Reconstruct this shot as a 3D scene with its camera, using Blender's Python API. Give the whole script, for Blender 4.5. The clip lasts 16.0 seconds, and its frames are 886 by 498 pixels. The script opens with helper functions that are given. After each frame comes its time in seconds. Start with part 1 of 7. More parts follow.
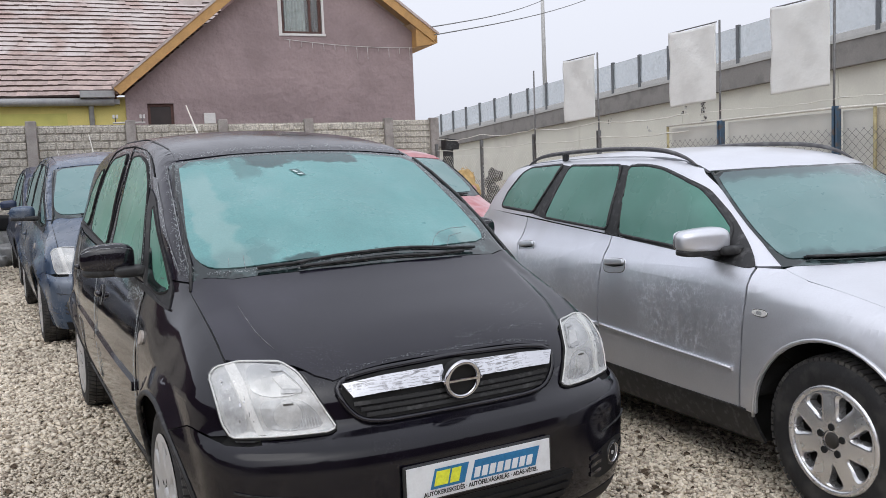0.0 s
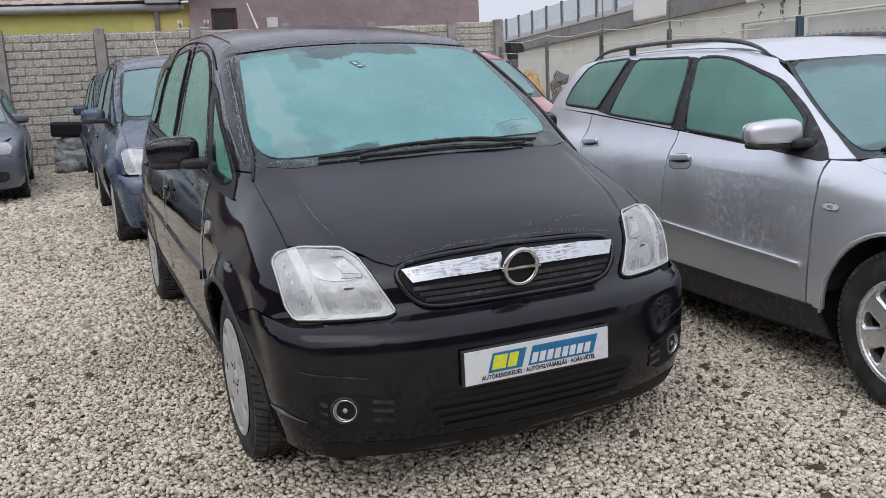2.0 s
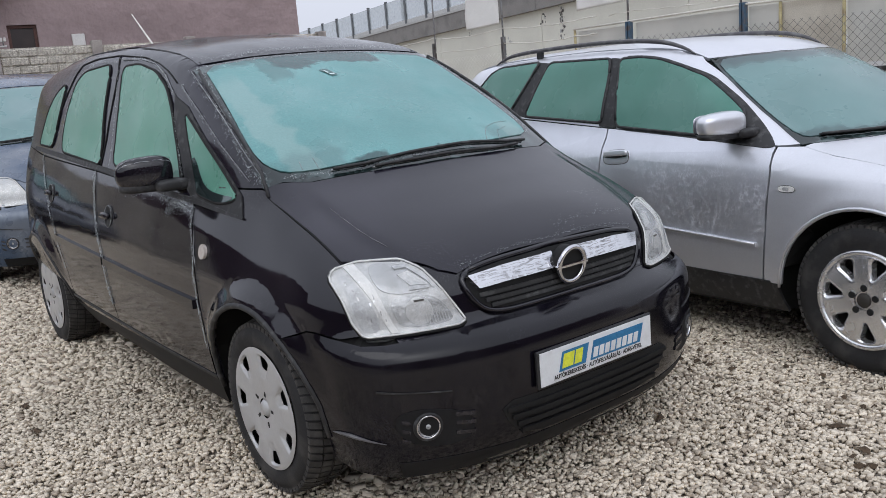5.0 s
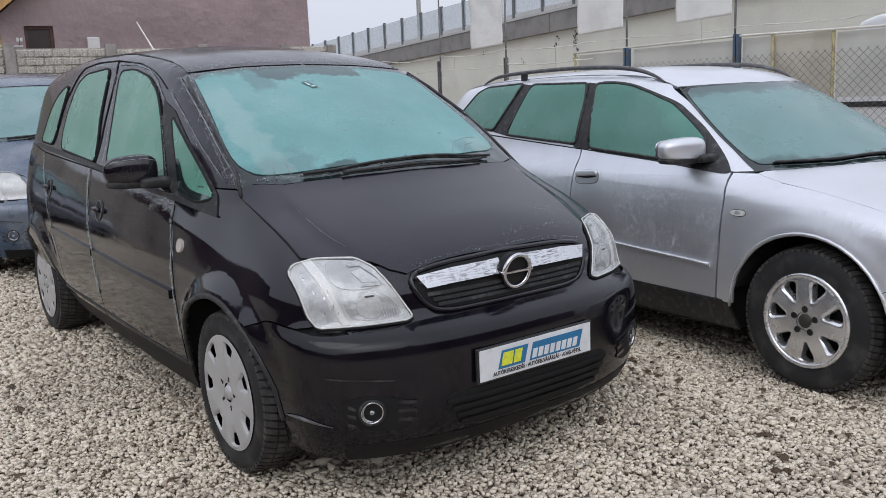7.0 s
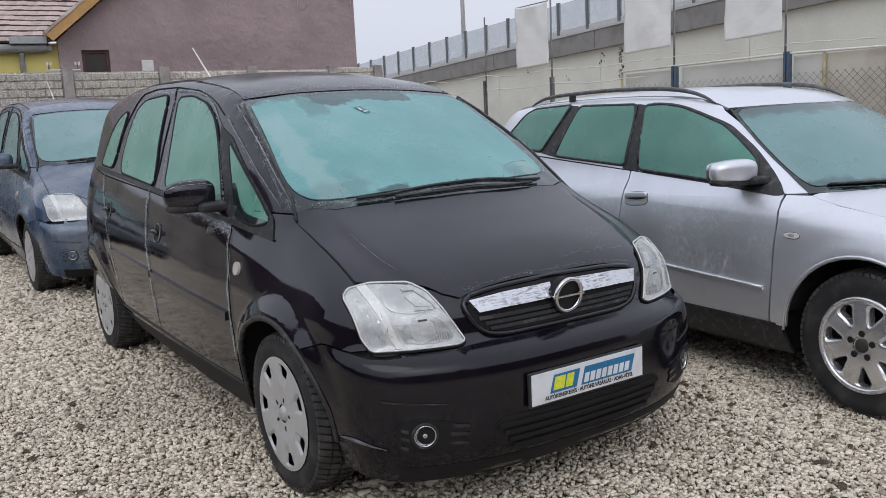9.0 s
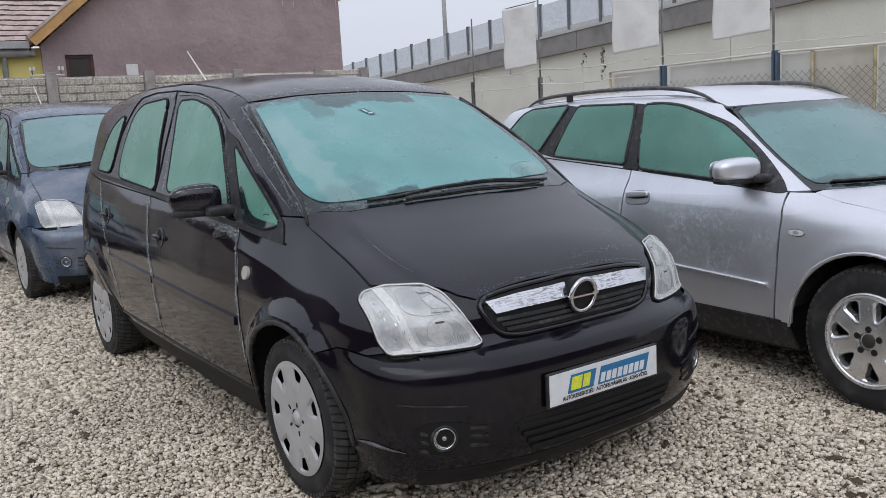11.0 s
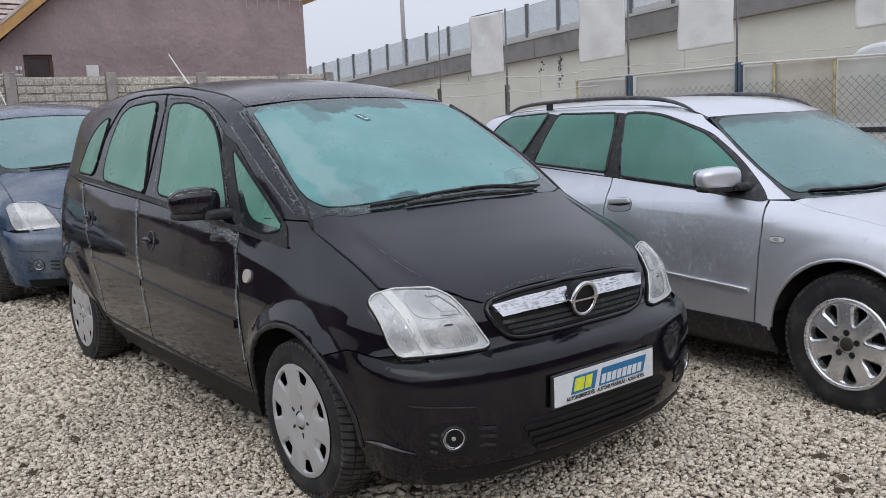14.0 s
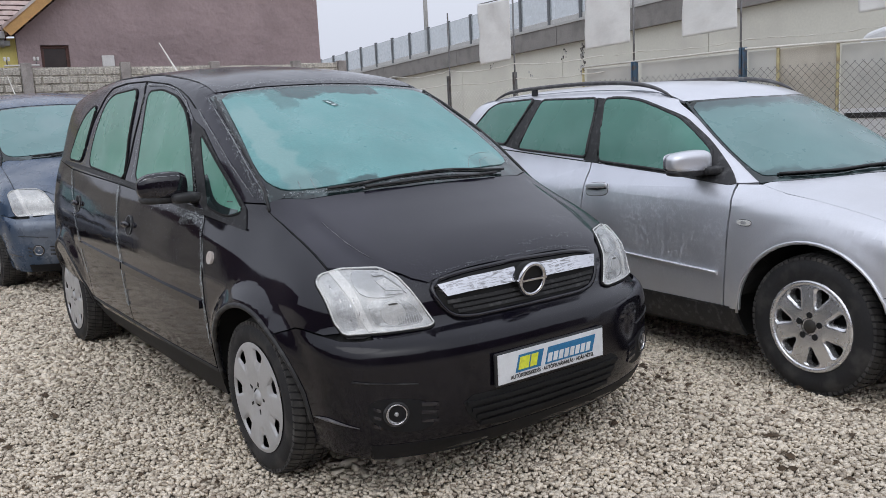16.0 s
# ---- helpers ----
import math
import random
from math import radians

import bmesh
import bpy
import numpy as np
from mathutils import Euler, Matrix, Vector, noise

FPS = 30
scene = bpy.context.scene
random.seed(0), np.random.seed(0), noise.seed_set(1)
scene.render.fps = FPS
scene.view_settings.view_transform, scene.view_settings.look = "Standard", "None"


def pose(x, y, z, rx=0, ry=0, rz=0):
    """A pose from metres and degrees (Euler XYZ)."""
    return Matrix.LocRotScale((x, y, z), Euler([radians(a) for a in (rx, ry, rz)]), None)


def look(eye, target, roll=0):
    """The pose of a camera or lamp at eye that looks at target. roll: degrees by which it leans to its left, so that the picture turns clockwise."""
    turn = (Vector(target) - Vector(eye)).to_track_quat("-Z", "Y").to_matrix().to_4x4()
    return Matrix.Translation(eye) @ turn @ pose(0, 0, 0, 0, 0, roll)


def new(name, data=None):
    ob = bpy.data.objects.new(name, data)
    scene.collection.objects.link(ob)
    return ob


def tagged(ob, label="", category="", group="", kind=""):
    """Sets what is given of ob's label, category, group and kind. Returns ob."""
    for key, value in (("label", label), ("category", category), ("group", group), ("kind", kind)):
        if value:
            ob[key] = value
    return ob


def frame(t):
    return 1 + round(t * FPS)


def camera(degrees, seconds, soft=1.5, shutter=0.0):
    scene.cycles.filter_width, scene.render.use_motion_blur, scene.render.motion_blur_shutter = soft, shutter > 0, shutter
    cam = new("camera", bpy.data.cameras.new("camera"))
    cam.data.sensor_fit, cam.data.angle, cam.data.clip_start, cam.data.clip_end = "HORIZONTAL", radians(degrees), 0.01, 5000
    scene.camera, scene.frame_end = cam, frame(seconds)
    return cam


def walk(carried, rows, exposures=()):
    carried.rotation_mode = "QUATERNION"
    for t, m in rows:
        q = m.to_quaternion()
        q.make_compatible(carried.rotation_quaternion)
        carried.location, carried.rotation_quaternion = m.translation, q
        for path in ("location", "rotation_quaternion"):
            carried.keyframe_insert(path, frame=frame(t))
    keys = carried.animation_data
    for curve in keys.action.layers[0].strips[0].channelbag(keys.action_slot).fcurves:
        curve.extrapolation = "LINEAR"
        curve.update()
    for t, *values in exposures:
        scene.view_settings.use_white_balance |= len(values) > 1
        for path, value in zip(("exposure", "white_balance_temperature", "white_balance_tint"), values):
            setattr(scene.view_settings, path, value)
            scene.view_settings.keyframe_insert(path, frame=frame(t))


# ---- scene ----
cam = camera(54.8, 16.0, soft=0.5)
PATH = [
    (0, (-1.284, -2.931, 1.341), (-0.336, -1.179, 1.157), -2.4),
    (0.5, (-1.232, -2.968, 1.323), (-0.342, -1.192, 1.09), -2.2),
    (1, (-1.214, -2.958, 1.3), (-0.398, -1.163, 0.968), -2.1),
    (1.5, (-1.219, -2.959, 1.286), (-0.411, -1.166, 0.922), -2.5),
    (2, (-1.272, -2.937, 1.271), (-0.48, -1.142, 0.885), -2.9),
    (2.5, (-1.476, -2.871, 1.298), (-0.618, -1.101, 0.935), -3.3),
    (3, (-1.593, -2.771, 1.298), (-0.645, -1.047, 0.938), -2.3),
    (3.5, (-1.632, -2.599, 1.278), (-0.644, -0.894, 0.939), -2.5),
    (4, (-1.683, -2.505, 1.282), (-0.63, -0.84, 0.94), -3.2),
    (4.5, (-1.842, -2.488, 1.287), (-0.685, -0.902, 0.908), -4.4),
    (4.7, (-1.909, -2.481, 1.294), (-0.723, -0.92, 0.901), -5.1),
    (6.8, (-1.912, -2.779, 1.275), (-0.73, -1.202, 0.932), -2.4),
    (7, (-1.908, -2.78, 1.281), (-0.726, -1.205, 0.931), -2.4),
    (7.5, (-1.915, -2.792, 1.292), (-0.757, -1.198, 0.945), -2.6),
    (8, (-1.918, -2.789, 1.3), (-0.783, -1.177, 0.968), -2.4),
    (8.5, (-1.937, -2.786, 1.314), (-0.824, -1.155, 0.992), -2.7),
    (9, (-1.944, -2.786, 1.311), (-0.84, -1.146, 1.005), -2.8),
    (9.2, (-1.943, -2.782, 1.307), (-0.837, -1.144, 1.0), -2.6),
    (11.3, (-2.067, -2.679, 1.317), (-0.915, -1.073, 1.014), -3.8),
    (11.5, (-2.11, -2.648, 1.32), (-0.925, -1.066, 1.009), -3.7),
    (12, (-2.172, -2.633, 1.312), (-0.978, -1.059, 0.996), -3.0),
    (12.5, (-2.148, -2.64, 1.327), (-0.943, -1.072, 1.026), -2.9),
    (13, (-2.157, -2.636, 1.323), (-0.945, -1.073, 1.028), -3.1),
    (13.5, (-2.193, -2.628, 1.326), (-0.978, -1.067, 1.031), -2.9),
    (14, (-2.192, -2.659, 1.326), (-0.972, -1.103, 1.03), -2.6),
    (14.5, (-2.123, -2.761, 1.323), (-0.9, -1.206, 1.029), -3.2),
    (15, (-2.063, -2.868, 1.306), (-0.845, -1.311, 1.001), -3.3),
    (15.5, (-2.035, -2.88, 1.298), (-0.843, -1.305, 0.983), -3.1),
    (16, (-2.027, -2.878, 1.298), (-0.857, -1.288, 0.979), -2.9),
]
walk(cam, [(t, look(eye, target, roll)) for t, eye, target, roll in PATH],
     exposures=[(0, 0.14, 6450, 10), (1.0, 0.08, 6400, 10), (2.0, 0.02, 6300, 10), (4.5, 0.01, 6260, 10), (7.0, -0.03, 6260, 10), (9.0, -0.06, 6260, 10), (12.5, -0.09, 6240, 10), (16.0, -0.04, 6260, 10)])

# ---- light: an even overcast winter sky ----
world = bpy.data.worlds.new("overcast")
scene.world = world
world.use_nodes = True
wn, wl = world.node_tree.nodes, world.node_tree.links
wn.clear()
sky = wn.new("ShaderNodeTexSky")
sky.sky_type, sky.sun_disc = "NISHITA", False
sky.sun_elevation, sky.sun_rotation = radians(38), radians(200)
sky.air_density, sky.dust_density, sky.ozone_density = 1.0, 6.0, 1.0
hue = wn.new("ShaderNodeHueSaturation")
hue.inputs["Saturation"].default_value = 0.10
cloud = wn.new("ShaderNodeMixRGB")
cloud.inputs[0].default_value = 0.82
cloud.inputs[2].default_value = (7.45, 7.7, 8.60, 1)
back = wn.new("ShaderNodeBackground")
back.inputs["Strength"].default_value = 0.1075
out = wn.new("ShaderNodeOutputWorld")
wl.new(sky.outputs[0], hue.inputs["Color"])
wl.new(hue.outputs[0], cloud.inputs[1])
# an overcast sky is brighter overhead than at the horizon
where_up, height, rise_ = wn.new("ShaderNodeTexCoord"), wn.new("ShaderNodeSeparateXYZ"), wn.new("ShaderNodeMapRange")
rise_.inputs["To Min"].default_value, rise_.inputs["To Max"].default_value = 1.0, 1.40
veil = wn.new("ShaderNodeMixRGB")
veil.blend_type = "MULTIPLY"
veil.inputs[0].default_value = 1.0
wl.new(where_up.outputs["Generated"], height.inputs[0])
wl.new(height.outputs["Z"], rise_.inputs["Value"])
wl.new(cloud.outputs[0], veil.inputs[1])
wl.new(rise_.outputs["Result"], veil.inputs[2])
wl.new(veil.outputs[0], back.inputs["Color"])
wl.new(back.outputs[0], out.inputs["Surface"])
sun = new("sun", bpy.data.lights.new("sun", "SUN"))
sun.data.energy, sun.data.angle, sun.data.color = 0.5, radians(40), (1.0, 0.98, 0.95)
sun.matrix_world = look((0, 0, 20), (9, 6, 4))


# ---- materials ----
def material(name, colour, rough=0.5, metal=0.0, vary=0.25, size=6.0, grain=0.15, grain_size=120.0, bump=0.0, bump_size=200.0,
             coat=0.0, second=None, second_size=2.5, second_amount=0.0, rough_vary=0.0, random_tint=0.0, spec=0.5, low=0.5, high=0.65, speckle=None, speckle_size=90.0, crackle=None, stretch=(1, 1, 1), band=None, warp_by=0.05):
    """A surface whose colour varies broadly (vary, size) and finely (grain), with stains of a second colour, relief and uneven gloss."""
    m = bpy.data.materials.new(name)
    m.use_nodes = True
    n, l = m.node_tree.nodes, m.node_tree.links
    b = n["Principled BSDF"]
    b.inputs["Roughness"].default_value, b.inputs["Metallic"].default_value = rough, metal
    b.inputs["Coat Weight"].default_value, b.inputs["Coat Roughness"].default_value = coat, 0.06
    b.inputs["Specular IOR Level"].default_value = spec
    co = n.new("ShaderNodeTexCoord").outputs["Object"]

    def noise_at(scale, detail=4.0):
        t = n.new("ShaderNodeTexNoise")
        t.inputs["Scale"].default_value, t.inputs["Detail"].default_value = scale, detail
        l.new(co, t.inputs["Vector"])
        return t.outputs["Fac"]

    def ramp(fac, a, b_, lo=0.0, hi=1.0):
        r = n.new("ShaderNodeMapRange")
        r.inputs["From Min"].default_value, r.inputs["From Max"].default_value = lo, hi
        r.inputs["To Min"].default_value, r.inputs["To Max"].default_value = a, b_
        l.new(fac, r.inputs["Value"])
        return r.outputs["Result"]

    def mul(a, c):
        x = n.new("ShaderNodeMath")
        x.operation = "MULTIPLY"
        l.new(a, x.inputs[0])
        l.new(c, x.inputs[1])
        return x.outputs[0]

    value = mul(ramp(noise_at(size), 1 - vary, 1 + vary, 0.25, 0.75), ramp(noise_at(grain_size, 2.0), 1 - grain, 1 + grain, 0.25, 0.75))
    if random_tint:
        info = n.new("ShaderNodeObjectInfo")
        value = mul(value, ramp(info.outputs["Random"], 1 - random_tint, 1 + random_tint))
    mix = n.new("ShaderNodeMixRGB")
    mix.blend_type = "MULTIPLY"
    mix.inputs[0].default_value = 1.0
    mix.inputs[1].default_value = (*colour, 1)
    l.new(value, mix.inputs[2])
    col = mix.outputs[0]
    if second:
        s = n.new("ShaderNodeMixRGB")
        s.inputs[2].default_value = (*second, 1)
        l.new(ramp(noise_at(second_size, 8.0), 0.0, second_amount, low, high), s.inputs[0])
        l.new(col, s.inputs[1])
        col = s.outputs[0]
    if speckle:
        s = n.new("ShaderNodeMixRGB")
        s.inputs[2].default_value = (*speckle[0], 1)
        l.new(mul(ramp(noise_at(speckle_size, 3.0), 0.0, speckle[1], 0.55, 0.66), ramp(noise_at(4.0, 4.0), 0.0, 1.0, 0.48, 0.62)), s.inputs[0])
        l.new(col, s.inputs[1])
        col = s.outputs[0]
    if crackle:
        v = n.new("ShaderNodeTexVoronoi")
        v.feature = "DISTANCE_TO_EDGE"
        v.inputs["Scale"].default_value = crackle[1]
        warp = n.new("ShaderNodeTexNoise")
        warp.inputs["Scale"].default_value = 30.0
        l.new(co, warp.inputs["Vector"])
        shift = n.new("ShaderNodeMixRGB")
        shift.blend_type = "ADD"
        shift.inputs[0].default_value = warp_by
        l.new(co, shift.inputs[1])
        l.new(warp.outputs["Color"], shift.inputs[2])
        mp = n.new("ShaderNodeMapping")
        mp.inputs["Scale"].default_value = stretch
        l.new(shift.outputs[0], mp.inputs["Vector"])
        l.new(mp.outputs["Vector"], v.inputs["Vector"])
        s = n.new("ShaderNodeMixRGB")
        s.inputs[2].default_value = (*crackle[0], 1)
        where = mul(ramp(noise_at(2.6, 8.0), 0.0, 1.0, 0.36, 0.52), ramp(noise_at(38.0, 3.0), 0.0, 1.0, 0.40, 0.58))
        if band:
            xyz = n.new("ShaderNodeSeparateXYZ")
            l.new(co, xyz.inputs[0])
            where = mul(where, mul(ramp(xyz.outputs["Z"], 0.0, 1.0, band[0], band[1]), ramp(xyz.outputs["Z"], 1.0, 0.0, band[2], band[3])))
        mask = mul(ramp(v.outputs["Distance"], crackle[2], 0.0, 0.02, 0.16), where)
        l.new(mask, s.inputs[0])
        if metal:
            l.new(ramp(mask, metal, 0.0), b.inputs["Metallic"])
        l.new(col, s.inputs[1])
        col = s.outputs[0]
    l.new(col, b.inputs["Base Color"])
    if rough_vary:
        l.new(ramp(noise_at(size * 2.3), max(0.02, rough - rough_vary), min(1, rough + rough_vary), 0.3, 0.7), b.inputs["Roughness"])
    if bump:
        bp = n.new("ShaderNodeBump")
        bp.inputs["Strength"].default_value, bp.inputs["Distance"].default_value = 1.0, bump
        l.new(noise_at(bump_size, 6.0), bp.inputs["Height"])
        l.new(bp.outputs["Normal"], b.inputs["Normal"])
    return m


M = dict(
    black_paint=material("black_paint", (0.0066, 0.0058, 0.0098), 0.06, spec=0.62, vary=0.2, second=(0.040, 0.037, 0.043), second_size=2.2, second_amount=0.35, rough_vary=0.05, bump=0.00012, bump_size=60, speckle=((0.16, 0.16, 0.165), 0.16), speckle_size=170),
    black_bumper=material("black_bumper", (0.0046, 0.0040, 0.0072), 0.12, spec=0.42, vary=0.3, second=(0.016, 0.015, 0.018), second_size=3.0, second_amount=0.2, rough_vary=0.05, speckle=((0.13, 0.13, 0.135), 0.10), speckle_size=190),
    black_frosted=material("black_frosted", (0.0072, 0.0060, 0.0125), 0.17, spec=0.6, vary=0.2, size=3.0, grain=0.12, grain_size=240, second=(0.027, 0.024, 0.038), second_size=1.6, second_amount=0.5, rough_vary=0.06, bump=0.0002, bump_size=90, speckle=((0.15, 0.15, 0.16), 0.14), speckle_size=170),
    blue_paint=material("blue_paint", (0.040, 0.072, 0.128), 0.30, 0.2, vary=0.15, coat=0.5, second=(0.20, 0.22, 0.25), second_size=3.0, second_amount=0.6, rough_vary=0.1, speckle=((0.3, 0.3, 0.32), 0.4)),
    navy_paint=material("navy_paint", (0.014, 0.028, 0.075), 0.38, 0.2, vary=0.15, coat=0.4, second=(0.10, 0.11, 0.13), second_size=4.0, second_amount=0.3, rough_vary=0.1),
    silver_paint=material("silver_paint", (0.745, 0.755, 0.795), 0.36, 0.70, vary=0.04, grain=0.02, coat=0.5, second=(0.62, 0.62, 0.64), second_size=1.6, second_amount=0.4, rough_vary=0.02, speckle=((0.66, 0.66, 0.69), 0.3), speckle_size=150),
    silver_frosted=material("silver_frosted", (0.70, 0.715, 0.765), 0.42, 0.82, vary=0.04, grain=0.02, coat=0.25, second=(0.62, 0.62, 0.64), second_size=1.6, second_amount=0.4, rough_vary=0.02, speckle=((0.66, 0.66, 0.69), 0.3), speckle_size=150, crackle=((0.80, 0.82, 0.88), 66.0, 0.8), stretch=(1, 1.2, 0.62), band=(0.40, 0.56, 0.84, 0.93), warp_by=0.035),
    grey_paint=material("grey_paint", (0.16, 0.18, 0.22), 0.4, 0.4, vary=0.1, coat=0.4, second=(0.22, 0.22, 0.23), second_amount=0.4, rough_vary=0.1),
    red_paint=material("red_paint", (0.45, 0.12, 0.13), 0.42, 0.0, vary=0.1, coat=0.4, second=(0.62, 0.42, 0.43), second_size=4.0, second_amount=0.8, low=0.4, high=0.6, rough_vary=0.1),
    under=material("under", (0.006, 0.006, 0.006), 0.8),
    trim=material("trim", (0.018, 0.018, 0.019), 0.55, vary=0.3, second=(0.12, 0.12, 0.12), second_size=30, second_amount=0.5, low=0.52, high=0.7),
    rubber=material("rubber", (0.016, 0.016, 0.017), 0.75, vary=0.3, second=(0.075, 0.07, 0.065), second_size=9, second_amount=0.5, bump=0.001, bump_size=150),
    tread_rubber=material("tread_rubber", (0.040, 0.038, 0.037), 0.7, vary=0.4, size=12, second=(0.10, 0.095, 0.085), second_size=14, second_amount=0.6),
    frost=material("frost", (0.135, 0.322, 0.318), 0.32, vary=0.16, size=2.2, grain=0.12, grain_size=160, second=(0.24, 0.42, 0.42), second_size=1.8, second_amount=0.5, rough_vary=0.10, bump=0.0012, bump_size=110, speckle=((0.40, 0.53, 0.53), 0.16), speckle_size=75, crackle=((0.36, 0.50, 0.50), 9.0, 0.05), stretch=(1.3, 0.8, 1)),
    frost_thin=material("frost_thin", (0.120, 0.305, 0.228), 0.28, vary=0.14, size=2.0, grain=0.08, grain_size=200, second=(0.19, 0.37, 0.31), second_size=2.5, second_amount=0.5, rough_vary=0.08, bump=0.0005, bump_size=160),
    frost_dark=material("frost_dark", (0.075, 0.215, 0.168), 0.26, vary=0.16, size=1.6, grain=0.08, grain_size=200, second=(0.125, 0.275, 0.23), second_size=2.0, second_amount=0.6, rough_vary=0.08),
    frost_grey=material("frost_grey", (0.155, 0.268, 0.265), 0.30, vary=0.12, size=2.2, grain=0.08, grain_size=220, second=(0.225, 0.325, 0.325), second_size=2.6, second_amount=0.6, rough_vary=0.08),
    rail=material("rail", (0.085, 0.082, 0.085), 0.5, vary=0.2, second=(0.22, 0.22, 0.22), second_size=20, second_amount=0.5),
    thawed_glass=material("thawed_glass", (0.035, 0.10, 0.098), 0.10, vary=0.4, size=12, second=(0.12, 0.24, 0.235), second_size=9, second_amount=0.8, low=0.42, high=0.6),
    clear_glass=material("clear_glass", (0.012, 0.02, 0.02), 0.06, vary=0.3, second=(0.12, 0.17, 0.17), second_size=14, second_amount=0.5, coat=0.3),
    chrome=material("chrome", (0.62, 0.62, 0.64), 0.08, 1.0, vary=0.03, grain=0.03, second=(0.30, 0.30, 0.31), second_size=45, second_amount=0.35, low=0.60, high=0.66, rough_vary=0.04, bump=0.0008, bump_size=22),
    # the dark level streaks are reflections painted into the chrome's colour
    chrome_bar=material("chrome_bar", (0.70, 0.70, 0.72), 0.07, 1.0, vary=0.05, grain=0.03, rough_vary=0.04, crackle=((0.04, 0.04, 0.045), 62.0, 0.75), stretch=(0.14, 0.2, 1.9), warp_by=0.012),
    reflector=material("reflector", (0.54, 0.54, 0.53), 0.28, 0.35, vary=0.12, size=25, second=(0.40, 0.41, 0.41), second_size=22, second_amount=0.6, bump=0.002, bump_size=40),
    lamp_white=material("lamp_white", (0.72, 0.715, 0.69), 0.3, 0.1, vary=0.06, size=14, second=(0.6, 0.6, 0.6), second_size=12, second_amount=0.4),
    hubcap=material("hubcap", (0.50, 0.50, 0.50), 0.42, 0.25, vary=0.06, grain=0.03, second=(0.40, 0.39, 0.38), second_size=12, second_amount=0.4, rough_vary=0.1),
    alloy=material("alloy", (0.80, 0.80, 0.81), 0.26, 0.80, vary=0.08, grain=0.03, second=(0.42, 0.41, 0.40), second_size=6, second_amount=0.2, rough_vary=0.03),
    # near black on the brake disc: shade behind wheel openings put into its colour
    brake_dark=material("brake_dark", (0.012, 0.011, 0.011), 0.7, vary=0.3),
    lamp_grey=material("lamp_grey", (0.44, 0.445, 0.44), 0.22, 0.5, vary=0.2, size=16, second=(0.62, 0.63, 0.63), second_size=14, second_amount=0.7, bump=0.003, bump_size=30),
    brake=material("brake", (0.05, 0.045, 0.04), 0.6, 0.3, vary=0.3),
    orange=material("orange", (0.55, 0.50, 0.46), 0.2, vary=0.1, coat=0.5),
    plate_white=material("plate_white", (0.74, 0.76, 0.78), 0.35, vary=0.05, grain=0.03, second=(0.5, 0.5, 0.5), second_size=20, second_amount=0.3),
    plate_blue=material("plate_blue", (0.02, 0.17, 0.36), 0.35, vary=0.08),
    plate_black=material("plate_black", (0.02, 0.02, 0.022), 0.4),
    plate_yellow=material("plate_yellow", (0.75, 0.78, 0.05), 0.35, vary=0.05),
    sticker=material("sticker", (0.50, 0.60, 0.60), 0.4),
    frost_mark=material("frost_mark", (0.55, 0.70, 0.69), 0.6, vary=0.3, size=40),
    frost_grain=material("frost_grain", (0.34, 0.37, 0.38), 0.6, vary=0.5, size=60),
    fog_bowl=material("fog_bowl", (0.30, 0.30, 0.30), 0.25, 0.3, vary=0.3, size=40, second=(0.5, 0.5, 0.5), second_size=30, second_amount=0.7, bump=0.003, bump_size=50),
    ice_dim=material("ice_dim", (0.17, 0.17, 0.175), 0.5, vary=0.5, size=60),
    ice_line=material("ice_line", (0.30, 0.31, 0.32), 0.6, vary=0.6, size=60),
    # earth darkened: the shade in the gaps between stones is in its colour
    soil=material("soil", (0.15, 0.125, 0.10), 0.95, vary=0.25, size=1.2, grain=0.5, grain_size=60, bump=0.02, bump_size=45, second=(0.24, 0.205, 0.17), second_size=1.3, second_amount=0.6),
    concrete=material("concrete", (0.53, 0.495, 0.435), 0.92, vary=0.2, size=1.5, grain=0.45, grain_size=38, bump=0.03, bump_size=30, second=(0.27, 0.245, 0.215), second_size=11, second_amount=0.6, random_tint=0.08),
    concrete_post=material("concrete_post", (0.34, 0.31, 0.29), 0.92, vary=0.2, grain=0.3, bump=0.006, bump_size=60, second=(0.20, 0.18, 0.17), second_size=5, second_amount=0.6),
    wall_concrete=material("wall_concrete", (0.615, 0.605, 0.535), 0.9, vary=0.06, size=0.25, grain=0.05, grain_size=8, second=(0.52, 0.50, 0.455), second_size=0.35, second_amount=0.5),
    beam_concrete=material("beam_concrete", (0.22, 0.21, 0.20), 0.9, vary=0.12, size=0.5, grain=0.08, grain_size=9, second=(0.13, 0.125, 0.12), second_size=0.8, second_amount=0.6),
    ledge_concrete=material("ledge_concrete", (0.42, 0.42, 0.41), 0.9, vary=0.1, size=0.5),
    plaster=material("plaster", (0.345, 0.266, 0.266), 0.95, vary=0.10, size=1.6, grain=0.07, grain_size=18, bump=0.045, bump_size=5.5, second=(0.245, 0.188, 0.188), second_size=1.3, second_amount=0.45, low=0.45, high=0.62),
    yellow_plaster=material("yellow_plaster", (0.70, 0.60, 0.21), 0.9, vary=0.1, size=1.0, second=(0.60, 0.55, 0.2), second_amount=0.6),
    green_plaster=material("green_plaster", (0.58, 0.55, 0.17), 0.9, vary=0.08),
    roof_tile=material("roof_tile", (0.46, 0.345, 0.31), 0.9, vary=0.15, size=3.0, grain=0.2, grain_size=30, second=(0.64, 0.60, 0.58), second_size=1.6, second_amount=0.68, low=0.38, high=0.56, bump=0.006, bump_size=30, random_tint=0.18),
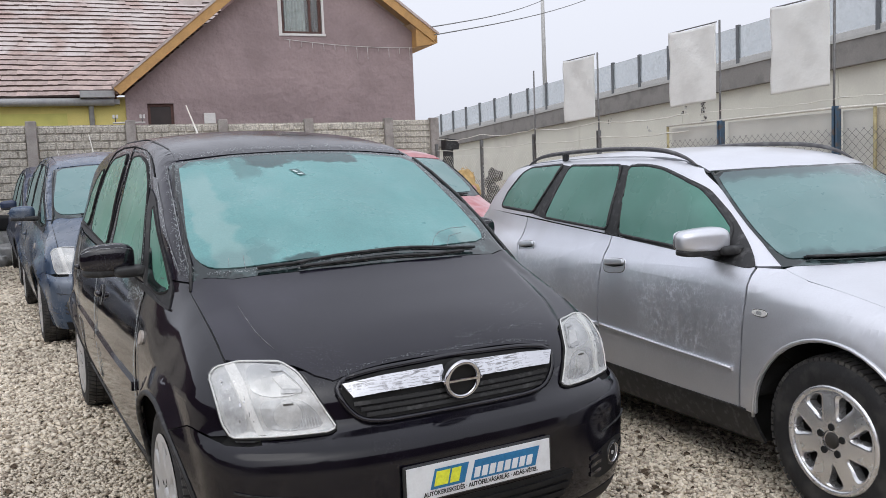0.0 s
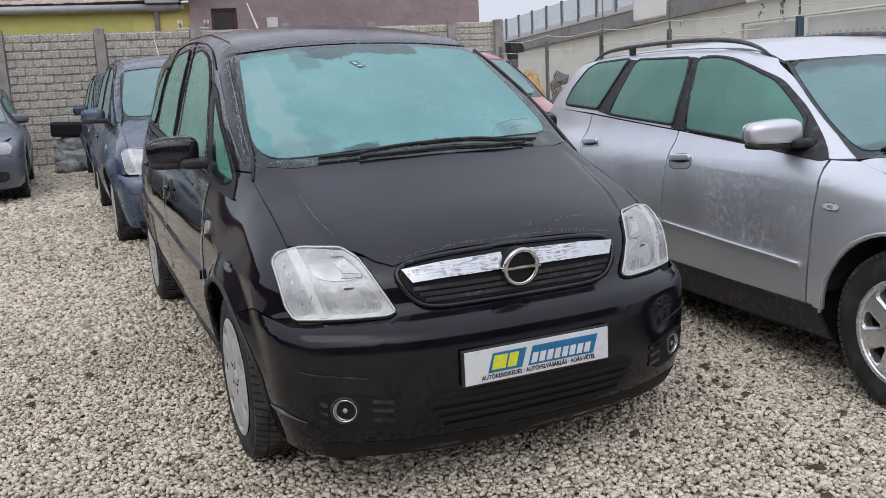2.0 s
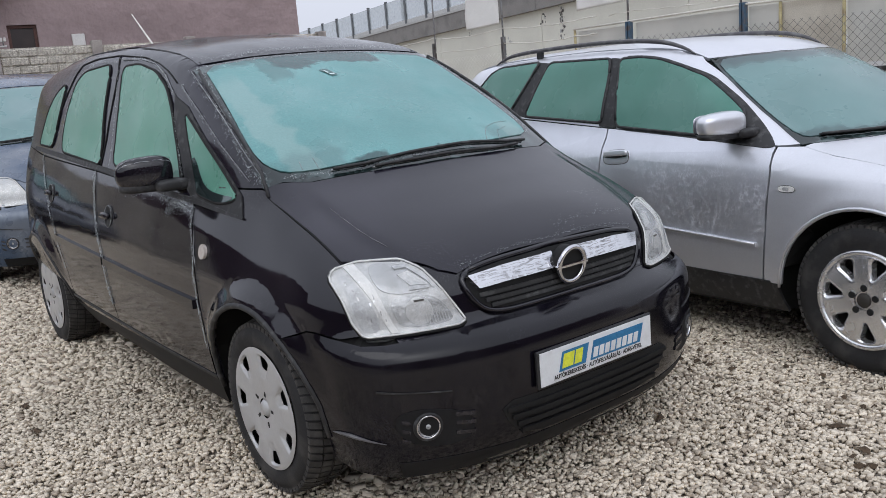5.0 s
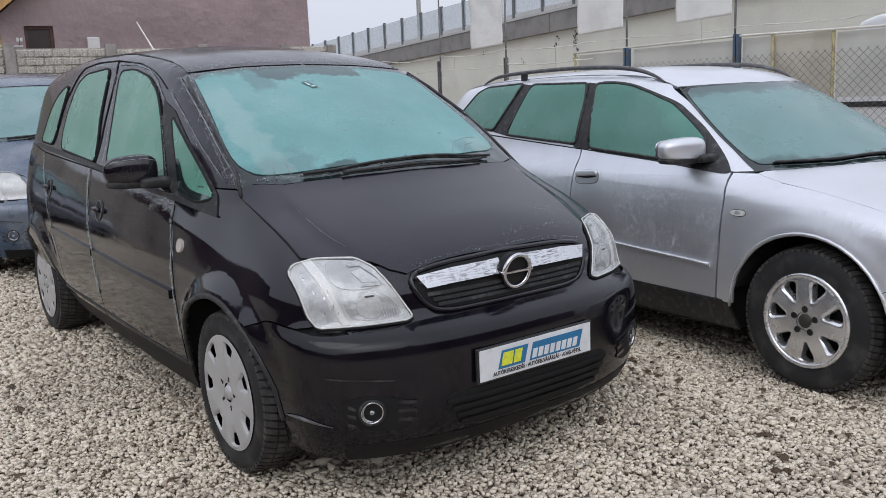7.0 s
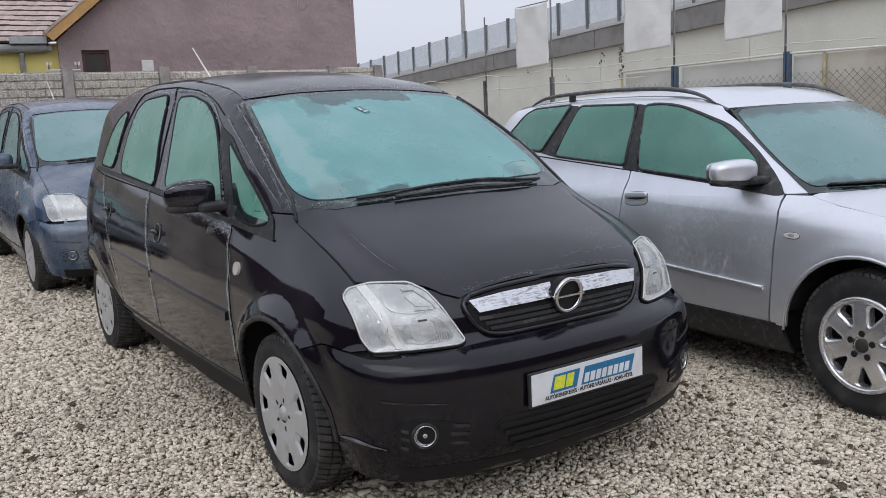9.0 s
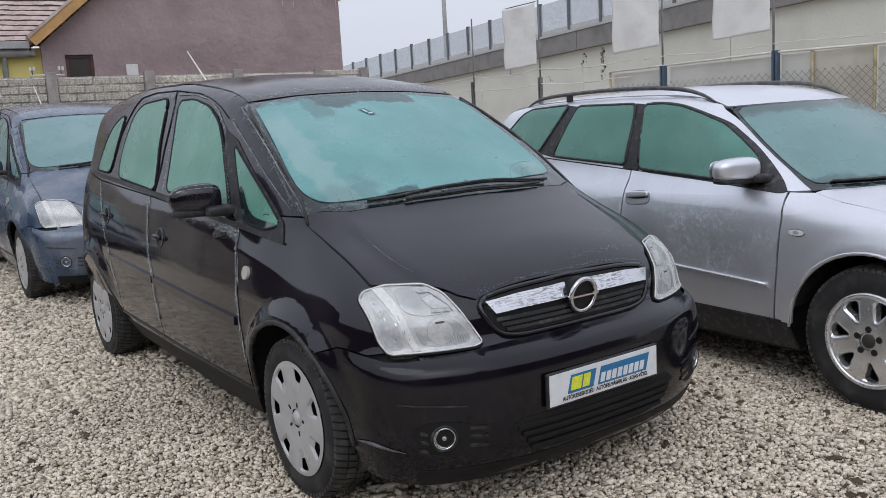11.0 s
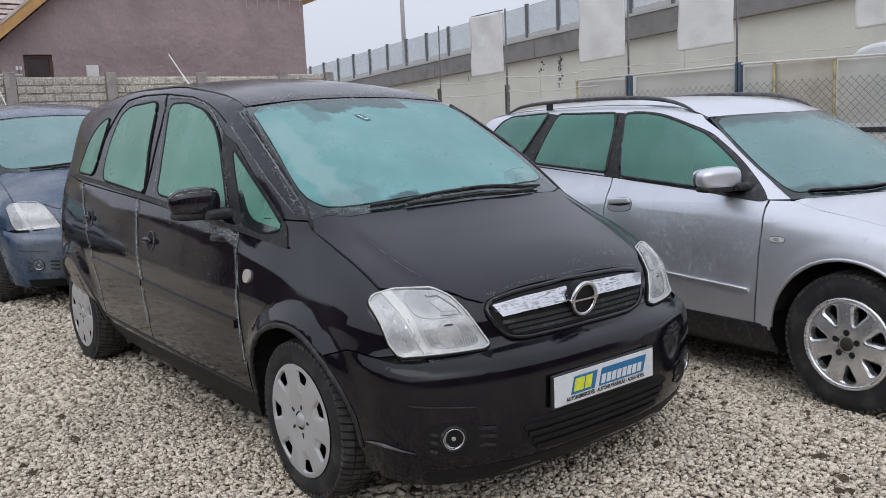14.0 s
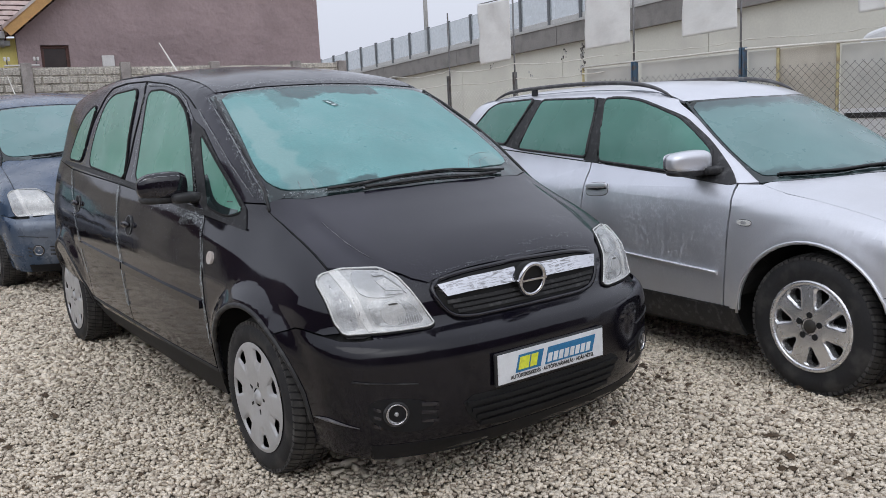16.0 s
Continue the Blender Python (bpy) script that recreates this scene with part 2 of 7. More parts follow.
    # shadow line under each tile row, painted dark on the tile's front face
    tile_edge_shade=material("tile_edge_shade", (0.10, 0.072, 0.062), 0.9, vary=0.3),
    timber=material("timber", (0.52, 0.30, 0.11), 0.6, vary=0.15, size=4, second=(0.36, 0.20, 0.08), second_size=8, second_amount=0.5),
    zinc=material("zinc", (0.38, 0.38, 0.38), 0.5, 0.3, vary=0.2, second=(0.22, 0.22, 0.22), second_size=6, second_amount=0.5),
    frame_brown=material("frame_brown", (0.10, 0.045, 0.035), 0.6, vary=0.2),
    white_paint=material("white_paint", (0.68, 0.66, 0.64), 0.6, vary=0.08),
    curtain=material("curtain", (0.30, 0.36, 0.34), 0.9, vary=0.35, size=14),
    dark_room=material("dark_room", (0.03, 0.028, 0.028), 0.8, vary=0.3),
    pane=material("pane", (0.035, 0.024, 0.022), 0.35, vary=0.2),
    banner=material("banner", (0.785, 0.785, 0.755), 0.75, vary=0.05, size=2.2, grain=0.04, second=(0.63, 0.625, 0.595), second_size=2.5, second_amount=0.5, bump=0.016, bump_size=4.5),
    steel=material("steel", (0.19, 0.19, 0.19), 0.55, 0.5, vary=0.2, second=(0.10, 0.08, 0.07), second_size=12, second_amount=0.6),
    barrier_post=material("barrier_post", (0.13, 0.14, 0.15), 0.6, 0.3, vary=0.15),
    pale_steel=material("pale_steel", (0.48, 0.48, 0.47), 0.5, 0.3, vary=0.12),
    blue_steel=material("blue_steel", (0.06, 0.11, 0.17), 0.55, 0.1, vary=0.2, second=(0.14, 0.09, 0.06), second_size=14, second_amount=0.7),
    yellow_steel=material("yellow_steel", (0.42, 0.36, 0.19), 0.6, vary=0.2, second=(0.2, 0.14, 0.08), second_size=14, second_amount=0.6),
    wire=material("wire", (0.34, 0.34, 0.33), 0.5, 0.3, vary=0.15),
    frosted_wire=material("frosted_wire", (0.66, 0.64, 0.58), 0.7, vary=0.2),
    van_white=material("van_white", (0.72, 0.73, 0.74), 0.35, vary=0.05, coat=0.4),
    van_glass=material("van_glass", (0.47, 0.47, 0.45), 0.4, vary=0.1, second=(0.40, 0.40, 0.385), second_amount=0.5),
    sack=material("sack", (0.34, 0.345, 0.35), 0.4, vary=0.4, size=9, second=(0.36, 0.37, 0.38), second_size=8, second_amount=0.8, bump=0.02, bump_size=14),
    straw=material("straw", (0.52, 0.36, 0.16), 0.95, vary=0.4, size=12, bump=0.03, bump_size=20),
    leaf=material("leaf", (0.085, 0.058, 0.036), 0.9, vary=0.4, size=30),
    rubble=material("rubble", (0.10, 0.092, 0.085), 0.95, vary=0.5, size=8),
    reflected_wall=material("reflected_wall", (0.065, 0.030, 0.034), 0.9, vary=0.3, size=0.6, second=(0.10, 0.045, 0.05), second_size=0.3, second_amount=0.8),
    dark_lamp=material("dark_lamp", (0.42, 0.425, 0.43), 0.3, 0.3, vary=0.25, size=40, bump=0.002, bump_size=60),
    brown_sheet=material("brown_sheet", (0.54, 0.505, 0.43), 0.8, vary=0.1, size=2.0, second=(0.36, 0.32, 0.26), second_amount=0.5),
    grey_sheet=material("grey_sheet", (0.58, 0.575, 0.53), 0.75, vary=0.08, size=1.5, grain=0.06, second=(0.46, 0.46, 0.43), second_size=1.6, second_amount=0.5),
    plastic_black=material("plastic_black", (0.011, 0.011, 0.012), 0.6, spec=0.25, vary=0.3),
)


def pebble_ground(m):
    """Small stones in the earth's colour, each with a tone of its own."""
    n, l = m.node_tree.nodes, m.node_tree.links
    b = n["Principled BSDF"]
    old = b.inputs["Base Color"].links[0].from_socket
    tc, v, r, mx = n.new("ShaderNodeTexCoord"), n.new("ShaderNodeTexVoronoi"), n.new("ShaderNodeValToRGB"), n.new("ShaderNodeMixRGB")
    v.inputs["Scale"].default_value = 34.0
    r.color_ramp.elements[0].color, r.color_ramp.elements[1].color = (0.09, 0.075, 0.06, 1), (0.36, 0.315, 0.26, 1)
    mx.inputs[0].default_value = 0.65
    l.new(tc.outputs["Object"], v.inputs["Vector"])
    l.new(v.outputs["Color"], r.inputs["Fac"])
    l.new(old, mx.inputs[1])
    l.new(r.outputs["Color"], mx.inputs[2])
    l.new(mx.outputs[0], b.inputs["Base Color"])


pebble_ground(M["soil"])


def glassy(name, colour, rough, alpha):
    """Thin see-through sheet: part glass, part straight through."""
    m = bpy.data.materials.new(name)
    m.use_nodes = True
    n, l = m.node_tree.nodes, m.node_tree.links
    b = n["Principled BSDF"]
    b.inputs["Base Color"].default_value = (*colour, 1)
    b.inputs["Roughness"].default_value, b.inputs["Alpha"].default_value = rough, alpha
    tc, tx, mr = n.new("ShaderNodeTexCoord"), n.new("ShaderNodeTexNoise"), n.new("ShaderNodeMapRange")
    tx.inputs["Scale"].default_value = 4.0
    mr.inputs["To Min"].default_value, mr.inputs["To Max"].default_value = alpha * 0.6, min(1.0, alpha * 1.4)
    l.new(tc.outputs["Object"], tx.inputs["Vector"])
    l.new(tx.outputs["Fac"], mr.inputs["Value"])
    l.new(mr.outputs["Result"], b.inputs["Alpha"])
    return m


def frost_over(name, base, spots):
    """A copy of a frost material with places of another colour and gloss: each spot is (middle, half width, from, to, bend, colour, roughness, amount)
    across and along the car, with a ragged edge; from > to turns the slope round."""
    m = M[base].copy()
    m.name = name
    n, l = m.node_tree.nodes, m.node_tree.links
    b = n["Principled BSDF"]
    tc, sep = n.new("ShaderNodeTexCoord"), n.new("ShaderNodeSeparateXYZ")
    l.new(tc.outputs["Object"], sep.inputs[0])

    def node(kind, a, b_=None):
        x = n.new("ShaderNodeMath")
        x.operation = kind
        for i, v in enumerate((a, b_)):
            if v is None:
                continue
            if isinstance(v, (int, float)):
                x.inputs[i].default_value = v
            else:
                l.new(v, x.inputs[i])
        return x.outputs[0]

    def slope(v, lo, hi):
        x = n.new("ShaderNodeMapRange")
        x.interpolation_type = "SMOOTHSTEP"
        x.inputs["From Min"].default_value, x.inputs["From Max"].default_value = min(lo, hi), max(lo, hi)
        x.inputs["To Min"].default_value, x.inputs["To Max"].default_value = (0.0, 1.0) if hi > lo else (1.0, 0.0)
        l.new(v, x.inputs["Value"])
        return x.outputs["Result"]

    ragged = n.new("ShaderNodeTexNoise")
    ragged.inputs["Scale"].default_value, ragged.inputs["Detail"].default_value = 9.0, 8.0
    l.new(tc.outputs["Object"], ragged.inputs["Vector"])
    wave = node("SUBTRACT", ragged.outputs["Fac"], 0.5)
    across = node("ADD", sep.outputs["X"], node("MULTIPLY", wave, 0.16))
    along = node("ADD", sep.outputs["Y"], node("MULTIPLY", wave, -0.16))
    rough = b.inputs["Roughness"].links[0].from_socket
    for mid, half_, lo, hi, bend, colour, gloss, amount in spots:
        u = node("SUBTRACT", along, node("MULTIPLY", node("MULTIPLY", sep.outputs["X"], sep.outputs["X"]), bend))
        mask = node("MULTIPLY", slope(u, lo, hi), slope(node("ABSOLUTE", node("SUBTRACT", across, mid)), half_ + 0.035, half_))
        mask = node("MULTIPLY", mask, amount)
        mix = n.new("ShaderNodeMixRGB")
        mix.inputs[2].default_value = (*colour, 1)
        l.new(b.inputs["Base Color"].links[0].from_socket, mix.inputs[1])
        l.new(mask, mix.inputs[0])
        l.new(mix.outputs[0], b.inputs["Base Color"])
        blend = n.new("ShaderNodeMix")
        blend.inputs["B"].default_value = gloss
        l.new(mask, blend.inputs["Factor"])
        l.new(rough, blend.inputs["A"])
        rough = blend.outputs["Result"]
        l.new(rough, b.inputs["Roughness"])
    return m


CLEAR_ICE, WHITE_ICE = (0.022, 0.046, 0.049), (0.37, 0.47, 0.45)
M["frost_front"] = frost_over("frost_front", "frost", (
    (-0.01, 0.23, 0.655, 0.675, 0.0, CLEAR_ICE, 0.12, 0.85),
    (-0.29, 0.035, 0.53, 0.58, 0.0, CLEAR_ICE, 0.2, 0.40),
    (0.0, 0.60, 0.735, 0.775, -0.12, CLEAR_ICE, 0.15, 0.55),
    (-0.515, 0.042, 0.70, 0.58, 0.0, WHITE_ICE, 0.5, 0.34),
    (-0.50, 0.12, 0.17, 0.10, 0.0, CLEAR_ICE, 0.25, 0.30),
    (0.43, 0.09, 0.14, 0.07, 0.0, CLEAR_ICE, 0.2, 0.35),
    (0.485, 0.030, 0.19, 0.14, 0.0, WHITE_ICE, 0.5, 0.40),
    (0.0, 0.70, 0.012, -0.008, 0.12, CLEAR_ICE, 0.15, 0.8)))
M["frost_screen"] = frost_over("frost_screen", "frost_grey", (
    (0.0, 0.70, 0.70, 0.79, 0.68, (0.075, 0.105, 0.112), 0.18, 0.85),
    (0.0, 0.75, 0.22, 0.17, 0.55, (0.05, 0.08, 0.085), 0.2, 0.7),
    (0.60, 0.10, 0.30, 0.50, 0.0, (0.30, 0.36, 0.37), 0.4, 0.4)))
M["lens"] = glassy("lens", (0.80, 0.82, 0.82), 0.05, 0.14)
M["noise_pane"] = glassy("noise_pane", (0.50, 0.55, 0.58), 0.15, 0.5)


# ---- mesh helpers ----
def part(name, bm, mat, parent=None, label=""):
    me = bpy.data.meshes.new(name)
    bm.to_mesh(me)
    bm.free()
    me.materials.append(M[mat])
    ob = new(name, me)
    if parent:
        ob.parent = parent
    return tagged(ob, label) if label else ob


def raw(name, verts, faces, mat, parent=None, label="", smooth=False):
    me = bpy.data.meshes.new(name)
    me.from_pydata([tuple(v) for v in verts], [], faces)
    me.materials.append(M[mat])
    if smooth:
        me.polygons.foreach_set("use_smooth", [True] * len(me.polygons))
    ob = new(name, me)
    if parent:
        ob.parent = parent
    return tagged(ob, label) if label else ob


def group(name, m, label, category, grp="", kind=""):
    ob = new(name)
    ob.empty_display_size = 0.1
    ob.matrix_world = m
    return tagged(ob, label, category, grp, kind)


def add_box(bm, x0, x1, y0, y1, z0, z1, bevel=0.0):
    g = bmesh.ops.create_cube(bm, size=1.0)
    for v in g["verts"]:
        v.co = Vector((x0 + (v.co.x + 0.5) * (x1 - x0), y0 + (v.co.y + 0.5) * (y1 - y0), z0 + (v.co.z + 0.5) * (z1 - z0)))
    if bevel:
        es = {e for v in g["verts"] for e in v.link_edges}
        bmesh.ops.bevel(bm, geom=list(es), offset=bevel, segments=2, affect="EDGES", profile=0.5)
    return bm


def box(x0, x1, y0, y1, z0, z1, bevel=0.0):
    return add_box(bmesh.new(), x0, x1, y0, y1, z0, z1, bevel)


def add_tube(bm, points, r, sides=8, taper=None):
    """A round bar along a line of points."""
    pts = [Vector(p) for p in points]
    rings = []
    for i, p in enumerate(pts):
        d = (pts[min(i + 1, len(pts) - 1)] - pts[max(i - 1, 0)]).normalized()
        a = d.cross(Vector((0, 0, 1)) if abs(d.z) < 0.9 else Vector((1, 0, 0))).normalized()
        b = d.cross(a)
        rr = taper[i] if taper else r
        rings.append([bm.verts.new(p + (a * math.cos(2 * math.pi * k / sides) + b * math.sin(2 * math.pi * k / sides)) * rr) for k in range(sides)])
    for a, b in zip(rings, rings[1:]):
        for k in range(sides):
            f = bm.faces.new((a[k], a[(k + 1) % sides], b[(k + 1) % sides], b[k]))
            f.smooth = True
    bm.faces.new(rings[0][::-1])
    bm.faces.new(rings[-1])
    return bm


def tube(points, r, sides=8, taper=None):
    return add_tube(bmesh.new(), points, r, sides, taper)


def lathe(profile, axis="x", sides=48, closed=False):
    """Turns (along, radius) pairs round the x axis."""
    bm = bmesh.new()
    rings = [[bm.verts.new((a, r * math.cos(2 * math.pi * k / sides), r * math.sin(2 * math.pi * k / sides))) for k in range(sides)] for a, r in profile]
    pairs = list(zip(rings, rings[1:])) + ([(rings[-1], rings[0])] if closed else [])
    for a, b in pairs:
        for k in range(sides):
            f = bm.faces.new((a[k], a[(k + 1) % sides], b[(k + 1) % sides], b[k]))
            f.smooth = True
    bmesh.ops.recalc_face_normals(bm, faces=bm.faces)
    return bm


def chaikin(poly, times, cut=0.045):
    """Rounds the corners of a polygon, cutting at most that far along an edge."""
    for _ in range(times):
        q = []
        for a, b in zip(poly, poly[1:] + poly[:1]):
            t = min(0.25, cut / max(math.dist(a, b), 1e-6))
            q += [(a[0] + (b[0] - a[0]) * t, a[1] + (b[1] - a[1]) * t), (b[0] + (a[0] - b[0]) * t, b[1] + (a[1] - b[1]) * t)]
        poly, cut = q, cut * 0.45
    return poly


def panel(name, shape, view, poly, mat, parent, lift=0.0, depth=0.015, cell=0.05, rounds=0, mirror=False, label="", cut=0.045):
    """A sheet of the car's skin inside a polygon of that view, with a folded rim."""
    poly = chaikin([tuple(p) for p in poly], rounds, cut)
    bm = bmesh.new()
    bmesh.ops.triangulate(bm, faces=[bm.faces.new([bm.verts.new((a, b, 0)) for a, b in poly])])
    for ax in (0, 1):
        lo, hi = min(p[ax] for p in poly), max(p[ax] for p in poly)
        n = max(1, int((hi - lo) / cell))
        for i in range(1, n):
            co, no = [0, 0, 0], [0, 0, 0]
            co[ax], no[ax] = lo + (hi - lo) * i / n, 1
            bmesh.ops.bisect_plane(bm, geom=bm.verts[:] + bm.edges[:] + bm.faces[:], plane_co=co, plane_no=no, dist=1e-5)
    bm.verts.index_update()
    uv = np.array([v.co[:2] for v in bm.verts])
    p = shape.cast(view, uv[:, 0], uv[:, 1])
    nrm = shape.normal(p)
    p = p + nrm * lift
    if mirror:
        p[:, 0] *= -1
        nrm[:, 0] *= -1
    faces = [[v.index for v in f.verts] for f in bm.faces]
    rim = [(e.verts[0].index, e.verts[1].index) for e in bm.edges if e.is_boundary]
    bm.free()
    flip = 0
    for f in faces[:: max(1, len(faces) // 60)]:
        a, b, c = p[f[0]], p[f[1]], p[f[2]]
        flip += np.sign(np.dot(np.cross(b - a, c - a), nrm[f[0]]))
    if flip < 0:
        faces = [f[::-1] for f in faces]
    verts = [tuple(v) for v in p]
    smooth = [True] * len(faces)
    back = {}
    if depth:
        for i in {k for e in rim for k in e}:
            back[i] = (len(verts), len(verts) + 1)
            verts += [tuple(p[i]), tuple(p[i] - nrm[i] * depth)]
        for i, j in rim:
            faces.append([back[i][0], back[j][0], back[j][1], back[i][1]])
            smooth.append(False)
    me = bpy.data.meshes.new(name)
    me.from_pydata(verts, [], faces)
    me.materials.append(M[mat])
    me.polygons.foreach_set("use_smooth", smooth)
    ob = new(name, me)
    ob.parent = parent
    return tagged(ob, label) if label else ob

# ---- car shapes: a smooth solid that panels are laid on ----
def curve(*knots):
    """A smooth curve through (x, y) knots."""
    xs, ys = np.array([k[0] for k in knots], float), np.array([k[1] for k in knots], float)
    d = np.diff(ys) / np.diff(xs)
    m = np.zeros(len(xs))
    m[0], m[-1] = d[0], d[-1]
    for i in range(1, len(xs) - 1):
        m[i] = 0 if d[i - 1] * d[i] <= 0 else 2 * d[i - 1] * d[i] / (d[i - 1] + d[i])

    def at(x):
        x = np.asarray(x, float)
        i = np.clip(np.searchsorted(xs, x) - 1, 0, len(xs) - 2)
        h = xs[i + 1] - xs[i]
        u = np.clip((x - xs[i]) / h, 0, 1)
        return ((2 * u**3 - 3 * u**2 + 1) * ys[i] + (u**3 - 2 * u**2 + u) * h * m[i]
                + (3 * u**2 - 2 * u**3) * ys[i + 1] + (u**3 - u**2) * h * m[i + 1])
    return at


def smax(a, b, k):
    h = np.clip(0.5 + 0.5 * (a - b) / k, 0, 1)
    return b + (a - b) * h + k * h * (1 - h)


class Shape:
    """The solid of a car in its own frame: nose towards -y, front axle at y = 0, wheels on z = 0."""

    def __init__(self, top, bow, crown, width, taper, nose, nose_bow, tail, tail_bow, soft=(0.07, 0.10, 0.05), wheels=(), flare=0.0, ridge=None, rise=0.0, shoulder=0.0, band=0.0):
        self.top, self.bow, self.crown, self.width, self.taper = curve(*top), curve(*bow), curve(*crown), curve(*width), curve(*taper)
        self.nose, self.nose_bow, self.tail, self.tail_bow, self.soft = curve(*nose), nose_bow, curve(*tail), tail_bow, soft
        self.wheels, self.flare, self.ridge, self.rise, self.shoulder, self.band = wheels, flare, ridge, rise, shoulder, band

    def f(self, p):
        x, y, z = np.abs(p[:, 0]), p[:, 1], p[:, 2]
        up = (z - self.top(y - self.bow(y) * x * x) + self.crown(y) * x * x) * 0.85
        if self.ridge:
            up = up + 0.010 / (1 + np.exp(np.clip((self.ridge(y) - x) / 0.006, -30, 30))) * np.clip(-y / 0.12, 0, 1)
        side = x - self.width(z - self.rise * (y - 0.45)) - self.taper(y)
        if self.shoulder:
            fore = 1 / (1 + np.exp(np.clip((y - 0.13) / 0.07, -30, 30)))
            rear = (1 - fore) / (1 + np.exp(np.clip((y - 0.52) / 0.05, -30, 30)))
            lean = 1 - np.exp(-np.clip(z - 0.777 - 0.164 * y, 0, 1) / 0.10)
            side = side + self.shoulder * np.clip((z - 0.68) / 0.22, 0, 1.2) ** 1.4 * fore + 0.020 * lean * rear * np.clip((1.14 - z) / 0.16, 0, 1)
        for c, zc, r in self.wheels:
            d = np.hypot(y - c, z - zc)
            if self.band:
                side = side - self.flare * np.clip((self.band - d) / (self.band - r), 0, 1) * np.clip((z - 0.38) / 0.2, 0, 1)
            else:
                side = side - self.flare * np.exp(-((d - r) / 0.045) ** 2)
        front = self.nose(z) + self.nose_bow * x**3 - y
        back = y - self.tail(z) + self.tail_bow * x**3
        return smax(smax(smax(side, front, self.soft[1]), back, self.soft[1]), up, self.soft[0])

    def cast(self, view, u, v):
        """Points on the skin: view side (y, z), front (x, z), back (x, z) or top (x, y)."""
        u, v = np.asarray(u, float), np.asarray(v, float)
        o = np.zeros_like(u)
        a, b = {"side": ((o - 1.3, u, v), (o, u, v)), "front": ((u, o - 1.6, v), (u, o + 1.0, v)),
                "back": ((u, o + 4.6, v), (u, o + 2.2, v)), "top": ((u, v, o + 2.2), (u, v, o + 0.3))}[view]
        a, b = np.stack(a, 1), np.stack(b, 1)
        for _ in range(26):
            mid = (a + b) / 2
            out = (self.f(mid) > 0)[:, None]
            a, b = np.where(out, mid, a), np.where(out, b, mid)
        return b

    def normal(self, p):
        n = np.stack([self.f(p + e) - self.f(p - e) for e in np.eye(3) * 0.004], 1)
        return n / np.maximum(np.linalg.norm(n, axis=1, keepdims=True), 1e-9)


COMPACT = Shape(
    top=[(-0.95, 0.66), (-0.70, 0.735), (-0.55, 0.80), (-0.40, 0.865), (-0.25, 0.925), (-0.11, 0.985), (0.0, 1.048), (0.30, 1.215),
         (0.595, 1.36), (0.72, 1.418), (0.90, 1.485), (1.2, 1.55), (1.6, 1.59), (2.1, 1.60), (2.6, 1.575), (3.0, 1.52), (3.3, 1.45)],
    bow=[(-0.7, 0.25), (0.0, 0.34), (0.4, 0.22), (0.7, 0.10), (1.2, 0.03), (3.2, 0.0)],
    crown=[(-0.7, 0.10), (0.0, 0.0), (0.7, 0.02), (1.2, 0.12), (3.2, 0.14)],
    width=[(0.08, 0.70), (0.22, 0.78), (0.40, 0.82), (0.55, 0.828), (0.68, 0.822), (0.78, 0.803), (0.86, 0.783), (0.93, 0.760), (1.0, 0.734),
           (1.08, 0.708), (1.18, 0.680), (1.30, 0.640), (1.42, 0.594), (1.54, 0.543), (1.7, 0.455)],
    taper=[(-0.8, -0.12), (-0.6, -0.085), (-0.4, -0.052), (-0.2, -0.03), (0.0, -0.02), (0.4, -0.012), (1.0, 0.0), (2.0, 0.0),
           (2.6, -0.010), (3.0, -0.035), (3.3, -0.09)],
    nose=[(0.10, -0.58), (0.18, -0.68), (0.28, -0.722), (0.36, -0.73), (0.48, -0.733), (0.535, -0.724), (0.563, -0.70), (0.582, -0.655), (0.60, -0.635),
          (0.68, -0.615), (0.76, -0.58), (0.86, -0.47), (1.0, -0.2), (1.7, 0.8)], nose_bow=0.45,
    tail=[(0.15, 3.10), (0.3, 3.22), (0.6, 3.24), (0.75, 3.20), (0.95, 3.22), (1.2, 3.18), (1.45, 3.08), (1.62, 2.90)], tail_bow=0.35, wheels=((0, 0.284, 0.36), (2.63, 0.29, 0.36)), flare=0.030, band=0.428, rise=0.05, shoulder=0.048,
    ridge=curve((-0.7, 0.44), (-0.47, 0.505), (-0.28, 0.553), (-0.06, 0.563), (0.2, 0.565)))
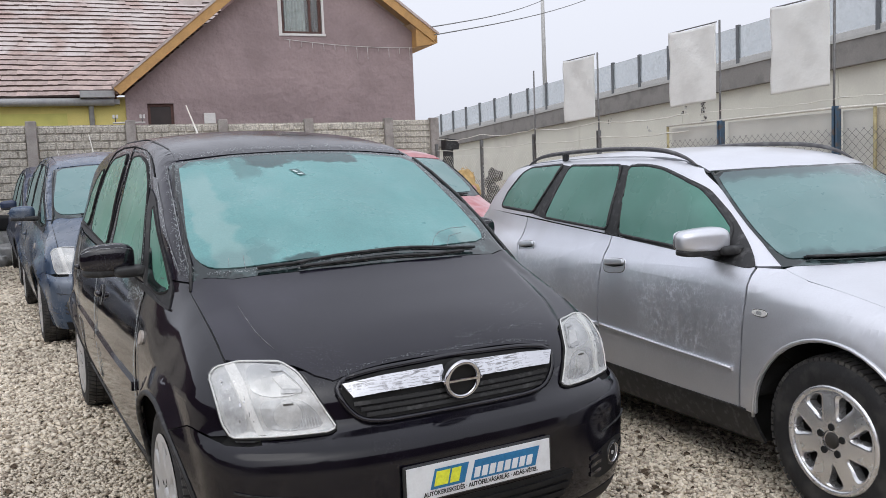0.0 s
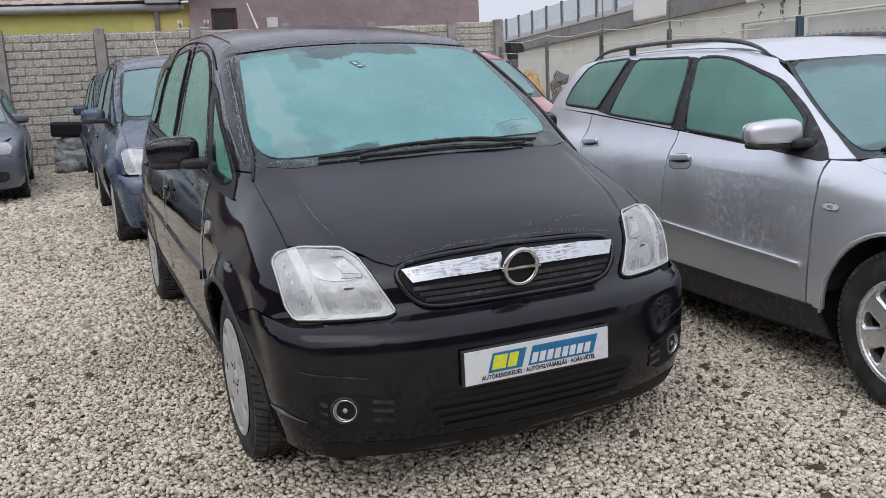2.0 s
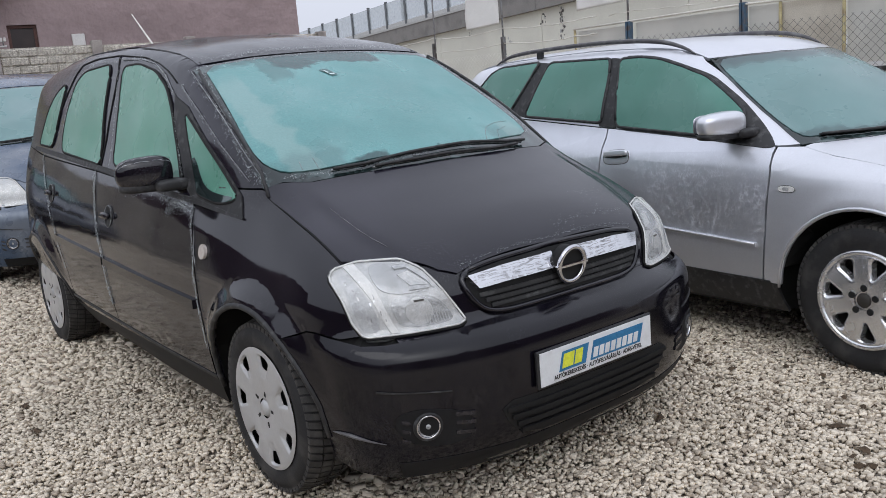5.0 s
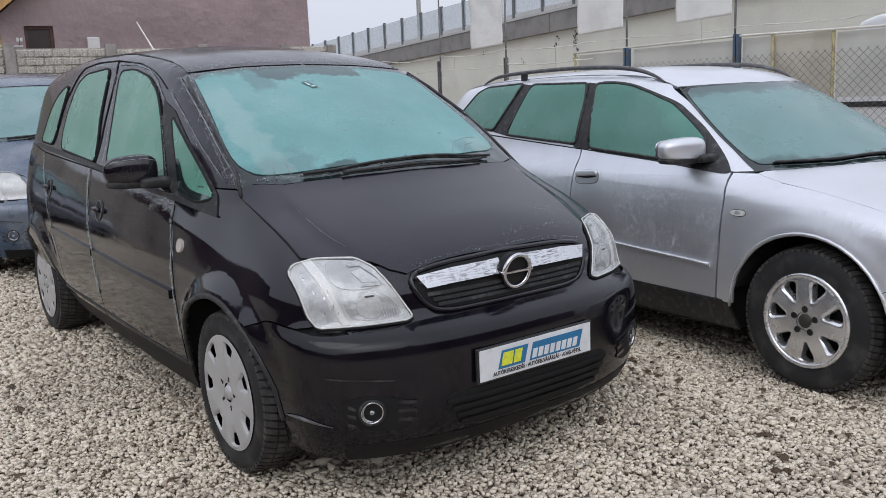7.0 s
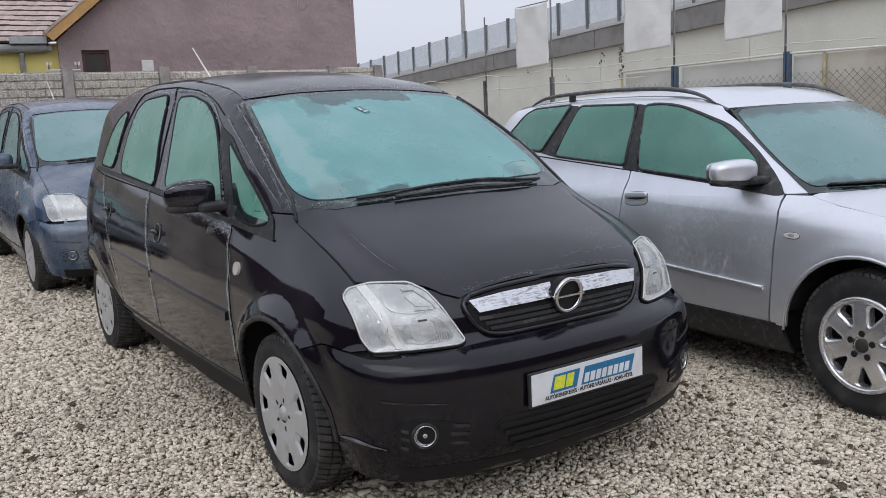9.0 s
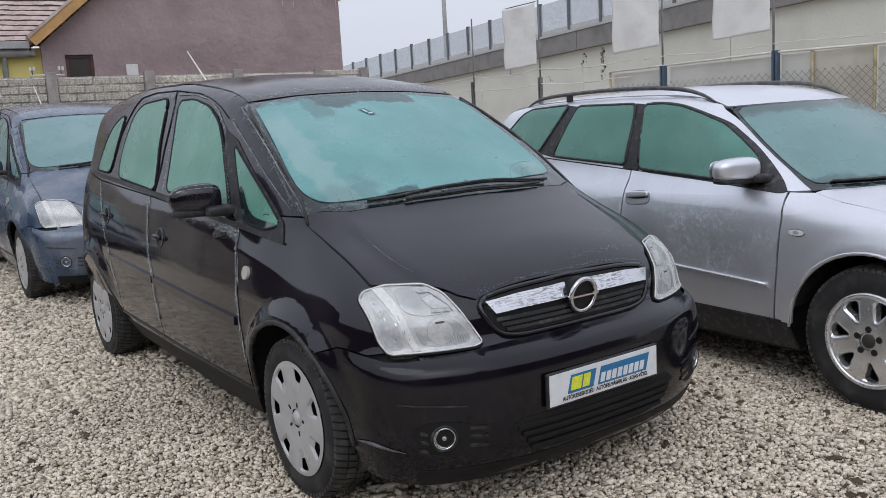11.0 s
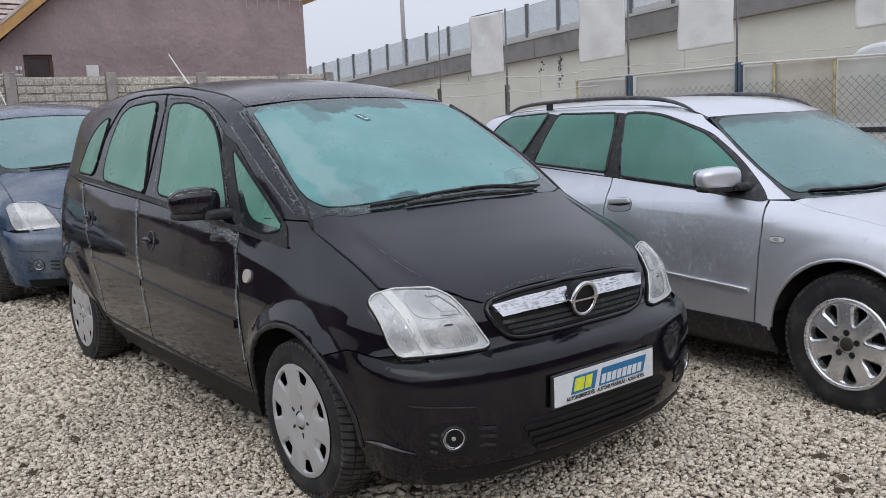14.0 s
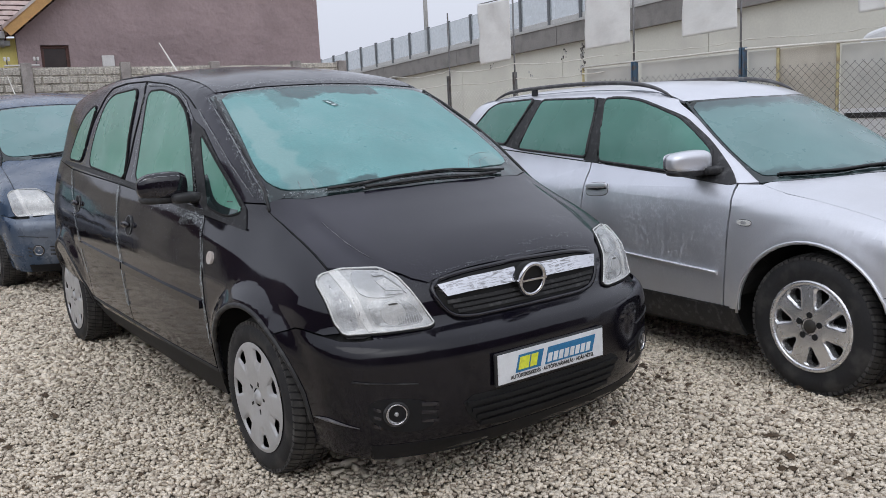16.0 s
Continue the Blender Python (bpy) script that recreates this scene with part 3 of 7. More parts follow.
ESTATE = Shape(
    top=[(-1.1, 0.68), (-0.85, 0.745), (-0.6, 0.81), (-0.3, 0.872), (0.0, 0.925), (0.14, 0.955), (0.22, 0.99), (0.5, 1.155), (0.75, 1.29),
         (0.92, 1.365), (1.1, 1.41), (1.4, 1.445), (1.9, 1.46), (2.5, 1.452), (3.0, 1.418), (3.3, 1.35), (3.7, 1.2)],
    bow=[(-1.0, 0.25), (0.0, 0.42), (0.4, 0.42), (0.9, 0.50), (1.3, 0.05), (3.5, 0.0)],
    crown=[(-1.0, 0.14), (0.0, 0.05), (0.7, 0.12), (1.3, 0.145), (3.5, 0.14)],
    width=[(0.12, 0.76), (0.22, 0.832), (0.35, 0.861), (0.5, 0.868), (0.6, 0.868), (0.7, 0.864), (0.8, 0.851), (0.87, 0.832), (0.92, 0.80), (0.97, 0.762),
           (1.1, 0.72), (1.25, 0.658), (1.38, 0.60), (1.44, 0.56), (1.55, 0.46)],
    taper=[(-0.95, -0.16), (-0.7, -0.09), (-0.4, -0.04), (0.0, -0.015), (0.5, -0.01), (1.0, 0.0), (2.0, 0.0), (2.7, -0.02), (3.2, -0.07), (3.6, -0.13)],
    nose=[(0.12, -0.76), (0.2, -0.84), (0.3, -0.875), (0.5, -0.88), (0.6, -0.85), (0.72, -0.81), (0.8, -0.7), (1.0, -0.2), (1.5, 1.0)], nose_bow=0.45,
    tail=[(0.15, 3.48), (0.3, 3.60), (0.6, 3.62), (0.75, 3.58), (0.95, 3.52), (1.15, 3.355), (1.25, 3.225), (1.35, 3.12), (1.5, 2.9)], tail_bow=0.35, soft=(0.06, 0.10, 0.05),
    wheels=((0, 0.312, 0.39), (2.65, 0.312, 0.39)), flare=0.010)

random.seed(11)


def arc(y, z, r, a0, a1, n=10):
    return [(y + r * math.cos(radians(a0 + (a1 - a0) * i / n)), z + r * math.sin(radians(a0 + (a1 - a0) * i / n))) for i in range(n + 1)]


def edge(shape, x, ys):
    """The height of the skin along a line at that x: (y, z) pairs."""
    return [(y, float(z)) for y, z in zip(ys, shape.cast("top", np.full(len(ys), x), np.array(ys))[:, 2])]


def inner_shell(shape, parent, wheelbase, y0, y1, r):
    """The dark inside of the body, seen in the joints and wheel arches."""
    ny, na = 70, 48
    ys = np.linspace(y0, y1, ny)
    verts = []
    for y in ys:
        a = np.linspace(0, 2 * math.pi, na, endpoint=False)
        d = np.stack([np.cos(a), np.zeros(na), np.sin(a)], 1)
        lo, hi = np.zeros(na), np.full(na, 1.4)
        o = np.array([0, y, 0.62])
        for _ in range(20):
            mid = (lo + hi) / 2
            p = o + d * mid[:, None]
            v = shape.f(p) + 0.018
            for c in (0, wheelbase):
                arch = np.minimum(r + 0.02 - np.hypot(p[:, 1] - c, p[:, 2] - 0.3), np.abs(p[:, 0]) - 0.56)
                v = np.maximum(v, arch)
            v = np.maximum(v, 0.17 - p[:, 2])
            inside = v < 0
            lo, hi = np.where(inside, mid, lo), np.where(inside, hi, mid)
        verts += list(o + d * lo[:, None])
    faces = [[i * na + k, i * na + (k + 1) % na, (i + 1) * na + (k + 1) % na, (i + 1) * na + k] for i in range(ny - 1) for k in range(na)]
    faces += [list(range(na))[::-1], [(ny - 1) * na + k for k in range(na)]]
    return raw("inner_body", verts, faces, "under", parent)


def tyre_mesh(parent, r, w, rim_r):
    """Tyre with a rounded shoulder and tread blocks."""
    h = w / 2
    prof = [(-h * 0.94, rim_r), (-h * 0.985, rim_r + 0.014), (-h * 1.04, (r + rim_r) / 2), (-h * 0.98, r - 0.028), (-h * 0.86, r - 0.010), (-h * 0.7, r - 0.003),
            (-h * 0.45, r), (0, r + 0.001), (h * 0.45, r), (h * 0.7, r - 0.003), (h * 0.86, r - 0.010), (h * 0.98, r - 0.028), (h * 1.04, (r + rim_r) / 2), (h * 0.98, rim_r + 0.02), (h * 0.8, rim_r)]
    t = part("tyre", lathe(prof, sides=64), "rubber", parent)
    bm = bmesh.new()
    n = 66
    for k in range(n):
        for x0, x1, off in ((-h * 0.93, -h * 0.50, 0.0), (-h * 0.44, -h * 0.06, 0.4), (h * 0.06, h * 0.44, 0.0), (h * 0.50, h * 0.93, 0.4)):
            a0, a1 = 2 * math.pi * (k + off) / n, 2 * math.pi * (k + off + 0.74) / n
            lean = 0.35 * 2 * math.pi / n
            vs = []
            for x, sh in ((x0, 0), (x1, lean)):
                rr = r + 0.006 - (0.010 if abs(x) > h * 0.9 else 0)
                for a in (a0 + sh, a1 + sh):
                    vs.append([bm.verts.new((x, q * math.cos(a), q * math.sin(a))) for q in (rr - 0.014, rr)])
            (a, b), (c, d), (e, f), (g, i) = vs
            for q in ((b, d, i, f), (a, c, d, b), (e, f, i, g), (a, b, f, e), (c, g, i, d)):
                bm.faces.new(q)
    bmesh.ops.recalc_face_normals(bm, faces=bm.faces)
    part("tread", bm, "tread_rubber", t, "dusty tread blocks")
    return t


def pierced_disc(n, r_in, r_out, face, hole, floor, steps):
    """A disc with n openings: hole and floor are outlines (angle, radius) round one opening, at the face and sunk by steps."""
    bm = bmesh.new()
    half = math.pi / n
    count = len(hole)
    ca = sum(p[0] for p in hole) / count
    cr = sum(p[1] for p in hole) / count

    def border(a, r):
        da, dr = a - ca, r - cr
        k = []
        if abs(da) > 1e-9:
            k.append(((half if da > 0 else -half) - ca) / da)
        if abs(dr) > 1e-9:
            k.append(((r_out if dr > 0 else r_in) - cr) / dr)
        k = min(k)
        return ca + da * k, cr + dr * k

    for c in range(n):
        turn = 2 * math.pi * c / n

        def put(a, r, sink=0.0):
            return bm.verts.new((face(r) + sink, r * math.cos(a + turn), r * math.sin(a + turn)))

        edge_ = [border(*p) for p in hole]
        for q in ((-half, r_in), (half, r_in), (half, r_out), (-half, r_out)):
            near = min(range(count), key=lambda i: (edge_[i][0] - q[0]) ** 2 * 0.02 + (edge_[i][1] - q[1]) ** 2)
            edge_[near] = q
        rows = []
        for k in (0.0, 0.35, 0.7, 0.94):
            rows.append([put(e[0] + (p[0] - e[0]) * k, e[1] + (p[1] - e[1]) * k) for p, e in zip(hole, edge_)])
        rows.append([put(a, r, steps[0] * 0.25) for a, r in hole])
        rows.append([put(a, r, steps[0]) for a, r in floor])
        rows.append([put(a, r, steps[1]) for a, r in floor])
        for i_, (a, b) in enumerate(zip(rows, rows[1:])):
            for k in range(count):
                bm.faces.new((a[k], a[(k + 1) % count], b[(k + 1) % count], b[k])).smooth = i_ < 3
    bmesh.ops.remove_doubles(bm, verts=bm.verts, dist=0.0004)
    bmesh.ops.recalc_face_normals(bm, faces=bm.faces)
    return bm


def rounded_hole(points, times=2):
    """An opening's outline with soft corners, in even small steps."""
    pts = list(points)
    for _ in range(times):
        pts = [q for a, b in zip(pts, pts[1:] + pts[:1]) for q in ((a[0] * 0.75 + b[0] * 0.25, a[1] * 0.75 + b[1] * 0.25), (a[0] * 0.25 + b[0] * 0.75, a[1] * 0.25 + b[1] * 0.75))]
    return pts


def wheel(name, kind, car, at, left, r, w, turn=0.0):
    """A wheel whose outer face looks along -x; turned round for the car's other side."""
    wh = new(name)
    wh.parent = car
    wh.matrix_local = pose(*at, 0, 0, 180 if left else 0) @ pose(0, 0, 0, turn, 0, 0)
    rim_r = 0.205 if kind == "cap" else 0.208
    tyre_mesh(wh, r, w, rim_r)
    part("brake_disc", lathe([(0.0, 0.02), (-0.004, 0.14), (0.02, 0.14), (0.03, 0.19), (-0.02, 0.192)], sides=40), "brake_dark", wh)
    h = -w / 2
    if kind == "cap":
        def cap_face(r):
            return h - 0.004 + 0.010 * max(0.0, 1 - r / 0.10) + 0.6 * max(0.0, r - 0.190) ** 1.25

        mouth = [(-0.13, 0.118), (0.13, 0.118), (0.165, 0.145), (0.200, 0.178), (0.18, 0.189), (0.0, 0.192), (-0.18, 0.189), (-0.200, 0.178), (-0.165, 0.145)]
        slit = [(-0.115, 0.143), (0.115, 0.143), (0.135, 0.155), (0.170, 0.178), (0.155, 0.186), (0.0, 0.189), (-0.155, 0.186), (-0.170, 0.178), (-0.135, 0.155)]
        cap = part("hubcap", pierced_disc(7, 0.034, 0.207, cap_face, rounded_hole(mouth), rounded_hole(slit), (0.007, 0.009)), "hubcap", wh, "silver plastic wheel cover with trapezoid openings")
        part("centre_cap", lathe([(h - 0.004, 0.001), (h - 0.004, 0.022), (h + 0.002, 0.026), (h + 0.012, 0.036), (h + 0.02, 0.036)], sides=28), "hubcap", cap)
        for k in range(5):
            a = 2 * math.pi * k / 5 + 0.3
            bm = box(h - 0.0005, h + 0.006, -0.0055, 0.0055, 0.046, 0.072, 0.001)
            bmesh.ops.rotate(bm, verts=bm.verts, cent=(0, 0, 0), matrix=Matrix.Rotation(a, 3, "X"))
            part("slot", bm, "brake_dark", cap)
    else:
        part("rim", lathe([(h + 0.012, 0.186), (h - 0.002, 0.192), (h - 0.004, 0.206), (h + 0.012, 0.212), (h + 0.03, 0.205)], sides=64), "alloy", wh, "silver alloy wheel rim")
        part("rim_barrel", lathe([(h + 0.03, 0.204), (h + 0.05, 0.19), (h + 0.16, 0.18)], sides=48), "brake", wh, "dark inner barrel of the rim")
        def alloy_face(r):
            return h + 0.003 - 0.006 * math.sin(min(1.0, r / 0.19) * math.pi) + 0.004 * max(0.0, (r - 0.185) / 0.01)

        mouth = [(-0.09, 0.092), (0.09, 0.092), (0.165, 0.125), (0.255, 0.163), (0.19, 0.180), (0.0, 0.184), (-0.19, 0.180), (-0.255, 0.163), (-0.165, 0.125)]
        throat = [(a * 0.80, 0.006 + r * 0.975 - 0.004 * (r > 0.15)) for a, r in mouth]
        part("rim_face", pierced_disc(7, 0.040, 0.194, alloy_face, rounded_hole(mouth), rounded_hole(throat), (0.008, 0.045)), "alloy", wh, "silver alloy wheel face with seven rounded openings")
        hub = part("hub", lathe([(h + 0.000, 0.001), (h + 0.000, 0.026), (h + 0.004, 0.030), (h + 0.004, 0.034), (h + 0.001, 0.040), (h + 0.02, 0.043)], sides=36), "alloy", wh)
        part("centre_cap", lathe([(h - 0.004, 0.001), (h - 0.004, 0.026), (h + 0.002, 0.031), (h + 0.01, 0.031)], sides=28), "brake", hub)
        for k in range(5):
            a = 2 * math.pi * k / 5 + 0.2
            bm = bmesh.new()
            bmesh.ops.create_cone(bm, cap_ends=True, segments=12, radius1=0.0140, radius2=0.0140, depth=0.010, matrix=Matrix.Translation((h + 0.0005, 0.053 * math.cos(a), 0.053 * math.sin(a))) @ Matrix.Rotation(radians(90), 4, "Y"))
            part("bolt", bm, "under", hub)
    return wh


def ellipsoid_box(size, power=0.55, seg=28, ring=16):
    """A rounded pillow form."""
    bm = bmesh.new()
    bmesh.ops.create_uvsphere(bm, u_segments=seg, v_segments=ring, radius=1.0)
    for v in bm.verts:
        v.co = Vector([math.copysign(abs(c) ** power, c) * s / 2 for c, s in zip(v.co, size)])
    for f in bm.faces:
        f.smooth = True
    return bm


def mirror(car, at, left, paint, size=(0.21, 0.11, 0.135), foot=(0.115, 0.05, -0.045), power=0.66):
    s = 1 if left else -1
    mi = new("wing_mirror")
    mi.parent = car
    mi.matrix_local = pose(s * at[0], at[1], at[2], 0, 0, s * 6)
    bm = ellipsoid_box(size, power, 40, 24)
    for v in bm.verts:
        k = (v.co.x * s / size[0] + 0.5)
        v.co.z *= 1.0 - 0.18 * k
        v.co.y *= 1.0 - 0.25 * k
        if v.co.z < -size[2] * 0.30:
            v.co.z = -size[2] * 0.30 + (v.co.z + size[2] * 0.30) * 0.35
    part("mirror_cap", bm, paint, mi)
    bm = ellipsoid_box((size[0] * 1.42, size[1] * 0.8, 0.042), 0.55)
    bmesh.ops.translate(bm, verts=bm.verts, vec=(-s * size[0] * 0.24, 0.005, -size[2] * 0.37))
    part("mirror_base", bm, "trim", mi)
    for tilt, span in ((64, 74), (38, 60)):
        line = []
        for k in range(25):
            a = radians(-span + 2 * span * k / 24)
            d = (math.sin(a), -math.cos(a) * math.cos(radians(tilt)), math.cos(a) * math.sin(radians(tilt)))
            q = [math.copysign(abs(v) ** power, v) * w / 2 for v, w in zip(d, size)]
            g = q[0] * s / size[0] + 0.5
            line.append((q[0], q[1] * (1.0 - 0.25 * g), q[2] * (1.0 - 0.18 * g) + 0.002 * random.uniform(-1, 1)))
        if paint == "black_paint":
            part("frost_line", tube(line, 0.001, 4, [0.0004 + 0.0016 * random.random() for _ in line]), "ice_line", mi)
    bm = ellipsoid_box((0.13, 0.07, 0.044), 0.6)
    bmesh.ops.translate(bm, verts=bm.verts, vec=(-s * foot[0], foot[1] * 0.3, foot[2]))
    part("mirror_arm", bm, "trim", mi)
    bm = ellipsoid_box((size[0] * 0.84, 0.006, size[2] * 0.74), 0.5)
    bmesh.ops.translate(bm, verts=bm.verts, vec=(0, size[1] * 0.47, 0))
    part("mirror_glass", bm, "chrome", mi)
    return mi


def mirrored(poly):
    return [(-a, b) for a, b in poly][::-1]


def outline(shape, view, poly, r, lift, rounds=0, mirror_x=False, cut=0.045):
    """A thin bead of seal or frost along a polygon on the skin."""
    poly = chaikin([tuple(p) for p in poly], rounds, cut)
    dense = []
    for a, b in zip(poly, poly[1:] + poly[:1]):
        n = max(1, int(math.dist(a, b) / 0.04))
        dense += [(a[0] + (b[0] - a[0]) * i / n, a[1] + (b[1] - a[1]) * i / n) for i in range(n)]
    dense.append(dense[0])
    q = np.array(dense)
    p = shape.cast(view, q[:, 0], q[:, 1])
    p = p + shape.normal(p) * lift
    if mirror_x:
        p[:, 0] *= -1
    return tube(p, r, 5)


def fringe(shape, view, line, count, spread, parent, mat="frost_mark", size=(0.0012, 0.0040), flip=False, name="frost_fringe"):
    """Loose ice crystals along a line on the skin."""
    pts = np.array(line)
    seg = np.hypot(*np.diff(pts, axis=0).T)
    run = np.concatenate([[0], np.cumsum(seg)])
    at = np.sort([random.random() ** 1.0 * run[-1] for _ in range(count)])
    clump = np.array([0.35 + 0.65 * (math.sin(a * 37.0) * math.sin(a * 13.0 + 1.0) > -0.25) for a in at])
    u = np.interp(at, run, pts[:, 0]) + np.array([random.gauss(0, spread) for _ in at]) * clump
    v = np.interp(at, run, pts[:, 1]) + np.array([random.gauss(0, spread) for _ in at]) * clump
    p = shape.cast(view, u, v)
    nn = shape.normal(p)
    p = p + nn * 0.0055
    if flip:
        p[:, 0] *= -1
        nn[:, 0] *= -1
    verts, faces = [], []
    for q, n_ in zip(p, nn):
        n_ = Vector(n_)
        a = n_.orthogonal().normalized()
        b = n_.cross(a)
        turn = random.uniform(0, 6.28)
        a, b = a * math.cos(turn) + b * math.sin(turn), b * math.cos(turn) - a * math.sin(turn)
        r1, r2 = random.uniform(*size), random.uniform(*size) * 0.45
        k = len(verts)
        q = Vector(q)
        verts += [q + a * r1, q + b * r2, q - a * r1, q - b * r2, q + n_ * r2]
        faces += [(k, k + 1, k + 4), (k + 1, k + 2, k + 4), (k + 2, k + 3, k + 4), (k + 3, k, k + 4)]
    ob = raw(name, verts, faces, mat, parent)
    return tagged(ob, "loose white frost crystals", kind="stuff")


def compact_car(name, m, paint, label, grp="", detail=True, stickers=True, screen="frost_front", side="frost_thin"):
    """A tall five-door compact with a short sloping bonnet and wrap-round lamps."""
    S = COMPACT
    low_paint = "black_bumper" if paint == "black_paint" else paint
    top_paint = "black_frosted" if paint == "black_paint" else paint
    car = group(name, m, label, "car", grp)
    inner_shell(S, car, 2.63, -0.59, 3.16, 0.352)
    R, zc, B = 0.347, 0.286, 2.63
    top = edge(S, 0.512, [0.78, 0.9, 1.1, 1.4, 1.8, 2.2, 2.6, 2.85])
    fender = [(-0.50, 0.60), (-0.46, 0.74)] + edge(S, 0.648, [-0.385, -0.26, -0.139, -0.04, 0.050]) + [(0.098, 0.984), (0.210, 0.984), (0.49, 0.932), (0.421, 0.753), (0.366, 0.42), (0.375, 0.31)] + arc(0, zc, R, 1, 126, 16) + [(-0.25, 0.582), (-0.326, 0.606), (-0.36, 0.606), (-0.44, 0.592)]
    bumper_side = [(-0.645, 0.572), (-0.50, 0.575), (-0.44, 0.587), (-0.36, 0.601), (-0.326, 0.601), (-0.25, 0.577)] + arc(0, zc, R, 127, 196, 9) + [(-0.48, 0.17), (-0.64, 0.15)]
    front_door = [(0.498, 0.934), (0.429, 0.753), (0.374, 0.42), (0.383, 0.31), (1.452, 0.30), (1.428, 0.42), (1.445, 0.64), (1.51, 0.80), (1.597, 1.008)]
    rear_door = [(1.605, 1.008), (1.518, 0.80), (1.453, 0.64), (1.436, 0.42), (1.460, 0.30), (2.21, 0.305), (2.14, 0.47), (2.225, 0.675), (2.345, 0.852), (2.55, 1.06)]
    quarter = [(2.558, 1.06), (2.353, 0.852), (2.233, 0.675), (2.148, 0.47), (2.218, 0.305)] + arc(B, zc, R, 180, 0, 14) + [(3.04, 0.22), (3.14, 0.40), (3.13, 0.80), (3.08, 1.12)]
    sill = [(0.36, 0.30), (0.40, 0.185), (2.20, 0.185), (2.26, 0.30)]
    cabin = [(0.090, 0.990), (0.18, 1.095), (0.38, 1.236), (0.575, 1.348), (0.70, 1.405)] + top + [(3.04, 1.36), (3.09, 1.12), (2.55, 1.066), (1.60, 1.014), (0.49, 0.940), (0.212, 0.990)]
    glasses = dict(
        door_glass=[(1.39, 1.043), (1.41, 1.27), (1.468, 1.465), (1.273, 1.464), (1.05, 1.421), (0.893, 1.35), (0.794, 1.255), (0.72, 1.15), (0.61, 0.982)],
        rear_door_glass=[(1.56, 1.037), (1.605, 1.246), (1.628, 1.41), (1.658, 1.489), (2.02, 1.476), (2.135, 1.43), (2.195, 1.31), (2.24, 1.175), (2.205, 1.088)],
        quarter_glass=[(2.42, 1.108), (2.385, 1.187), (2.335, 1.325), (2.318, 1.432), (2.43, 1.408), (2.53, 1.362), (2.60, 1.298), (2.658, 1.220), (2.706, 1.122)],
        front_quarter_glass=[(0.680, 1.256), (0.491, 1.153), (0.315, 1.041), (0.190, 0.952), (0.30, 0.930), (0.48, 0.957), (0.50, 0.985), (0.60, 1.135)])
    for left in (False, True):
        k = dict(mirror=left)
        panel("front_wing", S, "side", fender, paint, car, lift=-0.002, cell=0.014 if stickers else 0.03, **k)
        panel("bumper_corner", S, "side", bumper_side, low_paint, car, lift=-0.002, cell=0.016 if stickers else 0.035, **k)
        fd = panel("front_door", S, "side", front_door, paint, car, **k)
        rd = panel("rear_door", S, "side", rear_door, paint, car, **k)
        panel("rear_quarter", S, "side", quarter, paint, car, cell=0.025, **k)
        panel("sill", S, "side", sill, "plastic_black" if stickers else paint, car, lift=-0.004, **k)
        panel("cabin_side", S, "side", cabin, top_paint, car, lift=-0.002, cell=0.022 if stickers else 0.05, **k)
        line = np.array([(0.662, 0.050), (0.640, 0.13), (0.628, 0.25), (0.612, 0.402), (0.586, 0.6), (0.556, 0.735)])
        q = S.cast("top", line[:, 0], line[:, 1])
        q = q + S.normal(q) * 0.002
        q[:, 0] *= 1 if left else -1
        part("screen_seal", tube(q, 0.0065, 6), "trim", car)
        for d, y, z in ((fd, 1.345, 0.825), (rd, 2.29, 0.877)):
            q = S.cast("side", np.array([y]), np.array([z]))[0]
            s = 1 if left else -1
            h = new("door_handle")
            h.parent = d
            h.matrix_local = pose(s * abs(q[0]), y, z, 0, -s * 10, 0)
            part("handle_bowl", lathe([(-s * 0.012 * 0, 0.001), (s * 0.002, 0.040), (s * 0.004, 0.047), (0, 0.050), (-s * 0.01, 0.052)], sides=24), "trim", h)
            if stickers:
                part("frost_ring", tube([(s * 0.005, 0.048 * math.cos(a), 0.048 * math.sin(a)) for a in np.linspace(0, 6.28, 30)], 0.001, 4, [0.0004 + 0.0016 * random.random() for _ in range(30)]), "ice_line", h)
            bm = ellipsoid_box((0.030, 0.105, 0.030), 0.7)
            bmesh.ops.translate(bm, verts=bm.verts, vec=(s * 0.016, 0.01, 0.004))
            part("handle_grip", bm, paint, h)
        strip_z = lambda y: 0.575 + (y - 0.43) * 0.0445
        for d, y0, y1 in ((fd, 0.43, 1.425), (rd, 1.445, 2.22)):
            panel("rub_strip", S, "side", [(y0, strip_z(y0) - 0.017), (y1, strip_z(y1) - 0.017), (y1, strip_z(y1) + 0.017), (y0, strip_z(y0) + 0.017)], "black_bumper" if stickers else paint, d, lift=0.012, depth=0.012, cell=0.3, **k)
        panel("sill_strip", S, "side", [(0.37, 0.300), (0.37, 0.312), (2.22, 0.345), (2.22, 0.333)], "trim", car, lift=0.004, cell=0.2, **k)
        panel("belt_seal", S, "side", [(0.136, 0.889), (0.134, 0.896), (0.487, 0.946), (1.43, 1.026), (2.2, 1.08), (2.78, 1.112), (2.78, 1.092), (2.2, 1.057), (1.43, 1.002), (0.487, 0.926)], "trim", car, lift=0.006, cell=0.1, **k)
        for gname, g in glasses.items():
            gl = panel(gname, S, "side", g, side, car, lift=0.004, depth=0.006, rounds=2, cut=0.028, cell=0.05, label="side window covered with pale green frost", **k)
            part("window_seal", outline(S, "side", g, 0.0065, 0.001, 2, left, 0.028), "under", gl, "black rubber window seal")
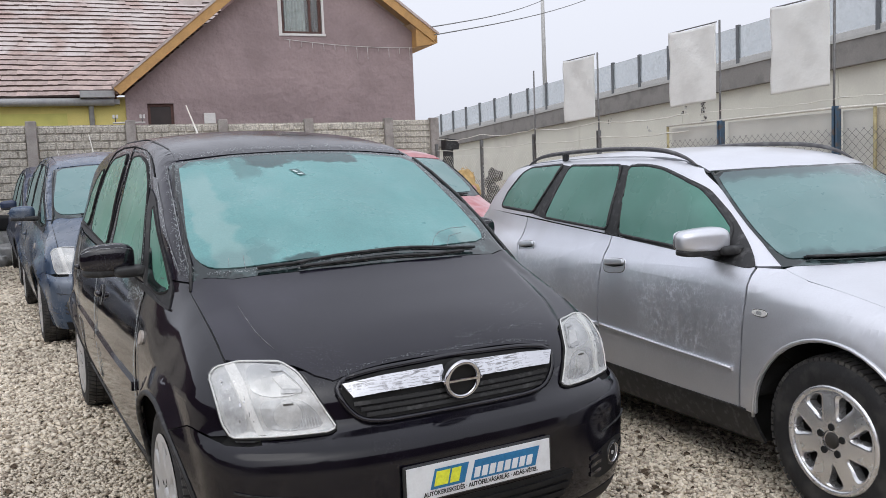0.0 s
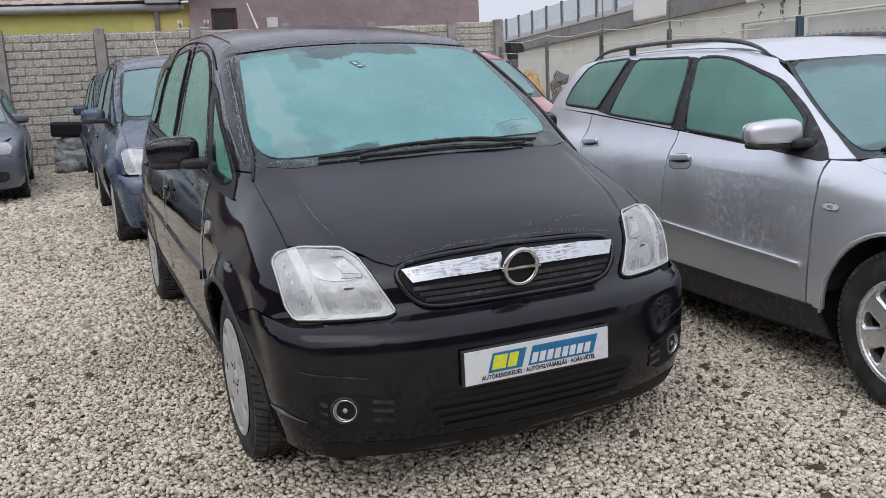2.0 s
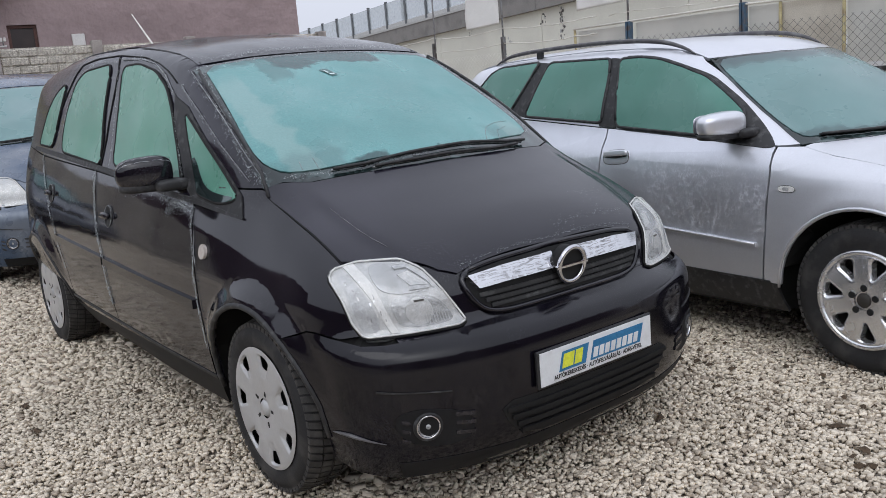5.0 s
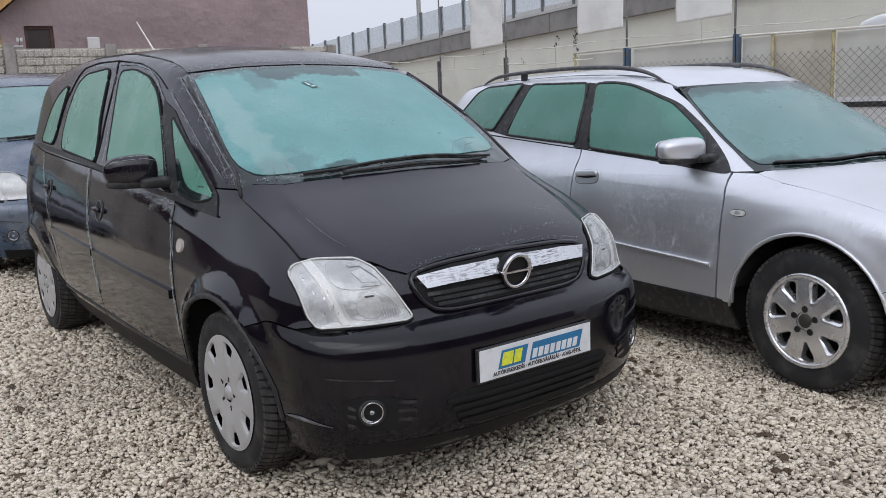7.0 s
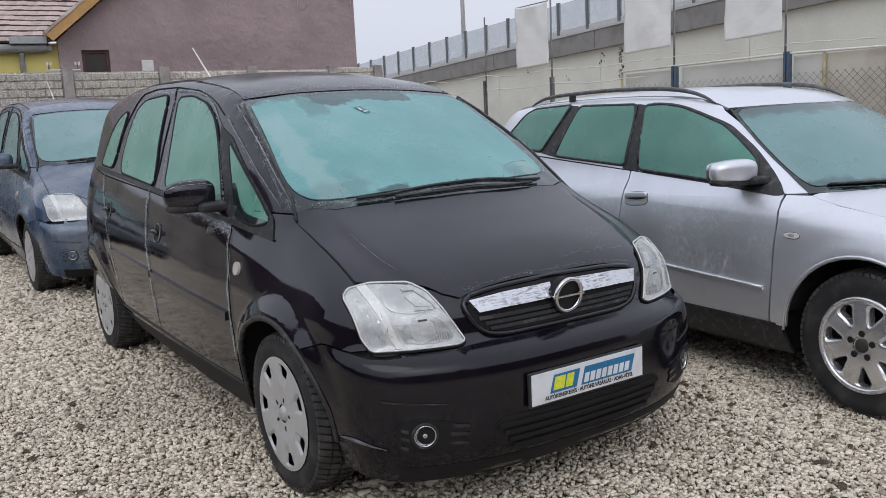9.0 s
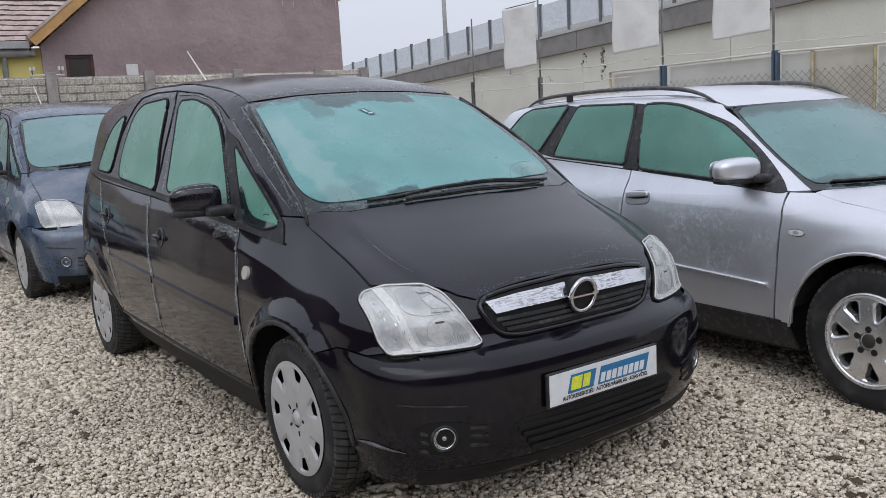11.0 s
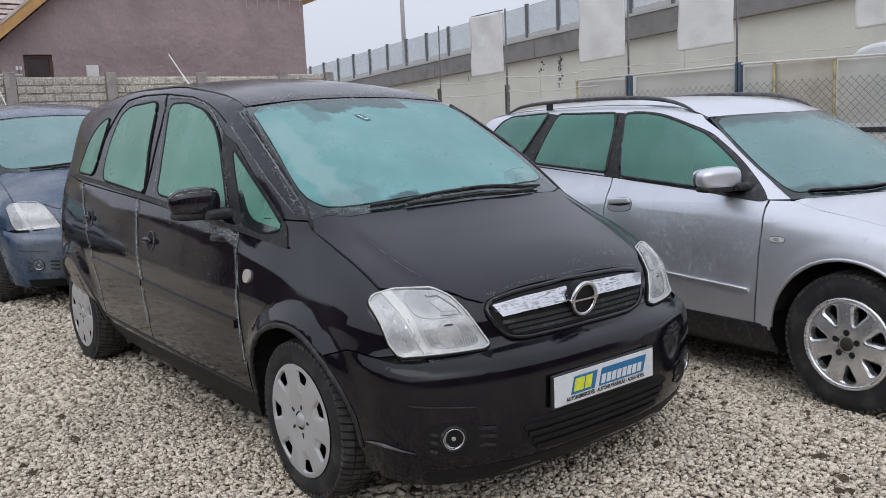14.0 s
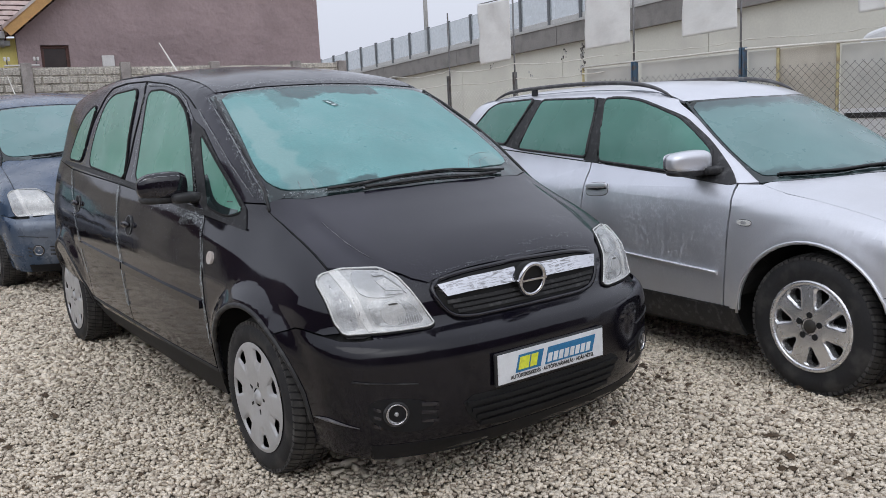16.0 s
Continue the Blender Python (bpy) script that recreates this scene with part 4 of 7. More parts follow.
        panel("quarter_frame", S, "side", [(0.80, 1.315), (0.665, 1.272), (0.435, 1.132), (0.295, 1.042), (0.184, 0.964), (0.142, 0.896), (0.286, 0.908), (0.496, 0.934), (0.58, 0.982), (0.69, 1.13), (0.77, 1.235)], "trim", car, lift=0.0025, depth=0.005, cell=0.06, **k)
        panel("clear_patch", S, "side", [(0.205, 0.956), (0.30, 0.932), (0.478, 0.958), (0.50, 0.985), (0.56, 1.08), (0.53, 1.09), (0.46, 1.005), (0.40, 0.974), (0.30, 0.962)], "clear_glass", car, lift=0.0065, depth=0, rounds=1, cell=0.05, **k)
        for gname, path in (("roof_ditch", edge(S, 0.50, [0.80, 1.0, 1.3, 1.7, 2.1, 2.5, 2.85])),):
            ys = np.array([p[0] for p in path])
            pts = S.cast("top", np.full(len(ys), 0.519), ys)
            pts[:, 0] *= 1 if left else -1
            part(gname, tube(pts - np.array([0, 0, 0.0015]), 0.004, 6), "trim", car)
        for joint in ([(0.09, 1.0), (0.25, 1.112), (0.42, 1.222), (0.60, 1.322), (0.76, 1.402)], [(0.16, 1.01), (0.34, 1.125), (0.55, 1.245), (0.75, 1.345)], [(0.80, 1.315), (0.95, 1.405), (1.10, 1.455), (1.30, 1.487), (1.52, 1.497)],
                      [(0.494, 0.925), (0.425, 0.753), (0.370, 0.42)], [(1.601, 1.008), (1.514, 0.80), (1.449, 0.64), (1.432, 0.42)], [(2.349, 0.852), (2.229, 0.675)]):
            part("frost_line", tube([p + S.normal(p[None])[0] * 0.002 for p in S.cast("side", np.array([p[0] for p in joint]), np.array([p[1] for p in joint]))] if not left else [p * np.array([-1, 1, 1]) for p in S.cast("side", np.array([p[0] for p in joint]), np.array([p[1] for p in joint]))], 0.0016, 5, [0.0007 + 0.0018 * random.random() for _ in joint]), "ice_line", car)
        if stickers:
            for line, count, spread in (([(0.09, 1.0), (0.25, 1.112), (0.42, 1.222), (0.60, 1.322), (0.76, 1.402)], 260, 0.006), ([(0.16, 1.01), (0.34, 1.125), (0.55, 1.245), (0.75, 1.345)], 160, 0.005),
                                        ([(0.80, 1.315), (0.95, 1.405), (1.10, 1.455), (1.30, 1.487), (1.52, 1.497), (1.62, 1.49)], 260, 0.006), ([(1.64, 1.49), (1.85, 1.51), (2.10, 1.46), (2.2, 1.33), (2.25, 1.18)], 220, 0.005),
                                        ([(0.494, 0.925), (0.425, 0.753), (0.372, 0.42)], 520, 0.008), ([(1.601, 1.008), (1.514, 0.80), (1.449, 0.64), (1.432, 0.42)], 1000, 0.010), ([(2.55, 1.06), (2.349, 0.852), (2.229, 0.675), (2.15, 0.5)], 700, 0.009), ([(0.50, 0.905), (0.60, 0.925), (0.76, 0.935)], 420, 0.012), ([(0.60, 0.905), (0.70, 0.895)], 160, 0.012),
                                        ([(1.43, 1.04), (1.45, 1.28), (1.52, 1.46)], 200, 0.006), ([(0.60, 0.99), (0.70, 1.14), (0.78, 1.25)], 140, 0.006), ([(0.49, 0.945), (1.43, 1.014), (2.2, 1.068)], 220, 0.004), ([(0.50, 0.90), (0.8, 0.93), (1.2, 0.96)], 120, 0.014), ([(0.6, 0.80), (1.3, 0.86)], 260, 0.05), ([(0.7, 0.55), (1.4, 0.66), (2.1, 0.70)], 420, 0.06), ([(1.7, 0.85), (2.3, 0.92)], 200, 0.05)):
                fringe(S, "side", line, count, spread, car, "frost_grain", flip=left, size=(0.0012, 0.0040) if spread < 0.03 else (0.0006, 0.0018))
        for line in ([(0.811, 1.364), (0.925, 1.413), (1.062, 1.453), (1.248, 1.49), (1.586, 1.522), (1.91, 1.530), (2.115, 1.514), (2.20, 1.46), (2.29, 1.365), (2.375, 1.25), (2.43, 1.112)], [(1.586, 1.522), (1.537, 1.462), (1.522, 1.372), (1.527, 1.27), (1.54, 1.154), (1.56, 1.03)]):
            q = np.array(line)
            run_ = np.concatenate([[0], np.cumsum(np.hypot(*np.diff(q, axis=0).T))])
            at2 = np.linspace(0, run_[-1], 40)
            p = S.cast("side", np.interp(at2, run_, q[:, 0]), np.interp(at2, run_, q[:, 1]))
            p[:, 0] *= -1 if left else 1
            part("door_gap", tube(p, 0.0028, 6), "under", car)
        # wheel arch lip
        for c in (0.0, B):
            a = arc(c, zc, R + 0.005, -2, 182, 22)
            q = S.cast("side", np.array([p[0] for p in a]), np.array([p[1] for p in a]))
            q = q + S.normal(q) * 0.001
            q[:, 0] *= -1 if left else 1
            part("arch_lip", tube(q - S.normal(q) * np.array([-1 if left else 1, 1, 1]) * 0.004, 0.010, 8), "trim", car, "dull dark lip of the wheel arch")
        panel("side_indicator", S, "side", arc(0.352, 0.771, 0.026, 0, 330, 11), "orange", car, lift=0.008, depth=0.01, cell=0.03, label="clear oval side indicator", **k)
        mirror(car, (0.850, 0.665, 1.045), left, paint, (0.205, 0.12, 0.135), (0.085, -0.2, -0.05))
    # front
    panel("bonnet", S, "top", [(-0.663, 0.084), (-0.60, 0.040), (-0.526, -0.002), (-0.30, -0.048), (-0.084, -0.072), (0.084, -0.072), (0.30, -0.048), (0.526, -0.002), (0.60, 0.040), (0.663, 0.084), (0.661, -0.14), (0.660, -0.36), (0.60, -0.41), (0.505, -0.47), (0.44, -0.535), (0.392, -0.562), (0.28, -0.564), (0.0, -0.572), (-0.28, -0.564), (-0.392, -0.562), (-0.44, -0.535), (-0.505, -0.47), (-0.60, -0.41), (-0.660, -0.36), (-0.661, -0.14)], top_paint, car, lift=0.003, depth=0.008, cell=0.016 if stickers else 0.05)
    for s in (-1, 1):
        ys = np.linspace(-0.37, 0.078, 16)
        q = S.cast("top", np.full(16, s * 0.6630), ys)
        part("shut_line", tube(q + S.normal(q) * 0.0005, 0.0026, 5), "under", car)
    if stickers:
        for s in (-1, 1):
            ys = np.linspace(-0.40, -0.15, 14)
            q = S.cast("top", s * (S.ridge(ys) - 0.006), ys)
            part("frost_line", tube(q + S.normal(q) * 0.003, 0.001, 5, [0.0004 + 0.0010 * random.random() for _ in ys]), "ice_dim", car)
    panel("front_panel", S, "front", [(-0.62, 0.566), (0.62, 0.566), (0.60, 0.785), (0.44, 0.755), (0.392, 0.74), (0, 0.765), (-0.392, 0.74), (-0.44, 0.755), (-0.60, 0.785)], paint, car, lift=-0.003, cell=0.014 if stickers else 0.04)
    panel("bumper", S, "front", [(-0.67, 0.572), (-0.42, 0.584), (-0.3, 0.590), (0, 0.592), (0.3, 0.590), (0.42, 0.584), (0.67, 0.572), (0.68, 0.35), (0.65, 0.17), (0.3, 0.15), (-0.3, 0.15), (-0.65, 0.17), (-0.68, 0.35)], low_paint, car, lift=0.0, cell=0.014 if stickers else 0.04)
    # added dull panel that keeps bright mirrored gravel off the lower bumper
    panel("lower_valance", S, "front", [(-0.66, 0.225), (-0.30, 0.212), (0.30, 0.212), (0.66, 0.225), (0.64, 0.165), (0.3, 0.148), (-0.3, 0.148), (-0.64, 0.165)], "plastic_black", car, lift=0.002, depth=0.004, cell=0.03, label="dull black lip added under the bumper to mirror less gravel")
    lower = [(-0.385, 0.355), (0.385, 0.355), (0.345, 0.27), (0.26, 0.225), (-0.26, 0.225), (-0.345, 0.27)]
    lg = panel("lower_grille", S, "front", lower, "under", car, lift=0.003, depth=0.004, rounds=1, cell=0.06)
    for z in (0.252, 0.278, 0.304, 0.330):
        w = 0.30 + (z - 0.24) * 0.7
        panel("grille_slat", S, "front", [(-w, z - 0.007), (w, z - 0.007), (w, z + 0.007), (-w, z + 0.007)], "plastic_black", lg, lift=0.012, depth=0.012, cell=0.06)
    gr = panel("grille", S, "front", [(-0.392, 0.712), (-0.28, 0.736), (0, 0.745), (0.28, 0.736), (0.392, 0.712), (0.355, 0.64), (0.30, 0.605), (-0.30, 0.605), (-0.355, 0.64)], "under", car, lift=0.003, depth=0.006, rounds=1, cell=0.05)
    part("grille_surround", outline(S, "front", [(-0.402, 0.722), (-0.28, 0.744), (0, 0.753), (0.28, 0.744), (0.402, 0.722), (0.365, 0.634), (0.305, 0.598), (-0.305, 0.598), (-0.365, 0.634)], 0.0095, 0.002, 2), paint, gr)
    for z in (0.622, 0.640, 0.658):
        w = 0.315 + (z - 0.622) * 0.9
        panel("grille_slat", S, "front", [(-w, z - 0.006), (w, z - 0.006), (w, z + 0.006), (-w, z + 0.006)], "trim", gr, lift=0.011, depth=0.01, cell=0.06)
    for s in (-1, 1):
        bar = [(s * 0.375, 0.712), (s * 0.25, 0.722), (s * 0.05, 0.727), (s * 0.05, 0.682), (s * 0.25, 0.68), (s * 0.35, 0.676)]
        panel("chrome_bar", S, "front", bar, "chrome_bar", gr, lift=0.022, depth=0.02, cell=0.03, rounds=0, label="bright chrome grille bar")
    ec = S.cast("front", np.array([0.0]), np.array([0.690]))[0]
    em = new("round_emblem")
    em.parent = car
    em.matrix_local = pose(0, ec[1] - 0.040, 0.689, 8, 0, 0)
    bm = bmesh.new()
    loops = [[bm.verts.new(((0.056 + 0.0085 * math.cos(b)) * math.cos(a), 0.0085 * math.sin(b), (0.056 + 0.0085 * math.cos(b)) * math.sin(a))) for b in np.linspace(0, 2 * math.pi, 10, endpoint=False)] for a in np.linspace(0, 2 * math.pi, 48, endpoint=False)]
    for i, a in enumerate(loops):
        b = loops[(i + 1) % 48]
        for k in range(10):
            bm.faces.new((a[k], b[k], b[(k + 1) % 10], a[(k + 1) % 10])).smooth = True
    bmesh.ops.recalc_face_normals(bm, faces=bm.faces)
    part("emblem_ring", bm, "chrome", em)
    part("emblem_bar", box(-0.07, 0.07, -0.006, 0.006, -0.006, 0.006, 0.003), "chrome", em)
    part("emblem_back", tube([(0, 0.006, 0), (0, 0.044, 0)], 0.056, 28), "under", em)
    # lamps
    lamp = [(-0.716, 0.752), (-0.694, 0.775), (-0.63, 0.788), (-0.515, 0.783), (-0.484, 0.758), (-0.459, 0.705), (-0.405, 0.597), (-0.43, 0.587), (-0.572, 0.586), (-0.690, 0.587), (-0.706, 0.63), (-0.714, 0.70)]
    for left in (False, True):
        s = 1 if left else -1
        poly = mirrored(lamp) if left else lamp
        rounded = chaikin(list(poly), 1, 0.007)
        c = panel("headlight", S, "front", rounded, "reflector", car, lift=0.003, depth=0.02, cell=0.02, label="clear headlamp with silver reflectors")
        at_ = lambda pts: [(s * a_, b_) for a_, b_ in pts]
        panel("indicator_unit", S, "front", at_(((0.701, 0.735), (0.692, 0.755), (0.676, 0.758), (0.656, 0.70), (0.636, 0.604), (0.686, 0.602), (0.696, 0.65))), "dark_lamp", c, lift=0.006, depth=0.003, rounds=2, cell=0.02)
        panel("divider", S, "front", at_(((0.668, 0.777), (0.640, 0.782), (0.632, 0.74), (0.622, 0.665), (0.602, 0.592), (0.622, 0.592), (0.640, 0.66), (0.662, 0.74))), "lamp_white", c, lift=0.008, depth=0.006, cell=0.03)
        if detail:
            panel("upper_reflector", S, "front", at_(((0.626, 0.755), (0.618, 0.700), (0.500, 0.694), (0.484, 0.73), (0.520, 0.770), (0.600, 0.782))), "lamp_grey", c, lift=0.006, depth=0.004, rounds=2, cell=0.02)
            low_ = panel("lower_reflector", S, "front", at_(((0.608, 0.690), (0.604, 0.640), (0.588, 0.601), (0.438, 0.600), (0.452, 0.640), (0.478, 0.676), (0.520, 0.692))), "lamp_grey", c, lift=0.006, depth=0.004, rounds=2, cell=0.02)
            panel("lower_bowl", S, "front", at_(arc(0.535, 0.645, 0.038, 0, 345, 17)), "reflector", low_, lift=0.009, depth=0.004, cell=0.02)
            panel("bright_wedge", S, "front", at_(((0.556, 0.744), (0.522, 0.750), (0.486, 0.712), (0.538, 0.715))), "reflector", c, lift=0.010, depth=0.004, cell=0.03)
            # small shadow below the wedge, laid on as a darker panel
            panel("wedge_shade", S, "front", at_(((0.541, 0.714), (0.486, 0.711), (0.490, 0.703), (0.545, 0.703))), "dark_lamp", c, lift=0.010, depth=0.004, cell=0.03)
            panel("bulb_edge", S, "front", at_(((0.556, 0.764), (0.520, 0.766), (0.484, 0.726), (0.476, 0.704), (0.480, 0.703), (0.490, 0.724), (0.522, 0.758), (0.552, 0.757))), "dark_lamp", c, lift=0.011, depth=0.003, cell=0.03)
            panel("bulb", S, "front", at_(((0.545, 0.676), (0.517, 0.677), (0.517, 0.672), (0.545, 0.671))), "brake", low_, lift=0.011, depth=0.003, cell=0.03)
            for i in range(9):
                panel("flute", S, "front", at_(((0.520 - i * 0.008, 0.608), (0.5225 - i * 0.008, 0.608), (0.5245 - i * 0.008, 0.634), (0.522 - i * 0.008, 0.634))), "dark_lamp", low_, lift=0.011, depth=0.002, cell=0.05)
            for i in range(14):
                a_, b_ = 0.632 + 0.050 * random.random(), 0.615 + 0.125 * random.random()
                a_ += (b_ - 0.68) * 0.15
                w_, h_ = 0.002 + 0.003 * random.random(), 0.003 + 0.010 * random.random() ** 2
                panel("facet", S, "front", at_(((a_, b_), (a_ - w_, b_), (a_ - w_, b_ + h_), (a_, b_ + h_))), random.choice(("lamp_grey", "lamp_white", "chrome")), c, lift=0.0085, depth=0.002, cell=0.05)
        panel("lens", S, "front", rounded, "lens", c, lift=0.010, depth=0.008, cell=0.03, label="clear plastic lamp cover")
        part("lamp_rim", outline(S, "front", [(a_ * 0.985 + s * 0.0085, b_ * 0.985 + 0.0103) for a_, b_ in rounded], 0.003, 0.007, 0), "lamp_white", c)
        part("lamp_gap", outline(S, "front", rounded, 0.006, 0.001, 0), "under", c)
        # fog lamp pocket
        pk = panel("fog_pocket", S, "front", [(s * a, b) for a, b in ((0.665, 0.395), (0.50, 0.372), (0.455, 0.31), (0.50, 0.262), (0.62, 0.275), (0.68, 0.33))], "plastic_black" if stickers else paint, car, lift=0.003, depth=0.004, rounds=2, cell=0.04)
        for z in (0.295, 0.325, 0.352):
            for o0, o1 in ((0.660, 0.640), (0.520, 0.462)):
                panel("pocket_rib", S, "front", [(s * o0, z), (s * o1, z - 0.008), (s * o1, z + 0.004), (s * o0, z + 0.012)], paint if stickers else "trim", pk, lift=0.005, depth=0.006, cell=0.05)
        q = S.cast("front", np.array([s * 0.596]), np.array([0.334]))[0]
        fg = new("fog_lamp")
        fg.parent = car
        nn = S.normal(q[None])[0] * 0.85 + np.array([0, -0.15, 0])
        fg.matrix_local = Matrix.Translation(Vector(q) + Vector(S.normal(q[None])[0]) * 0.005) @ (-Vector(nn)).to_track_quat("X", "Z").to_matrix().to_4x4()
        part("fog_ring", lathe([(0.020, 0.046), (0.000, 0.043), (-0.005, 0.039), (0.004, 0.034)], sides=28), "trim", fg)
        part("fog_reflector", lathe([(-0.001, 0.035), (0.000, 0.033), (0.003, 0.030), (0.006, 0.020), (0.008, 0.008), (0.008, 0.001)], sides=28), "fog_bowl", fg)
        part("fog_rim", lathe([(-0.002, 0.036), (-0.004, 0.034), (-0.002, 0.0315), (0.001, 0.031)], sides=28), "chrome", fg)
        part("fog_bulb", lathe([(-0.001, 0.001), (0.000, 0.007), (0.008, 0.008)], sides=16), "dark_lamp", fg)
        panel("bumper_crease", S, "front", [(s * 0.71, 0.448), (s * 0.526, 0.427), (s * 0.526, 0.430), (s * 0.69, 0.4495), (s * 0.71, 0.453)], "trim", car, lift=0.004, depth=0.006, cell=0.03)
        # grey tube painted as the sky highlight along the bumper's lower ledge
        q = S.cast("side", np.linspace(-0.56, -0.385, 6), np.array([0.290, 0.298, 0.305, 0.309, 0.308, 0.304]))
        q = q + S.normal(q) * 0.002
        q[:, 0] *= -1 if left else 1
        part("bumper_chin", tube(q, 0.004, 6, [0.001, 0.003, 0.005, 0.006, 0.004, 0.001]), "rail", car)
    # screen
    panel("windscreen_surround", S, "top", [(-0.659, 0.090), (-0.60, 0.047), (-0.526, 0.005), (-0.30, -0.041), (-0.084, -0.065), (0.084, -0.065), (0.30, -0.041), (0.526, 0.005), (0.60, 0.047), (0.659, 0.090), (0.63, 0.37), (0.57, 0.76), (0.30, 0.795), (0, 0.80), (-0.30, 0.795), (-0.57, 0.76), (-0.62, 0.37)], "clear_glass", car, lift=0.0, depth=0.01, cell=0.05, label="dark glass edge of the windscreen")
    ws = panel("windscreen", S, "top", [(-0.601, 0.102), (-0.556, 0.066), (-0.446, 0.034), (-0.269, 0.010), (0, -0.004), (0.245, 0.014), (0.40, 0.048), (0.53, 0.085), (0.565, 0.15), (0.555, 0.28), (0.54, 0.47), (0.525, 0.715), (0.30, 0.768), (0, 0.775), (-0.30, 0.768), (-0.535, 0.740), (-0.585, 0.45), (-0.617, 0.28), (-0.624, 0.175)], screen, car, lift=0.004, depth=0.004, rounds=1, cell=0.05, label="windscreen covered with pale green frost")
    if stickers:
        st = panel("sticker", S, "top", [(-0.104, 0.608), (-0.066, 0.612), (-0.046, 0.556), (-0.075, 0.548)], "thawed_glass", ws, lift=0.007, depth=0, cell=0.02, label="small dark windscreen sticker with pale marks")
        panel("sticker_mark", S, "top", [(-0.092, 0.598), (-0.082, 0.599), (-0.072, 0.576), (-0.084, 0.574)], "sticker", st, lift=0.008, depth=0, cell=0.02)
        panel("sticker_mark", S, "top", [(-0.082, 0.566), (-0.058, 0.570), (-0.055, 0.561), (-0.078, 0.557)], "sticker", st, lift=0.008, depth=0, cell=0.02)
    if stickers:
        for line, count, spread in (([(-0.64, 0.10), (-0.66, 0.16), (-0.648, 0.28), (-0.61, 0.45), (-0.548, 0.745)], 420, 0.006), ([(0.54, 0.085), (0.575, 0.15), (0.565, 0.28), (0.55, 0.47), (0.535, 0.722)], 400, 0.008),
                                    ([(-0.60, 0.06), (-0.451, 0.010), (-0.27, -0.012), (-0.05, -0.02)], 260, 0.006), ([(-0.53, 0.75), (0, 0.785), (0.53, 0.75)], 300, 0.008), ([(-0.50, 0.82), (-0.2, 0.86), (0.2, 0.86), (0.5, 0.82)], 500, 0.02)):
            fringe(S, "top", line, count, spread, car, "frost_grain")
        for line, count, spread in (([(-0.39, -0.553), (-0.2, -0.558), (0, -0.562), (0.2, -0.558), (0.39, -0.553)], 360, 0.004), ([(0.05, -0.53), (0.42, -0.49)], 160, 0.012), ([(0.30, -0.42), (0.46, -0.36)], 70, 0.03)):
            fringe(S, "top", line, count, spread, car, "frost_grain", size=(0.0006, 0.0022))
    for pts in ([(-0.44, 0.005), (-0.29, -0.018), (-0.07, -0.018), (0.165, -0.009), (0.31, -0.008), (0.45, 0.012)], [(-0.30, -0.04), (-0.087, -0.056), (0.20, -0.052), (0.38, -0.02)]):
        cc = curve(*sorted(pts))
        xs = np.linspace(min(p[0] for p in pts), max(p[0] for p in pts), 16)
        q = S.cast("top", xs, cc(xs)) + np.array([0, -0.004, 0.016])
        wp = part("wiper", tube(q, 0.006, 6), "trim", car)
        part("wiper_blade", tube(q + np.array([0, 0.016, -0.006]), 0.004, 5), "ice_line", wp, "wiper blade edged with frost")
    rf = [(-0.535, 0.785), (-0.30, 0.808), (0, 0.814), (0.30, 0.808), (0.535, 0.785), (0.520, 1.0), (0.514, 1.4), (0.508, 2.4), (0.49, 2.84), (0, 2.95), (-0.49, 2.84), (-0.508, 2.4), (-0.514, 1.4), (-0.520, 1.0)]
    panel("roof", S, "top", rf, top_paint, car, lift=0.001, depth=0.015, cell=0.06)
    q = S.cast("top", np.array([0.0]), np.array([2.62]))[0]
    part("aerial", tube([(0, 2.62, q[2] - 0.005), (0, 2.64, q[2] + 0.025), (0, 2.98, q[2] + 0.27)], 0.006, 8, [0.018, 0.007, 0.0038]), "frosted_wire", car, "short aerial white with frost")
    panel("tailgate", S, "back", [(-0.60, 0.45), (0.60, 0.45), (0.60, 0.95), (0.46, 1.42), (-0.46, 1.42), (-0.60, 0.95)], paint, car, cell=0.08)
    panel("rear_bumper", S, "back", [(-0.66, 0.20), (0.66, 0.20), (0.68, 0.44), (-0.68, 0.44)], paint, car, lift=0.002, cell=0.08)
    for left in (False, True):
        s = 1 if left else -1
        for y in (0.0, B):
            wheel("wheel", "cap", car, (s * 0.712, y + (0.02 if y else -0.010), 0.288), left, 0.288, 0.18, turn=17 if y else 0)
    return car


